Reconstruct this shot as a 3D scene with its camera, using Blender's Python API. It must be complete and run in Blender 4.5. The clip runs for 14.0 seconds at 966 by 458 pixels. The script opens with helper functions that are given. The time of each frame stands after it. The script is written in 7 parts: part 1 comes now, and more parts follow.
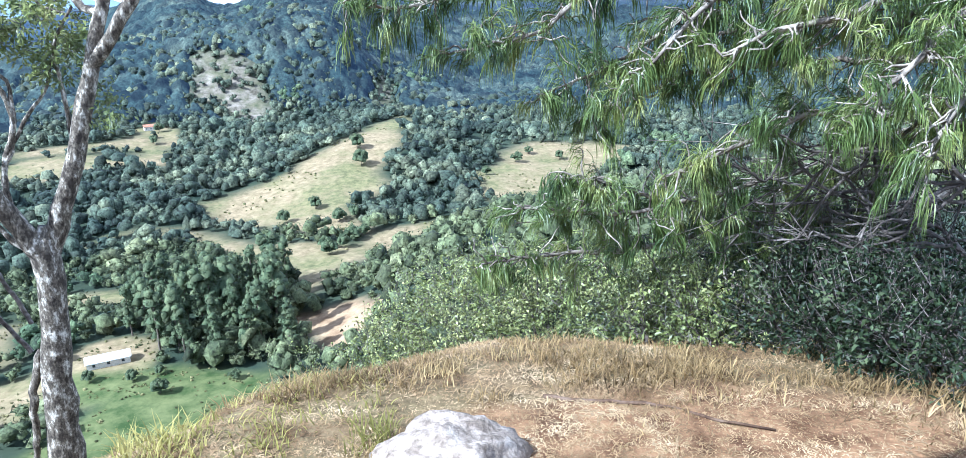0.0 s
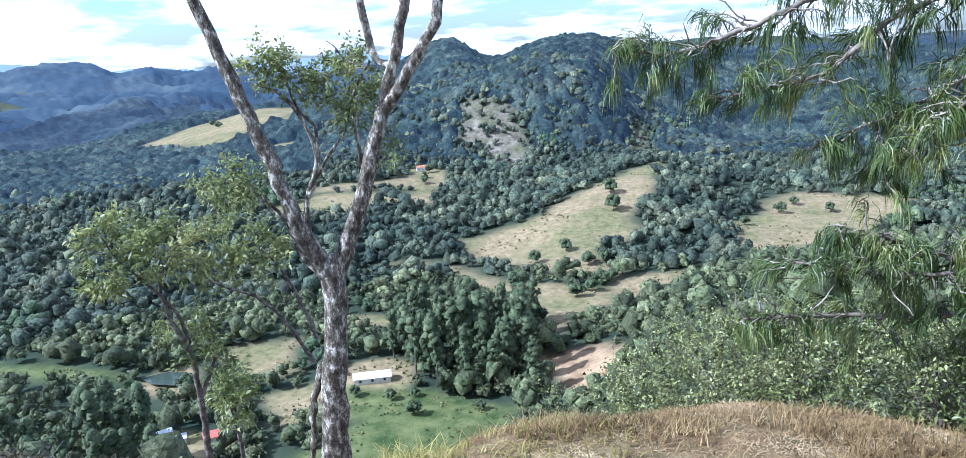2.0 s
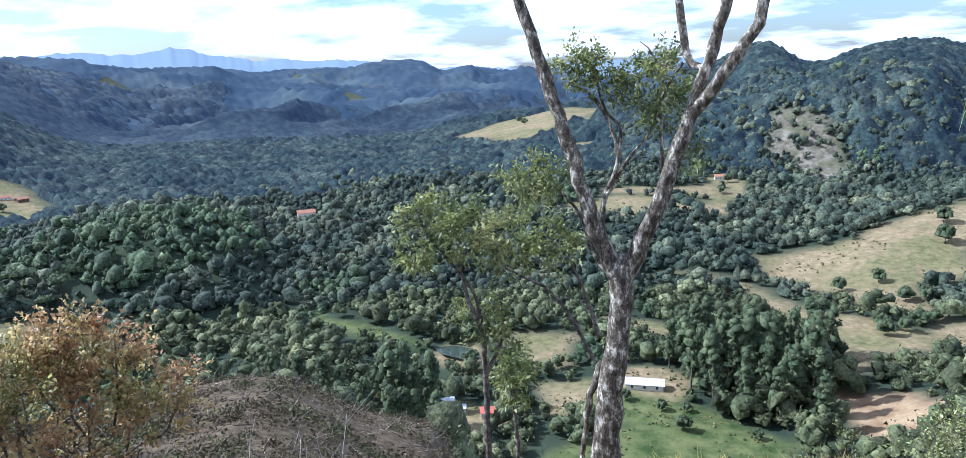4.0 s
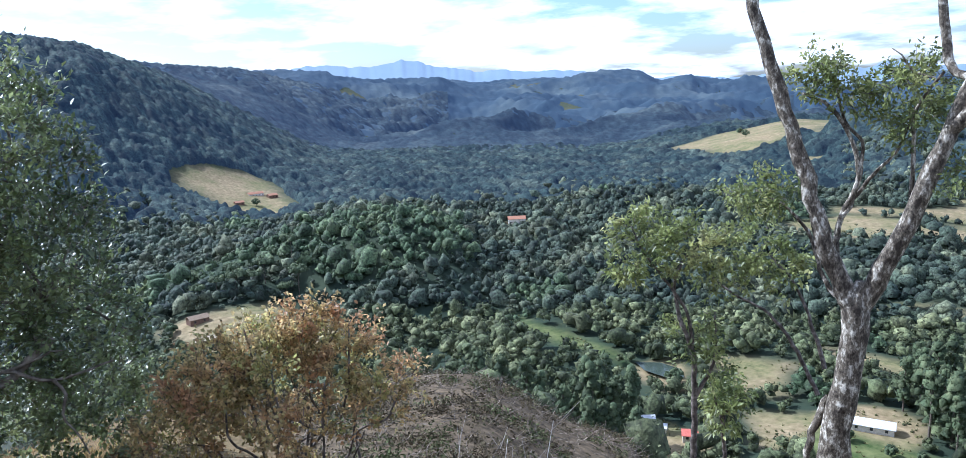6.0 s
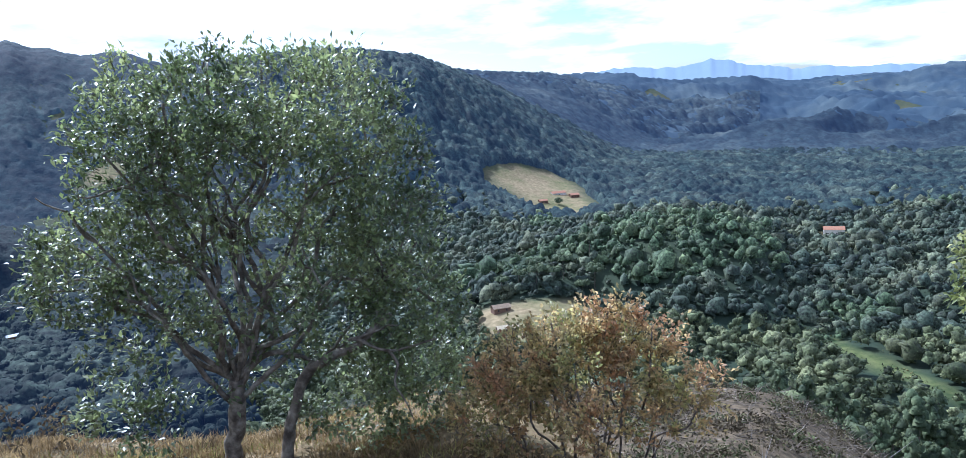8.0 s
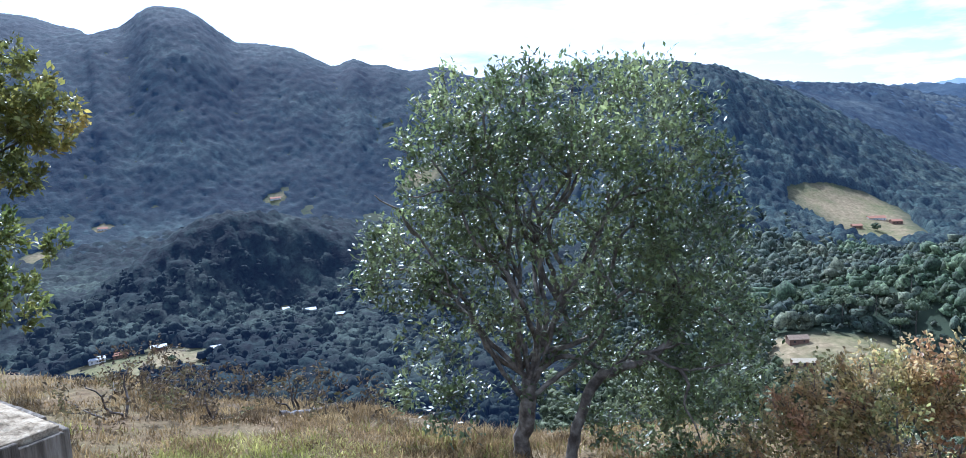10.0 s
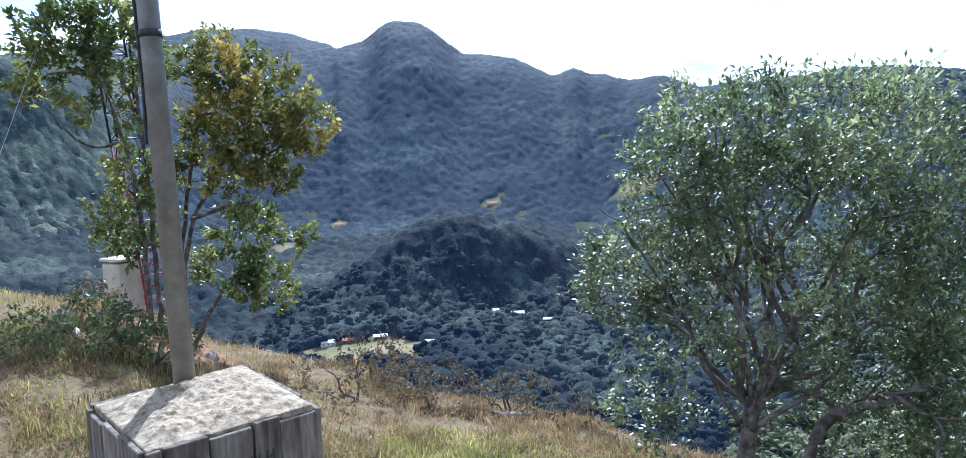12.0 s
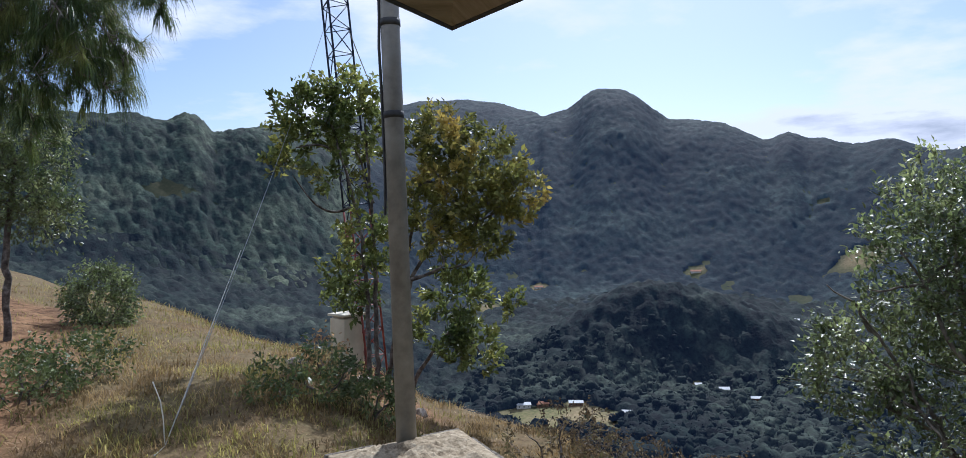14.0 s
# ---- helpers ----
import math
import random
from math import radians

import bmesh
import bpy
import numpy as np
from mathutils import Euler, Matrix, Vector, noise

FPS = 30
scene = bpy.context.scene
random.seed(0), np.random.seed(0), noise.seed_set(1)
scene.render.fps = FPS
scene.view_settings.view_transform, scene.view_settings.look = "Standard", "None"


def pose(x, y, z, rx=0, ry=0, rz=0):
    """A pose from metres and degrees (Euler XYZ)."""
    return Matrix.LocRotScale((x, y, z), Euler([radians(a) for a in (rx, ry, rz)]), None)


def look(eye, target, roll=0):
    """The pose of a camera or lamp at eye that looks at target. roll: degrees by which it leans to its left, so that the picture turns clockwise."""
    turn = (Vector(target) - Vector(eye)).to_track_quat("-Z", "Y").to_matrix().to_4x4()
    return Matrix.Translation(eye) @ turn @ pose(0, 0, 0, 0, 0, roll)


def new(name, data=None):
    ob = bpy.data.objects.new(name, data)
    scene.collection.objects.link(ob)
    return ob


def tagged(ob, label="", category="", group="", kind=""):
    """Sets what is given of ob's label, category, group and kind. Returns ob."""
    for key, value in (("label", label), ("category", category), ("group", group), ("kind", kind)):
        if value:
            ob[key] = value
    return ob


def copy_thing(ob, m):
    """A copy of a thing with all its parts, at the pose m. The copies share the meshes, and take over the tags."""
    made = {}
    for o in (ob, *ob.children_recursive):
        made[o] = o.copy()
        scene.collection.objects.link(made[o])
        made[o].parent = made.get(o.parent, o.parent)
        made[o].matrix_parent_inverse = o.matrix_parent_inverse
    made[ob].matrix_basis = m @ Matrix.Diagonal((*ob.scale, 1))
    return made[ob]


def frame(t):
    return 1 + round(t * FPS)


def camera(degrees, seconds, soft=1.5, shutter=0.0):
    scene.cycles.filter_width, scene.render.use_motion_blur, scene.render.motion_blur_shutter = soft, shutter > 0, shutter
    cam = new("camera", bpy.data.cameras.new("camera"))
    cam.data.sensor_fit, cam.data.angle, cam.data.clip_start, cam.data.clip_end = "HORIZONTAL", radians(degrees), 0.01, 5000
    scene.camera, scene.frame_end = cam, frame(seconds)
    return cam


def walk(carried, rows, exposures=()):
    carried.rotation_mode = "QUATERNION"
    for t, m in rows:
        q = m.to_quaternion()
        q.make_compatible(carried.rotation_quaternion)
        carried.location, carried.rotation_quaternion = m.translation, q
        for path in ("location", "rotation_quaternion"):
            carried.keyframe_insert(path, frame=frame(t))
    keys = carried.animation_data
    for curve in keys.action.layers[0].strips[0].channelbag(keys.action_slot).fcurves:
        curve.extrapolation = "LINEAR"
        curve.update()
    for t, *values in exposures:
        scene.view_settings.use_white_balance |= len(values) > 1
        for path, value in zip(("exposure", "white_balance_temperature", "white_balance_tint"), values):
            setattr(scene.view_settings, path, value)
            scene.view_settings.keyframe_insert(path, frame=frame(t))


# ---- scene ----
cam = camera(65.49, 14.0, soft=0.5)
# seconds, place, yaw, pitch, roll
PATH = [
    (0.0, 0.000, 0.000, 1.700, 0.07, -17.39, -1.24),
    (0.5, -0.011, 0.000, 1.700, 3.80, -15.73, -1.81),
    (1.0, -0.022, 0.000, 1.700, 8.85, -14.45, -2.54),
    (1.5, -0.033, 0.000, 1.700, 13.33, -14.10, -2.70),
    (2.0, -0.046, -0.001, 1.699, 19.46, -13.28, -3.13),
    (2.5, -0.062, -0.004, 1.696, 24.90, -12.46, -3.78),
    (3.0, -0.078, -0.006, 1.694, 32.01, -11.66, -3.15),
    (3.5, -0.094, -0.009, 1.691, 36.23, -12.28, -2.48),
    (3.7, -0.100, -0.010, 1.690, 38.46, -12.33, -2.19),
    (5.8, -0.150, -0.050, 1.700, 55.96, -10.59, -2.11),
    (6.0, -0.153, -0.056, 1.700, 57.71, -10.87, -2.11),
    (6.5, -0.160, -0.070, 1.700, 63.59, -10.99, -1.98),
    (7.0, -0.167, -0.084, 1.700, 69.13, -11.15, -2.34),
    (7.2, -0.170, -0.090, 1.700, 71.57, -10.93, -2.69),
    (9.3, -0.190, -0.160, 1.700, 93.47, -8.55, -2.41),
    (9.5, -0.189, -0.167, 1.700, 95.67, -8.52, -2.32),
    (10.0, -0.188, -0.185, 1.700, 102.46, -7.66, -2.60),
    (10.5, -0.186, -0.202, 1.700, 106.47, -8.20, -2.06),
    (11.0, -0.185, -0.220, 1.700, 110.85, -9.01, -2.55),
    (11.5, -0.177, -0.238, 1.710, 114.46, -8.34, -2.33),
    (12.0, -0.168, -0.257, 1.720, 118.54, -6.41, -1.60),
    (12.5, -0.160, -0.275, 1.730, 121.95, -4.28, -0.85),
    (13.0, -0.147, -0.290, 1.740, 126.76, -2.54, -0.79),
    (13.5, -0.133, -0.305, 1.750, 130.26, -1.40, -0.52),
    (14.0, -0.120, -0.320, 1.760, 133.62, -1.18, -0.78),
]
walk(cam, [(t, pose(x, y, z, 0, 0, yaw) @ pose(0, 0, 0, 90 + pitch) @ pose(0, 0, 0, 0, 0, roll)) for t, x, y, z, yaw, pitch, roll in PATH],
     [(0, 1.36, 4760, 8.2), (1, 1.2, 4740, 10.2), (2, 0.92, 4760, 12.2), (3.5, 0.66, 4980, 12.2), (7, 0.72, 4960, 12.2), (9.5, 0.7, 4760, 12.2), (10.6, 0.9, 4760, 13.2), (11.5, 1.2, 4740, 13.2), (12, 0.9, 4820, 12.2), (12.5, 0.76, 4880, 11.2), (13.2, 0.36, 5130, 13.2), (14, -0.04, 5380, 12.2)])

# ---------------------------------------------------------------- daylight
SUN_AZ, SUN_EL = 122.0, 43.0
SUN_WAY = Vector((-math.sin(radians(SUN_AZ)) * math.cos(radians(SUN_EL)), math.cos(radians(SUN_AZ)) * math.cos(radians(SUN_EL)), math.sin(radians(SUN_EL))))
world = bpy.data.worlds.new("sky")
scene.world = world
world.use_nodes = True
wn, wl = world.node_tree.nodes, world.node_tree.links
sky = wn.new("ShaderNodeTexSky")
sky.sky_type, sky.sun_disc = "NISHITA", False
sky.sun_elevation, sky.sun_rotation = radians(SUN_EL), radians(-SUN_AZ)
sky.altitude, sky.air_density, sky.dust_density, sky.ozone_density = 1000, 1.0, 2.6, 1.6
# broken cloud, thicker towards the skyline
coord, split = wn.new("ShaderNodeTexCoord"), wn.new("ShaderNodeSeparateXYZ")
wl.new(coord.outputs["Generated"], split.inputs[0])
lift = wn.new("ShaderNodeMath")
lift.operation, lift.inputs[1].default_value = "ADD", 0.16
wl.new(split.outputs["Z"], lift.inputs[0])
spread = wn.new("ShaderNodeVectorMath")
spread.operation = "DIVIDE"
wl.new(coord.outputs["Generated"], spread.inputs[0])
wl.new(lift.outputs[0], spread.inputs[1])
puffs = wn.new("ShaderNodeTexNoise")
puffs.inputs["Scale"].default_value, puffs.inputs["Detail"].default_value, puffs.inputs["Roughness"].default_value = 1.1, 9, 0.55
wl.new(spread.outputs[0], puffs.inputs["Vector"])
ramp = wn.new("ShaderNodeValToRGB")
ramp.color_ramp.elements[0].position, ramp.color_ramp.elements[1].position = 0.45, 0.56
wl.new(puffs.outputs["Fac"], ramp.inputs[0])
mix = wn.new("ShaderNodeMixRGB")
thick = wn.new("ShaderNodeValToRGB")
thick.color_ramp.elements[0].position, thick.color_ramp.elements[0].color = 0.60, (8.6, 8.6, 9.1, 1)
thick.color_ramp.elements[1].position, thick.color_ramp.elements[1].color = 0.74, (4.4, 4.7, 5.4, 1)
wl.new(puffs.outputs["Fac"], thick.inputs[0])
wl.new(thick.outputs[0], mix.inputs[2])
wl.new(ramp.outputs[0], mix.inputs[0])
wl.new(sky.outputs[0], mix.inputs[1])
back = wn["Background"]
back.inputs["Strength"].default_value = 0.11
wl.new(mix.outputs[0], back.inputs["Color"])
sun_data = bpy.data.lights.new("sun", "SUN")
sun_data.energy, sun_data.angle, sun_data.color = 5.0, radians(0.55), (1.0, 0.95, 0.86)
sun = new("sun", sun_data)
sun.matrix_world = look(SUN_WAY * 50, (0, 0, 0))


# ---------------------------------------------------------------- materials
def shade(name, colours, scale=5.0, rough=0.8, bump=0.0, fine=None, spread=(0.35, 0.65), island=0.0, each=0.0, spec=0.35, stretch=None, thin=0.0, metal=0.0, grain=None):
    """A rough surface whose colour drifts between two or three tones at two scales, with fine relief."""
    m = bpy.data.materials.new(name)
    m.use_nodes = True
    n, l = m.node_tree.nodes, m.node_tree.links
    b = n["Principled BSDF"]
    b.inputs["Roughness"].default_value, b.inputs["Specular IOR Level"].default_value, b.inputs["Metallic"].default_value = rough, spec, metal
    c = n.new("ShaderNodeTexCoord")
    at = c.outputs["Object"]
    if stretch:
        mp = n.new("ShaderNodeMapping")
        mp.inputs["Scale"].default_value = stretch
        l.new(at, mp.inputs[0])
        at = mp.outputs[0]
    t = n.new("ShaderNodeTexNoise")
    t.inputs["Scale"].default_value, t.inputs["Detail"].default_value, t.inputs["Roughness"].default_value = scale, 6, 0.62
    l.new(at, t.inputs["Vector"])
    r = n.new("ShaderNodeValToRGB")
    e = r.color_ramp.elements
    e[0].position, e[1].position = spread
    e[0].color, e[1].color = (*colours[0], 1), (*colours[-1], 1)
    if len(colours) == 3:
        k = e.new(sum(spread) / 2)
        k.color = (*colours[1], 1)
    l.new(t.outputs["Fac"], r.inputs[0])
    out = r.outputs[0]
    for amount, source in ((island, "island"), (each, "each")):
        if amount:
            g = n.new("ShaderNodeNewGeometry") if source == "island" else n.new("ShaderNodeObjectInfo")
            v = n.new("ShaderNodeMapRange")
            v.inputs["To Min"].default_value, v.inputs["To Max"].default_value = 1 - amount, 1 + amount
            l.new(g.outputs["Random Per Island" if source == "island" else "Random"], v.inputs["Value"])
            h = n.new("ShaderNodeHueSaturation")
            l.new(v.outputs[0], h.inputs["Value"])
            l.new(out, h.inputs["Color"])
            out = h.outputs[0]
    if grain:
        g, v, h = n.new("ShaderNodeTexNoise"), n.new("ShaderNodeMapRange"), n.new("ShaderNodeHueSaturation")
        g.inputs["Scale"].default_value, g.inputs["Detail"].default_value, g.inputs["Roughness"].default_value = grain[0], 4, .7
        v.inputs["From Min"].default_value, v.inputs["From Max"].default_value, v.inputs["To Min"].default_value, v.inputs["To Max"].default_value = .32, .68, 1 - grain[1], 1 + grain[1]
        l.new(at, g.inputs["Vector"])
        l.new(g.outputs["Fac"], v.inputs["Value"])
        l.new(v.outputs[0], h.inputs["Value"])
        l.new(out, h.inputs["Color"])
        out = h.outputs[0]
    l.new(out, b.inputs["Base Color"])
    if bump:
        f = n.new("ShaderNodeTexNoise")
        f.inputs["Scale"].default_value, f.inputs["Detail"].default_value = fine or scale * 4, 5
        l.new(at, f.inputs["Vector"])
        u = n.new("ShaderNodeBump")
        u.inputs["Strength"].default_value, u.inputs["Distance"].default_value = min(1, bump), 0.4 / (fine or scale * 4)
        l.new(f.outputs["Fac"], u.inputs["Height"])
        l.new(u.outputs[0], b.inputs["Normal"])
    if thin:
        tr = n.new("ShaderNodeBsdfTranslucent")
        mx = n.new("ShaderNodeMixShader")
        mx.inputs[0].default_value = thin
        l.new(out, tr.inputs["Color"])
        l.new(b.outputs[0], mx.inputs[1])
        l.new(tr.outputs[0], mx.inputs[2])
        l.new(mx.outputs[0], n["Material Output"].inputs["Surface"])
    return m


def mesh_np(name, verts, faces, material=None, smooth=False):
    """A mesh from arrays: verts (n, 3), faces (m, 3) or (m, 4)."""
    verts, faces = np.asarray(verts, np.float32), np.asarray(faces, np.int32)
    me = bpy.data.meshes.new(name)
    k = faces.shape[1]
    me.vertices.add(len(verts))
    me.loops.add(faces.size)
    me.polygons.add(len(faces))
    me.vertices.foreach_set("co", verts.ravel())
    me.loops.foreach_set("vertex_index", faces.ravel())
    me.polygons.foreach_set("loop_start", np.arange(0, faces.size, k, dtype=np.int32))
    if smooth:
        me.polygons.foreach_set("use_smooth", np.ones(len(faces), bool))
    me.update(calc_edges=True)
    me.validate()
    if material:
        me.materials.append(material)
    return me


def part(name, mesh, material, parent=None, label=""):
    """Links a bmesh or mesh as one mesh object under a thing or a part."""
    if isinstance(mesh, bmesh.types.BMesh):
        me = bpy.data.meshes.new(name)
        mesh.to_mesh(me)
        mesh.free()
    else:
        me = mesh
    if material and not me.materials:
        me.materials.append(material)
    ob = new(name, me)
    if parent:
        ob.parent = parent
    return tagged(ob, label)


def thing(name, at, label, category, group="", kind=""):
    """An empty at the base of a thing, which carries its parts."""
    ob = new(name)
    ob.location = at
    ob.empty_display_size = 0.1
    return tagged(ob, label, category, group, kind)


def plan(az, r):
    """The place at a bearing and distance, on the ground."""
    x, y = -math.sin(radians(az)) * r, math.cos(radians(az)) * r
    return Vector((x, y, float(height(x, y)[0])))

# ---------------------------------------------------------------- ground form
# Lines round the hilltop, from near to far: (bearing in degrees from ahead to the left, distance, height)
EYE_Z = 1.7
BROW = [(-90, 7, .6), (-60, 5.5, .1), (-35, 4.3, -.25), (-20, 4.0, -.25), (0, 3.8, -.24), (10, 3.3, -.1), (18, 3.2, -.08), (25, 2.9, -.06),
        (40, 2.8, -.1), (55, 3.6, -.5), (70, 5.5, -1.2), (85, 8, -1.4), (94.4, 7.4, -1.35), (103.3, 6.9, -1.12), (113.6, 7.4, -1.01), (122.8, 8.4, -1.09),
        (130.0, 8.9, -0.83), (137.2, 9.9, -0.82), (145.3, 10.4, -0.16), (150.4, 11.9, -0.10), (157.5, 14.9, 0.23), (162.5, 17.9, 0.34), (166.5, 20.0, 0.62), (180.5, 22.0, 1.36), (225, 20, 2.2)]
INNER = [(-90, 3, .2), (-35, 2.4, -.03), (25, 2.1, -.02), (40, 2.1, -.03), (55, 2.3, -.15), (70, 3, -.4), (85, 4.5, -.6), (102.9, 3.9, -0.46), (122.5, 4.4, -0.44), (136.9, 4.9, -0.25), (142.2, 5.9, -0.02), (146.3, 7.1, 0.23), (150.4, 7.4, 0.30), (157.5, 7.9, 0.34),
         (166.5, 8.4, 0.46), (180.6, 9.0, 0.71), (225, 9, 1)]
DROP = [(-90, 16, -.6), (-35, 9, -3.2), (0, 8, -4), (10, 6.6, -3.8), (25, 6, -3.8), (40, 6, -4), (55, 7.5, -4.4), (70, 10, -5), (85, 14, -5.2), (103.1, 12.8, -4.78), (122.7, 14.7, -4.27),
        (137.1, 16.7, -3.49), (150.4, 21.8, -2.26), (166.5, 31.9, -1.09), (180.5, 40.0, 0.14), (225, 40, 3)]
SHOULDER = [(-90, 60, -8), (-35, 60, -16), (-20, 60, -28), (0, 60, -40), (25, 60, -46), (40, 60, -42), (47, 75, -36), (52, 75, -33.5), (59, 75, -28.5),
            (65, 70, -26.5), (75, 60, -23), (85, 52, -20.5), (98.9, 49.3, -25.33), (119.4, 49.0, -22.15), (137.0, 49.1, -16.65), (150.4, 49.4, -9.89), (166.5, 49.7, -3.96), (180.5, 59.9, -1.40), (225, 70, 4)]
SPUR = [(-90, 210, -20), (-35, 205, -38), (-15, 200, -50), (-3, 200, -58), (2, 200, -62), (6, 200, -70), (9, 195, -86), (14, 180, -98), (25, 160, -100), (35, 170, -100), (50, 190, -100),
        (65, 190, -98), (80, 230, -100), (99.4, 297, -111), (138.0, 294, -111), (166.6, 245, -85), (200.4, 219, -25)]
FLOOR = [(-90, 380, -90), (-35, 360, -98), (-10, 350, -98), (0, 320, -98), (10, 285, -98), (20, 280, -99), (30, 290, -100), (45, 280, -101), (55, 290, -101), (65, 300, -103),
         (72, 320, -99), (76, 340, -93), (80, 350, -94), (84, 350, -101), (91.8, 399, -108), (104.9, 546, -121), (115.0, 551, -124), (125.1, 525, -126), (138.2, 534, -132), (166.6, 493, -130), (200.4, 398, -69)]
HILL = [(-90, 600, -60), (-35, 520, -90), (-10, 480, -92), (0, 470, -88), (6, 520, -78), (12, 450, -85), (20, 420, -96), (30, 450, -92), (45, 500, -90), (54, 470, -97), (57, 445, -97), (60, 425, -79), (65, 420, -72), (72, 430, -80), (76, 420, -87), (80.5, 405, -94), (86, 420, -101), (90, 550, -97), (98, 640, -106), (105, 650, -108), (109, 645, -103), (112, 640, -86), (115, 640, -73), (118, 640, -62), (121, 640, -58), (124, 640, -66), (127, 630, -88), (131, 630, -112), (135, 660, -108), (150.4, 696, -86), (166.5, 698, -52), (200.3, 599, -44)]
TROUGH = [(-90, 800, -40), (-35, 650, -90), (0, 600, -94), (12, 600, -87), (20, 600, -90), (30, 620, -85), (45, 700, -88), (60, 570, -97), (66, 570, -92), (75, 560, -101), (82, 560, -103), (90, 640, -86), (105.2, 827, -93), (111, 810, -104), (115.3, 800, -102), (121, 800, -100), (126, 800, -108), (131, 800, -110), (136, 840, -104), (150.5, 827, -68), (166.5, 820, -29), (200.3, 800, -19)]
CREST = [(-90, 1100, 20), (-35, 900, -60), (-13, 800, -80), (0, 730, -89), (4, 730, -76), (7, 730, -62), (9, 730, -40), (11, 735, -15), (13.5, 740, -8), (17, 740, -14), (20, 740, -24), (24, 760, -39), (30, 850, -47), (35, 1000, -51), (39, 1000, -65), (43, 1000, -82), (50, 1050, -103), (60, 1300, -100), (69, 1230, -88), (72.6, 1190, -56), (77, 1130, -9), (80, 1110, 24), (82, 1090, 43), (83.2, 1075, 52), (85, 1050, 68), (91.2, 1000, 81), (96.6, 1002, 77)]
CREST += [(102.3, 1168, 80), (103.7, 1210, 90), (105.1, 1250, 103), (106.8, 1287, 105), (107.7, 1302, 108), (109.2, 1330, 121), (110.2, 1347, 124), (111.5, 1356, 135), (112.8, 1355, 126), (114.4, 1378, 142), (116, 1410, 161), (118.1, 1439, 174), (119.6, 1459, 179), (120.8, 1477, 200), (122.2, 1496, 231), (123.3, 1508, 245), (124.6, 1513, 247), (125.8, 1513, 231), (126.8, 1512, 212), (128.4, 1478, 196), (130.4, 1440, 172), (133, 1370, 140), (136, 1300, 112), (140.2, 1245, 95), (149.2, 1109, 130), (151, 1108, 133), (153.1, 1108, 126), (154.1, 1110, 145), (154.9, 1110, 152), (155.7, 1110, 146), (156.5, 1110, 141), (157.5, 1110, 143), (158.5, 1110, 148), (160.6, 1110, 145), (162, 1110, 145), (166.5, 1110, 139), (200.2, 1102, 94)]
BEHIND = [(-90, 1700, 60), (-35, 1500, 10), (-11, 1500, -6), (-7, 1500, -12), (3.4, 1400, -11), (6.4, 1400, 2), (9, 1400, 21), (11.7, 1400, 23), (15.3, 1350, 11), (18, 1350, -8), (21.2, 1300, 28), (24, 1300, 5), (30, 1500, -62), (40, 2000, -105), (50, 2200, -95), (58, 2300, -62), (65, 2200, -44), (67.7, 2150, -18), (70, 2100, 14), (72.6, 2050, 38), (74.8, 2020, 54), (77, 2000, 62), (82, 1950, 68), (88, 1850, 60), (96.5, 1701, 27)]
BEHIND += [(102.3, 1756, 80), (103.7, 1777, 96), (105.1, 1798, 109), (106.8, 1820, 117), (107.7, 1833, 118), (109.2, 1857, 124), (110.2, 1872, 127), (111.5, 1891, 132), (112.8, 1907, 137), (114.4, 1926, 147), (116, 1944, 161), (118.1, 1969, 181), (119.6, 1984, 196), (120.8, 1995, 208), (122.2, 2005, 220), (123.3, 2010, 228), (124.6, 2013, 235), (125.8, 2009, 239), (126.8, 2000, 241), (128.9, 1973, 233), (129.4, 1966, 258), (130.4, 1950, 265), (132.7, 1917, 283), (135.5, 1918, 289), (137.9, 1918, 293), (140.2, 1914, 272), (149.2, 1749, 173), (151, 1722, 159), (153.1, 1712, 148), (154.1, 1712, 145), (154.9, 1711, 142), (155.7, 1711, 139), (156.5, 1711, 137), (157.5, 1711, 134), (158.5, 1711, 131), (160.6, 1711, 126), (162, 1711, 123), (166.5, 1710, 118), (200.2, 1703, 110)]
LAST = [(-90, 3400, 60), (-35, 3200, -60), (0, 3200, -60), (30, 3300, -70), (38, 3400, -28), (40, 3400, -34), (42.7, 3400, 14), (44.2, 3400, -4), (45.8, 3400, 26), (49, 3500, 18),
        (54, 3500, 26), (57, 3500, 8), (60, 3500, 34), (64, 3500, 20), (70, 3400, 0), (96.4, 3199, -61), (130.6, 3206, 38), (166.5, 3001, -79), (200.3, 3200, 4)]
RINGS = [INNER, BROW, DROP, SHOULDER, SPUR, FLOOR, HILL, TROUGH, CREST, BEHIND, LAST]


def slopes(x, y):
    """Monotone slopes for a smooth curve; x and y have the knots along axis 0."""
    d = np.diff(y, axis=0) / np.diff(x, axis=0)
    m = np.zeros_like(y)
    a, b = d[:-1], d[1:]
    m[1:-1] = np.where(a * b > 0, 2 * a * b / np.where(a + b == 0, 1, a + b), 0)
    m[0], m[-1] = d[0], d[-1]
    return m


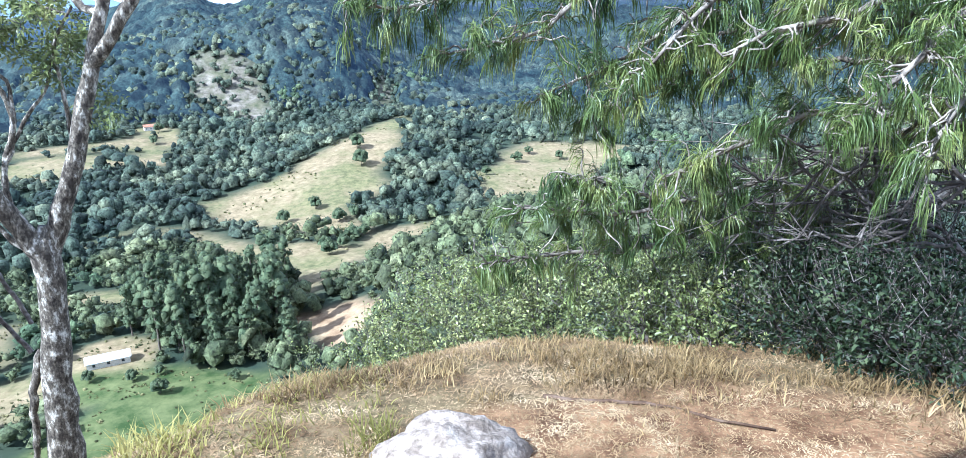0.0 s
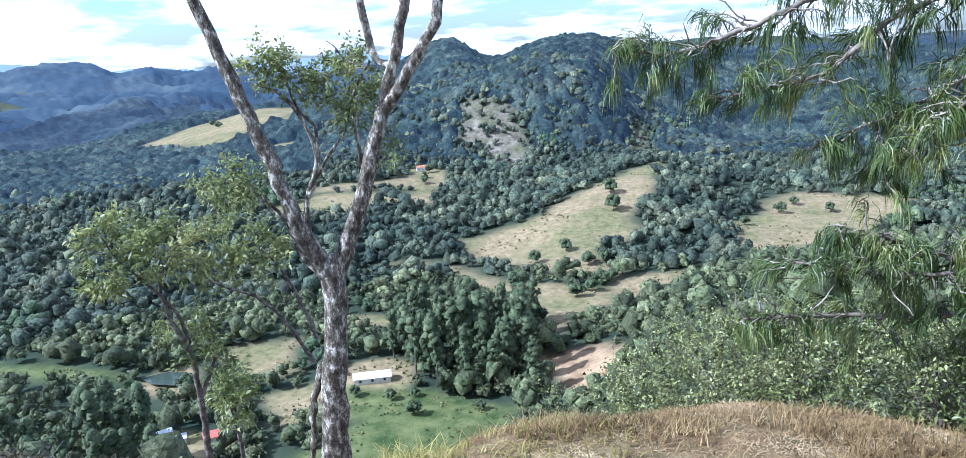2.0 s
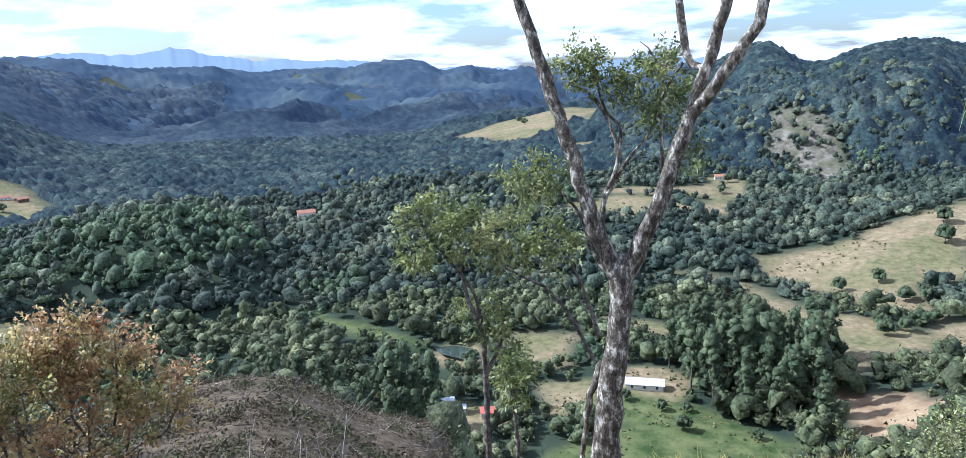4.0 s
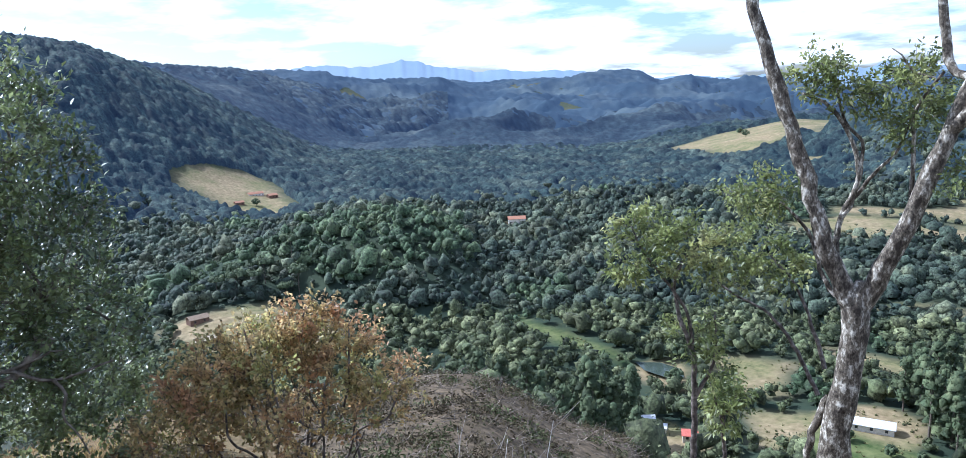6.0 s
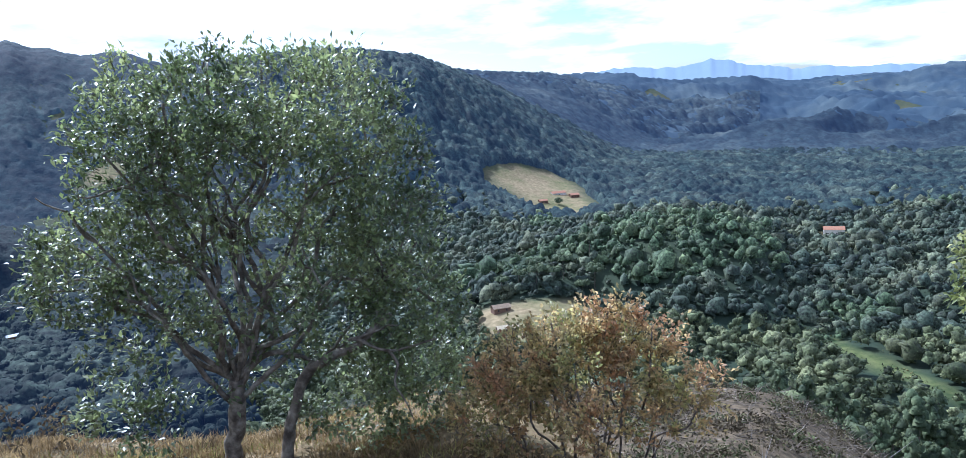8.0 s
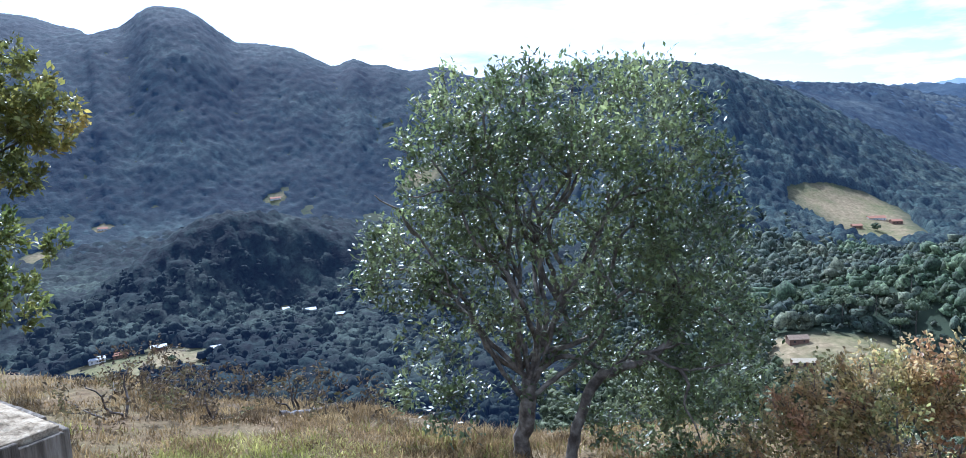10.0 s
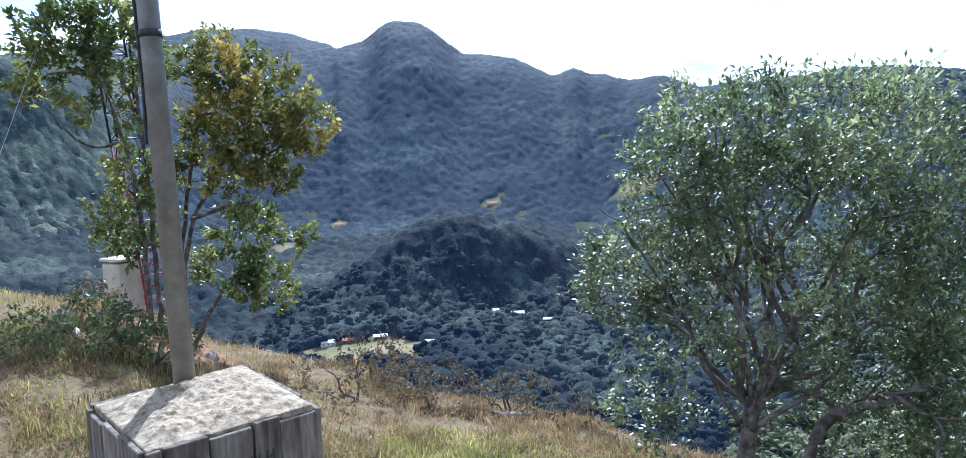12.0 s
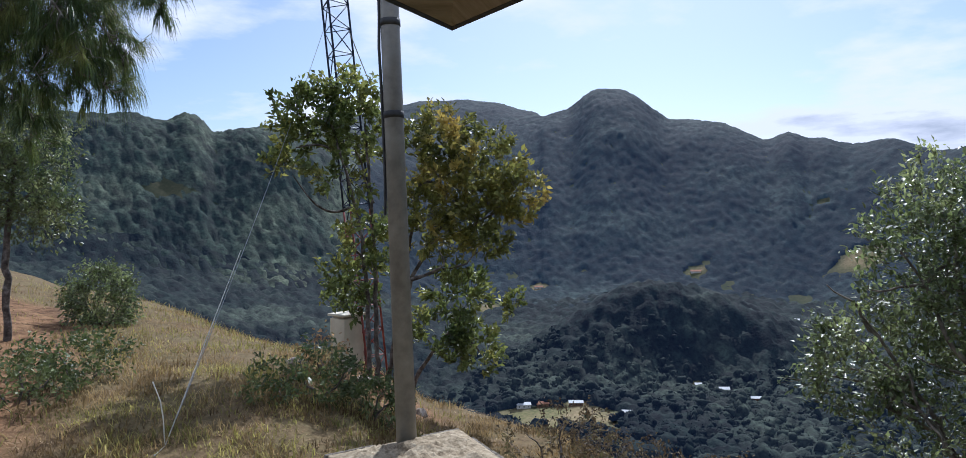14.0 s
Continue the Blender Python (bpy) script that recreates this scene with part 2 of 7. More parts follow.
def curve(line, az):
    """Distance and height of a line at the bearings az, round the whole circle."""
    k = np.array(line, float)
    k = k[np.argsort(k[:, 0])]
    k = np.vstack([k[-2:] - [360, 0, 0], k, k[:2] + [360, 0, 0]])
    az = (np.asarray(az, float) + 90) % 360 - 90
    i = np.clip(np.searchsorted(k[:, 0], az) - 1, 0, len(k) - 2)
    m = slopes(k[:, :1], k[:, 1:])
    h = (k[i + 1, 0] - k[i, 0])[:, None]
    s = ((az - k[i, 0])[:, None]) / h
    return ((2 * s**3 - 3 * s**2 + 1) * k[i, 1:] + (s**3 - 2 * s**2 + s) * h * m[i] + (3 * s**2 - 2 * s**3) * k[i + 1, 1:] + (s**3 - s**2) * h * m[i + 1])


def lattice(ix, iy, seed):
    n = (ix.astype(np.int64) * 374761393 + iy.astype(np.int64) * 668265263 + seed * 974634777) & 0xFFFFFFFF
    n = ((n ^ (n >> 13)) * 1274126177) & 0xFFFFFFFF
    return ((n ^ (n >> 16)) & 0xFFFF) / 65535.0 * 2 - 1


def wave(x, y, size, seed=0):
    """Smooth noise from -1 to 1 in the plan, with lumps of the given size."""
    x, y = np.asarray(x, float) / size, np.asarray(y, float) / size
    ix, iy = np.floor(x), np.floor(y)
    u, v = x - ix, y - iy
    u, v = u * u * (3 - 2 * u), v * v * (3 - 2 * v)
    a, b = lattice(ix, iy, seed), lattice(ix + 1, iy, seed)
    c, d = lattice(ix, iy + 1, seed), lattice(ix + 1, iy + 1, seed)
    return (a * (1 - u) + b * u) * (1 - v) + (c * (1 - u) + d * u) * v


def height(x, y):
    """Height of the ground at places of the plan."""
    x, y = np.atleast_1d(np.asarray(x, float)), np.atleast_1d(np.asarray(y, float))
    r, az = np.hypot(x, y), np.degrees(np.arctan2(-x, y))
    rs, zs = [np.zeros_like(r), np.full_like(r, 1.6)], [np.zeros_like(r), np.zeros_like(r)]
    for line in RINGS:
        c = curve(line, az)
        rs.append(c[:, 0])
        zs.append(c[:, 1])
    rs.append(np.full_like(r, 5200.0))
    zs.append(np.full_like(r, -60.0))
    rs, zs = np.array(rs), np.array(zs)
    m = slopes(rs, zs)
    i = np.clip((rs <= r).sum(0) - 1, 0, len(rs) - 2)
    j = np.arange(len(r))
    h = rs[i + 1, j] - rs[i, j]
    s = np.clip((r - rs[i, j]) / h, 0, 1)
    z = ((2 * s**3 - 3 * s**2 + 1) * zs[i, j] + (s**3 - 2 * s**2 + s) * h * m[i, j] + (3 * s**2 - 2 * s**3) * zs[i + 1, j] + (s**3 - s**2) * h * m[i + 1, j])
    far = np.clip((r - 60) / 200, 0, 1)
    z = z - 6 * np.clip((r - 550) / 200, 0, 1) - 4 * np.clip((r - 1100) / 200, 0, 1) - 4 * np.clip((r - 2200) / 300, 0, 1)  # room for the trees
    wide = np.clip((r - 500) / 600, 0, 1)
    # gullies and side spurs that run down the big slopes, strongest between foot and crest
    flank = np.clip(1 - np.abs(zs[i, j] * (1 - s) + zs[i + 1, j] * s - 90) / 190, 0, 1) * np.clip((r - 780) / 200, 0, 1) * (i == 8) * 4 * s * (1 - s)
    folds = .75 * np.abs(wave(az + .010 * r, r * .010, 5.5, 8)) + .35 * np.abs(wave(az - .006 * r, r * .014, 2.1, 10))
    spurs = 1.0 * np.abs(wave(x, y, 330, 8)) + .55 * np.abs(wave(x, y, 130, 10)) + .25 * np.abs(wave(x, y, 55, 18))
    relief = -85 * flank * (spurs - .45) * np.clip((az - 96) / 5, 0, 1) - 16 * flank * (folds - .25) * (az <= 98) + np.clip((r - 2200) / 300, 0, 1) * np.clip((3300 - r) / 300, 0, 1) * (80 * (.55 - np.abs(wave(x, y, 520, 11))) + 45 * (.5 - np.abs(wave(x, y, 240, 12))))
    broken = np.clip((r - 1250) / 300, 0, 1) * np.clip((2500 - r) / 300, 0, 1) * np.clip((az - 26) / 8, 0, 1) * np.clip((70 - az) / 8, 0, 1)
    z = z + broken * (85 * (.45 - np.abs(wave(x, y, 300, 13))) + 40 * (.45 - np.abs(wave(x, y, 120, 14))))
    z = z + far * (2.2 * wave(x, y, 55, 1) + 1.1 * wave(x, y, 23, 2)) + wide * (6 * wave(x, y, 170, 3) + 2 * wave(x, y, 80, 4)) + relief
    near = np.clip(r / 3, 0, 1) * np.clip(1 - (r - 60) / 200, 0, 1)
    return z + near * (.035 * wave(x, y, .9, 5) + .02 * wave(x, y, .37, 6) + .012 * wave(x, y, .16, 16)) + np.clip((r - 5) / 20, 0, 1) * near * (.35 * wave(x, y, 4, 7))

# ---------------------------------------------------------------- land cover, in the plan
def inside(poly, x, y, soft):
    """1 inside a polygon, fading to 0 over the soft width at its edge."""
    x, y = x + 0.6 * soft * wave(x, y, soft * 2.2, 31), y + 0.6 * soft * wave(x, y, soft * 2.2, 32)
    p = np.array(poly, float)
    q = np.roll(p, -1, 0)
    odd, near = np.zeros(x.shape, bool), np.full(x.shape, 1e9)
    for (ax, ay), (bx, by) in zip(p, q):
        odd ^= ((ay > y) != (by > y)) & (x < (bx - ax) * (y - ay) / (by - ay + 1e-12) + ax)
        k = np.clip(((x - ax) * (bx - ax) + (y - ay) * (by - ay)) / ((bx - ax)**2 + (by - ay)**2), 0, 1)
        near = np.minimum(near, np.hypot(x - ax - k * (bx - ax), y - ay - k * (by - ay)))
    return np.clip(np.where(odd, near, -near) / soft + .5, 0, 1)


# dry pasture: the long spur, its lower terrace, the hill beside it, the far yellow back, the clearing, the knoll, the field across the valley
DRY = [
    [(-147, 365), (-113, 330), (-88, 322), (-50, 313), (-58, 340), (-52, 400), (-46, 470), (-52, 525), (-66, 500), (-89, 457), (-107, 407)],
    [(-175, 305), (-139, 322), (-104, 292), (-74, 270), (-60, 250), (-34, 292), (-5, 325), (-5, 338), (-36, 318), (-54, 302), (-100, 306), (-138, 330)],
    [(-8, 374), (10, 448), (36, 480), (95, 470), (60, 392), (10, 352)],
    [(-715, 757), (-700, 880), (-560, 960), (-520, 800), (-500, 695), (-562, 668)],
    [(-768, 138), (-795, 172), (-823, 214), (-798, 238), (-652, 222), (-634, 190), (-662, 164), (-706, 148)],
    [(-338, 48), (-340, 59), (-338, 82), (-335, 100), (-320, 113), (-294, 115), (-269, 94), (-280, 57), (-297, 47)],
    [(-247, 560), (-205, 480), (-190, 450), (-208, 440), (-232, 490), (-285, 452), (-292, 468), (-245, 510)],
    [(-359, -330), (-381, -318), (-400, -284), (-392, -252), (-352, -236), (-338, -266), (-345, -296)],
    [(-166, 206), (-152, 216), (-140, 202), (-154, 194)],
    [(-160, 250), (-120, 262), (-112, 250), (-150, 238)],
    [(-176, 210), (-166, 219), (-152, 223), (-137, 201), (-149, 195), (-161, 193)],
    [(-140, 187), (-124, 195), (-105, 173), (-121, 165)],
    [(-1500, 660), (-1500, 760), (-1400, 740), (-1400, 680)],
]
# half-overgrown fields and terraces across the valley
FALLOW = [
    [(-846, -456), (-864, -439), (-848, -414), (-836, -412), (-829, -446)],
    [(-812, -440), (-832, -411), (-830, -384), (-800, -378), (-790, -420)],
    [(-542, -300), (-572, -272), (-592, -240), (-602, -246), (-586, -286), (-556, -310)],
    [(-803, -361), (-854, -351), (-893, -316), (-890, -276), (-851, -258), (-799, -254), (-795, -303), (-785, -329)],
    [(-765, -578), (-782, -568), (-767, -539), (-748, -541), (-745, -560)],
    [(-671, -722), (-717, -675), (-738, -622), (-700, -634), (-655, -690)],
    [(-333, -193), (-346, -177), (-324, -168), (-310, -188)],
    [(-348, -895), (-388, -885), (-428, -853), (-390, -840), (-355, -870)],
    [(-722, -600), (-724, -566), (-697, -558), (-695, -590)],
]
# green fields and the meadow by the pond
GREEN = [
    [(-110, 140), (-98, 178), (-80, 182), (-52, 178), (-48, 150), (-80, 120)],
    [(-273, 187), (-256, 188), (-229, 187), (-200, 184), (-195, 181), (-206, 176), (-220, 174), (-245, 177)],
    [(-118, 170), (-120, 190), (-90, 196), (-58, 190), (-56, 178), (-90, 172)],
]
# bare earth: the quarry, yards and the cut slope
BARE = [
    [(-66, 232), (-62, 216), (-30, 190), (-28, 214), (-42, 236)],
    [(-60, 8), (-74, 40), (-66, 56), (-44, 54), (-22, 27), (-10, 11), (-13, 2.6), (-34, 2)],
]
CUT = BARE.pop()
TRACK = [(-37.9, 18.4), (-39.6, 21.8), (-48.6, 29.3), (-60.0, 35.2), (-57.5, 32.0), (-54.1, 29.0), (-51.8, 29.7), (-48.9, 28.6), (-42.1, 23.0), (-41.6, 20.3)]
BARE.append(TRACK)
LEE = [(-6.6, -2.6), (-6.4, -4.8), (-8.5, -8.5), (-12, -10), (-16, -4), (-10, -1.6)]
# reddish trodden earth on the hilltop: the pad ahead and the path on the rise
EARTH = [
    [(-.5, 2.0), (-.3, 2.9), (.8, 3.35), (2.0, 3.0), (2.6, 2.2), (1.2, 1.5)],
    [(-1.3, -5.6), (-1.75, -6.6), (-2.3, -7.6), (-3.0, -9.2), (-3.6, -11.0), (-4.0, -12.6), (-2.5, -15.0), (.5, -14.0), (0, -5.6)],
    [(-4.6, -7.0), (-6.6, -8.2), (-6.0, -6.6), (-4.4, -5.8)],
]
# steep rock faces on the wooded mountain
ROCK = [
    [(-250, 668), (-225, 660), (-185, 645), (-168, 585), (-190, 585), (-222, 600), (-238, 630)],
    [(-97, 712), (-82, 712), (-72, 630), (-88, 630)],
    [(-600, -1180), (-560, -1060), (-500, -1010), (-470, -1080), (-520, -1180)],
]


# open ground kept round houses: place and reach
YARDS = [(-112, 203, 15), (-107, 196, 12), (-118, 194, 12), (-150, 151, 10), (-143, 146, 12), (-138, 154, 9), (-329, 61, 10), (-305, 59, 10), (-731, 201, 16), (-430, 300, 14), (-424, 292, 12), (-487, -238, 9), (-490, -257, 8), (-482, -211, 8), (-451, -207, 8), (-706, -277, 16),
         (-720, -592, 12), (-833, -440, 14), (-400, -300, 9), (-246, 556, 14), (-182, 188, 11), (-170, 184, 7)]


def cover(x, y):
    r, az = np.hypot(x, y), np.degrees(np.arctan2(-x, y))
    dry, green, bare, rock, cut, earth = [np.zeros_like(x) for _ in range(6)]
    for group, out in ((DRY, dry), (GREEN, green), (BARE, bare), (ROCK, rock), ([CUT, LEE], cut), (EARTH, earth)):
        for poly in group:
            p = np.array(poly)
            np.maximum(out, inside(poly, x, y, 0.05 * np.hypot(*p.mean(0)) ** .9), out=out)
    for poly in FALLOW:
        np.maximum(dry, .2 * inside(poly, x, y, 16.0) * np.clip(.6 + .7 * wave(x, y, 26, 47), .1, 1), out=dry)
    top = np.clip((32 - r) / 8, 0, 1) * (1 - .85 * cut)
    # tan clearings and pale slopes scattered over the far hills
    spots = np.clip((wave(x, y, 150, 41) + .6 * wave(x, y, 60, 42) - .74) * 4, 0, 1) * .3 * np.clip((r - 1500) / 500, 0, 1)
    spots = np.maximum(spots, np.clip((wave(x, y, 70, 43) + .5 * wave(x, y, 30, 44) - .86) * 4, 0, 1) * ((az > 22) & (az < 52) & (r > 340) & (r < 1000)))
    spots = np.maximum(spots, np.clip((wave(x, y, 90, 45) + .5 * wave(x, y, 40, 46) - .84) * 4, 0, 1) * ((az > 104) & (az < 135) & (r > 640) & (r < 1100)))
    for a, b, d in YARDS:
        np.maximum(dry, np.clip((d - np.hypot(x - a, y - b)) / 3, 0, 1), out=dry)
    return np.maximum(dry, spots), green * (1 - bare), bare, top, rock, cut, earth


def ground_sheet():
    az = np.concatenate([np.arange(-42, 172, .56), np.arange(172, 318, 2.0)])
    r = [0.0, .4, .8]
    while r[-1] < 5200:
        d = r[-1]
        r.append(d + (max(.09, .03 * d) if d < 60 else .026 * d if d < 150 else .0135 * d if d < 1000 else .02 * d if d < 1600 else .03 * d))
    r = np.array(r[1:])
    A, Rr = np.meshgrid(np.radians(az), r, indexing="ij")
    x, y = (-np.sin(A) * Rr).ravel(), (np.cos(A) * Rr).ravel()
    z = height(x, y)
    n, k = len(az), len(r)
    i, j = np.meshgrid(np.arange(n), np.arange(k - 1), indexing="ij")
    a, b = i * k + j, ((i + 1) % n) * k + j
    quads = np.stack([a, a + 1, b + 1, b], -1).reshape(-1, 4)
    hub = len(x)
    verts = np.vstack([np.stack([x, y, z], 1), [[0, 0, 0]]])
    me = mesh_np("ground", verts, quads[:, ::-1], None, True)
    # close the middle with a fan
    bm = bmesh.new()
    bm.from_mesh(me)
    bm.verts.ensure_lookup_table()
    for c in range(n):
        bm.faces.new((bm.verts[hub], bm.verts[c * k], bm.verts[((c + 1) % n) * k])).smooth = True
    bmesh.ops.recalc_face_normals(bm, faces=bm.faces)
    if sum(f.normal.z for f in list(bm.faces)[:200]) < 0:
        bmesh.ops.reverse_faces(bm, faces=bm.faces)
    bm.to_mesh(me)
    bm.free()
    co = np.empty(len(me.vertices) * 3, np.float32)
    me.vertices.foreach_get("co", co)
    co = co.reshape(-1, 3).astype(float)
    for name, values in zip(("dry", "green", "bare", "top", "rock", "cut", "earth"), cover(co[:, 0], co[:, 1])):
        me.attributes.new(name, "FLOAT", "POINT").data.foreach_set("value", values.astype(np.float32))
    return me


def ground_material():
    m = bpy.data.materials.new("hillside_ground")
    m.use_nodes = True
    n, l = m.node_tree.nodes, m.node_tree.links
    b = n["Principled BSDF"]
    b.inputs["Roughness"].default_value, b.inputs["Specular IOR Level"].default_value = 0.95, 0.1
    c = n.new("ShaderNodeTexCoord")

    def tone(scale, lo, hi, a=.35, z=.65, detail=8):
        t, r = n.new("ShaderNodeTexNoise"), n.new("ShaderNodeValToRGB")
        t.inputs["Scale"].default_value, t.inputs["Detail"].default_value, t.inputs["Roughness"].default_value = scale, detail, .68
        l.new(c.outputs["Object"], t.inputs["Vector"])
        r.color_ramp.elements[0].position, r.color_ramp.elements[1].position = a, z
        r.color_ramp.elements[0].color, r.color_ramp.elements[1].color = (*lo, 1), (*hi, 1)
        l.new(t.outputs["Fac"], r.inputs[0])
        return r.outputs[0]

    def over(base, add, name):
        at, x = n.new("ShaderNodeAttribute"), n.new("ShaderNodeMixRGB")
        at.attribute_name = name
        l.new(at.outputs["Fac"], x.inputs[0])
        l.new(base, x.inputs[1])
        l.new(add, x.inputs[2])
        return x.outputs[0]

    out = tone(.03, (.022, .036, .026), (.05, .062, .036))
    sward = n.new("ShaderNodeMixRGB")
    l.new(tone(.03, (0, 0, 0), (1, 1, 1), .40, .58), sward.inputs[0])
    l.new(tone(.35, (.085, .09, .038), (.21, .185, .085)), sward.inputs[1])
    l.new(tone(.3, (.15, .115, .06), (.32, .245, .14)), sward.inputs[2])
    out = over(out, sward.outputs[0], "dry")
    out = over(out, tone(.15, (.038, .062, .018), (.145, .155, .06)), "green")
    out = over(out, tone(.12, (.16, .095, .05), (.40, .29, .17)), "bare")
    out = over(out, tone(1.4, (.035, .027, .016), (.16, .118, .072), .36, .64), "cut")
    crag = n.new("ShaderNodeMixRGB")
    l.new(tone(.06, (0, 0, 0), (1, 1, 1), .42, .56), crag.inputs[0])
    l.new(tone(.2, (.06, .07, .035), (.15, .135, .085)), crag.inputs[1])
    l.new(tone(.16, (.07, .06, .042), (.27, .235, .185)), crag.inputs[2])
    out = over(out, crag.outputs[0], "rock")
    near = n.new("ShaderNodeMixRGB")
    near.blend_type = "MIX"
    l.new(tone(1.3, (0, 0, 0), (1, 1, 1), .42, .6), near.inputs[0])
    l.new(tone(9, (.08, .052, .026), (.21, .145, .075)), near.inputs[1])
    l.new(tone(14, (.09, .07, .033), (.23, .178, .088)), near.inputs[2])
    out = over(out, near.outputs[0], "top")
    out = over(out, tone(5, (.085, .043, .021), (.29, .168, .085), .38, .62), "earth")
    l.new(out, b.inputs["Base Color"])
    f, u = n.new("ShaderNodeTexNoise"), n.new("ShaderNodeBump")
    f.inputs["Scale"].default_value, f.inputs["Detail"].default_value = 22, 8
    l.new(c.outputs["Object"], f.inputs["Vector"])
    u.inputs["Strength"].default_value, u.inputs["Distance"].default_value = .6, .03
    l.new(f.outputs["Fac"], u.inputs["Height"])
    l.new(u.outputs[0], b.inputs["Normal"])
    return m


ground = part("ground", ground_sheet(), ground_material())
tagged(ground, "dry grassy hilltop falling to a wooded valley with pastures", "ground", kind="structure")


# ---------------------------------------------------------------- far woods
def ball(level):
    bm = bmesh.new()
    bmesh.ops.create_icosphere(bm, subdivisions=level, radius=1.0)
    v = np.array([p.co[:] for p in bm.verts])
    f = np.array([[p.index for p in q.verts] for q in bm.faces])
    bm.free()
    return v, f


def dome():
    """A cheap crown: a top, a wide ring and a skirt."""
    a = np.arange(5) * 2 * np.pi / 5
    v = np.vstack([[[0, 0, 1]], np.stack([np.cos(a) * .8, np.sin(a) * .8, a * 0 + .45], 1), np.stack([np.cos(a + .6), np.sin(a + .6), a * 0 - .6], 1)])
    f = []
    for k in range(5):
        m = (k + 1) % 5
        f += [[0, 1 + k, 1 + m], [1 + k, 6 + k, 1 + m], [1 + m, 6 + k, 6 + m]]
    return v, np.array(f)


def cone():
    """The cheapest crown: a top, four shoulders and four feet."""
    a = np.arange(4) * np.pi / 2
    v = np.vstack([[[0, 0, .95]], np.stack([np.cos(a) * .85, np.sin(a) * .85, a * 0 + .4], 1), np.stack([np.cos(a + .7) * .9, np.sin(a + .7) * .9, a * 0 - .6], 1)])
    f = []
    for k in range(4):
        m = (k + 1) % 4
        f += [[0, 1 + k, 1 + m], [1 + k, 5 + k, 1 + m], [1 + m, 5 + k, 5 + m]]
    return v, np.array(f)


BALLS = {-1: cone(), 0: dome(), 1: ball(1), 2: ball(2)}


def lumps(centres, radii, tall, rng, level=1, rough=.28):
    """Many uneven crowns in one mesh: an array of balls with jagged skins."""
    v, f = BALLS[level]
    n, k = len(centres), len(v)
    turn = rng.uniform(0, 2 * np.pi, n)
    jag = 1 + rng.uniform(-rough, rough, (n, k))
    p = v[None] * jag[..., None] * radii[:, None, None]
    p[..., 2] *= tall[:, None]
    c, s = np.cos(turn)[:, None], np.sin(turn)[:, None]
    p = np.stack([p[..., 0] * c - p[..., 1] * s, p[..., 0] * s + p[..., 1] * c, p[..., 2]], -1) + centres[:, None]
    faces = (f[None] + (np.arange(n) * k)[:, None, None]).reshape(-1, 3)
    return p.reshape(-1, 3), faces


def tufts(centres, radii, tall, rng, k, size):
    """Small leafy flakes at every angle over the skins of crowns."""
    n = len(centres) * k
    d = rng.normal(0, 1, (n, 3)) + [0, 0, .35]
    d /= np.linalg.norm(d, axis=1)[:, None]
    p = np.repeat(centres, k, 0) + d * np.repeat(radii, k)[:, None] * rng.uniform(.68, 1.15, n)[:, None] * np.stack([np.ones(n), np.ones(n), np.repeat(tall, k)], 1)
    v = p[:, None] + rng.normal(0, .5, (n, 3, 3)) * (size * rng.uniform(.6, 1.3, n))[:, None, None]
    return v.reshape(-1, 3), np.arange(n * 3).reshape(-1, 3)


def scatter(r0, r1, gap, seed, az0=-42.0, az1=171.0):
    """Jittered places in a ring sector that carry wood."""
    rng = np.random.default_rng(seed)
    g = np.arange(-r1, r1, gap)
    x, y = [q.ravel() + rng.uniform(-.42, .42, q.size) * gap for q in np.meshgrid(g, g)]
    r, az = np.hypot(x, y), np.degrees(np.arctan2(-x, y))
    q = r + np.clip((r - 400) / 200, 0, 1) * (110 * wave(x, y, 150, 77) + 60 * wave(x, y, 50, 78))
    ok = (q > r0) & (q < r1) & (az > az0) & (az < az1)
    x, y = x[ok], y[ok]
    dry, green, bare, top, rock, cut, _ = cover(x, y)
    open_land = np.maximum(np.maximum(dry, green), np.maximum(np.maximum(np.maximum(bare, cut), top), rock * .5))
    thin = np.clip((wave(x, y, 60, 51) + .7 * wave(x, y, 25, 52) - .7) * 2, 0, .6)
    # woods in dead ground behind the hills are left thinner
    r, z = np.hypot(x, y), height(x, y) + 7 - EYE_Z
    behind = np.zeros(len(x), bool)
    for t in np.linspace(.2, .98, 22):
        behind |= (height(x * t, y * t) - EYE_Z) / t > z
    keep = rng.uniform(0, 1, len(x)) > np.maximum(np.maximum(np.clip(open_land * 1.6, 0, 1), thin), behind * .8)
    return x[keep], y[keep], rng


leaf_mid = shade("woodland_mid", [(.022, .033, .025), (.052, .067, .043), (.118, .126, .072)], scale=.03, rough=.75, bump=1, fine=.9, island=.5, spec=.2, grain=(.8, .85))
leaf_near = shade("woodland_near", [(.035, .045, .020), (.078, .091, .041), (.15, .158, .075)], scale=.06, rough=.75, bump=1, fine=.9, island=.5, spec=.2, grain=(.8, .7))
leaf_mound = shade("woodland_mound", [(.036, .056, .028), (.062, .088, .042), (.10, .122, .056)], scale=.05, rough=.75, bump=1, fine=.9, island=.4, spec=.2, grain=(.8, .8))


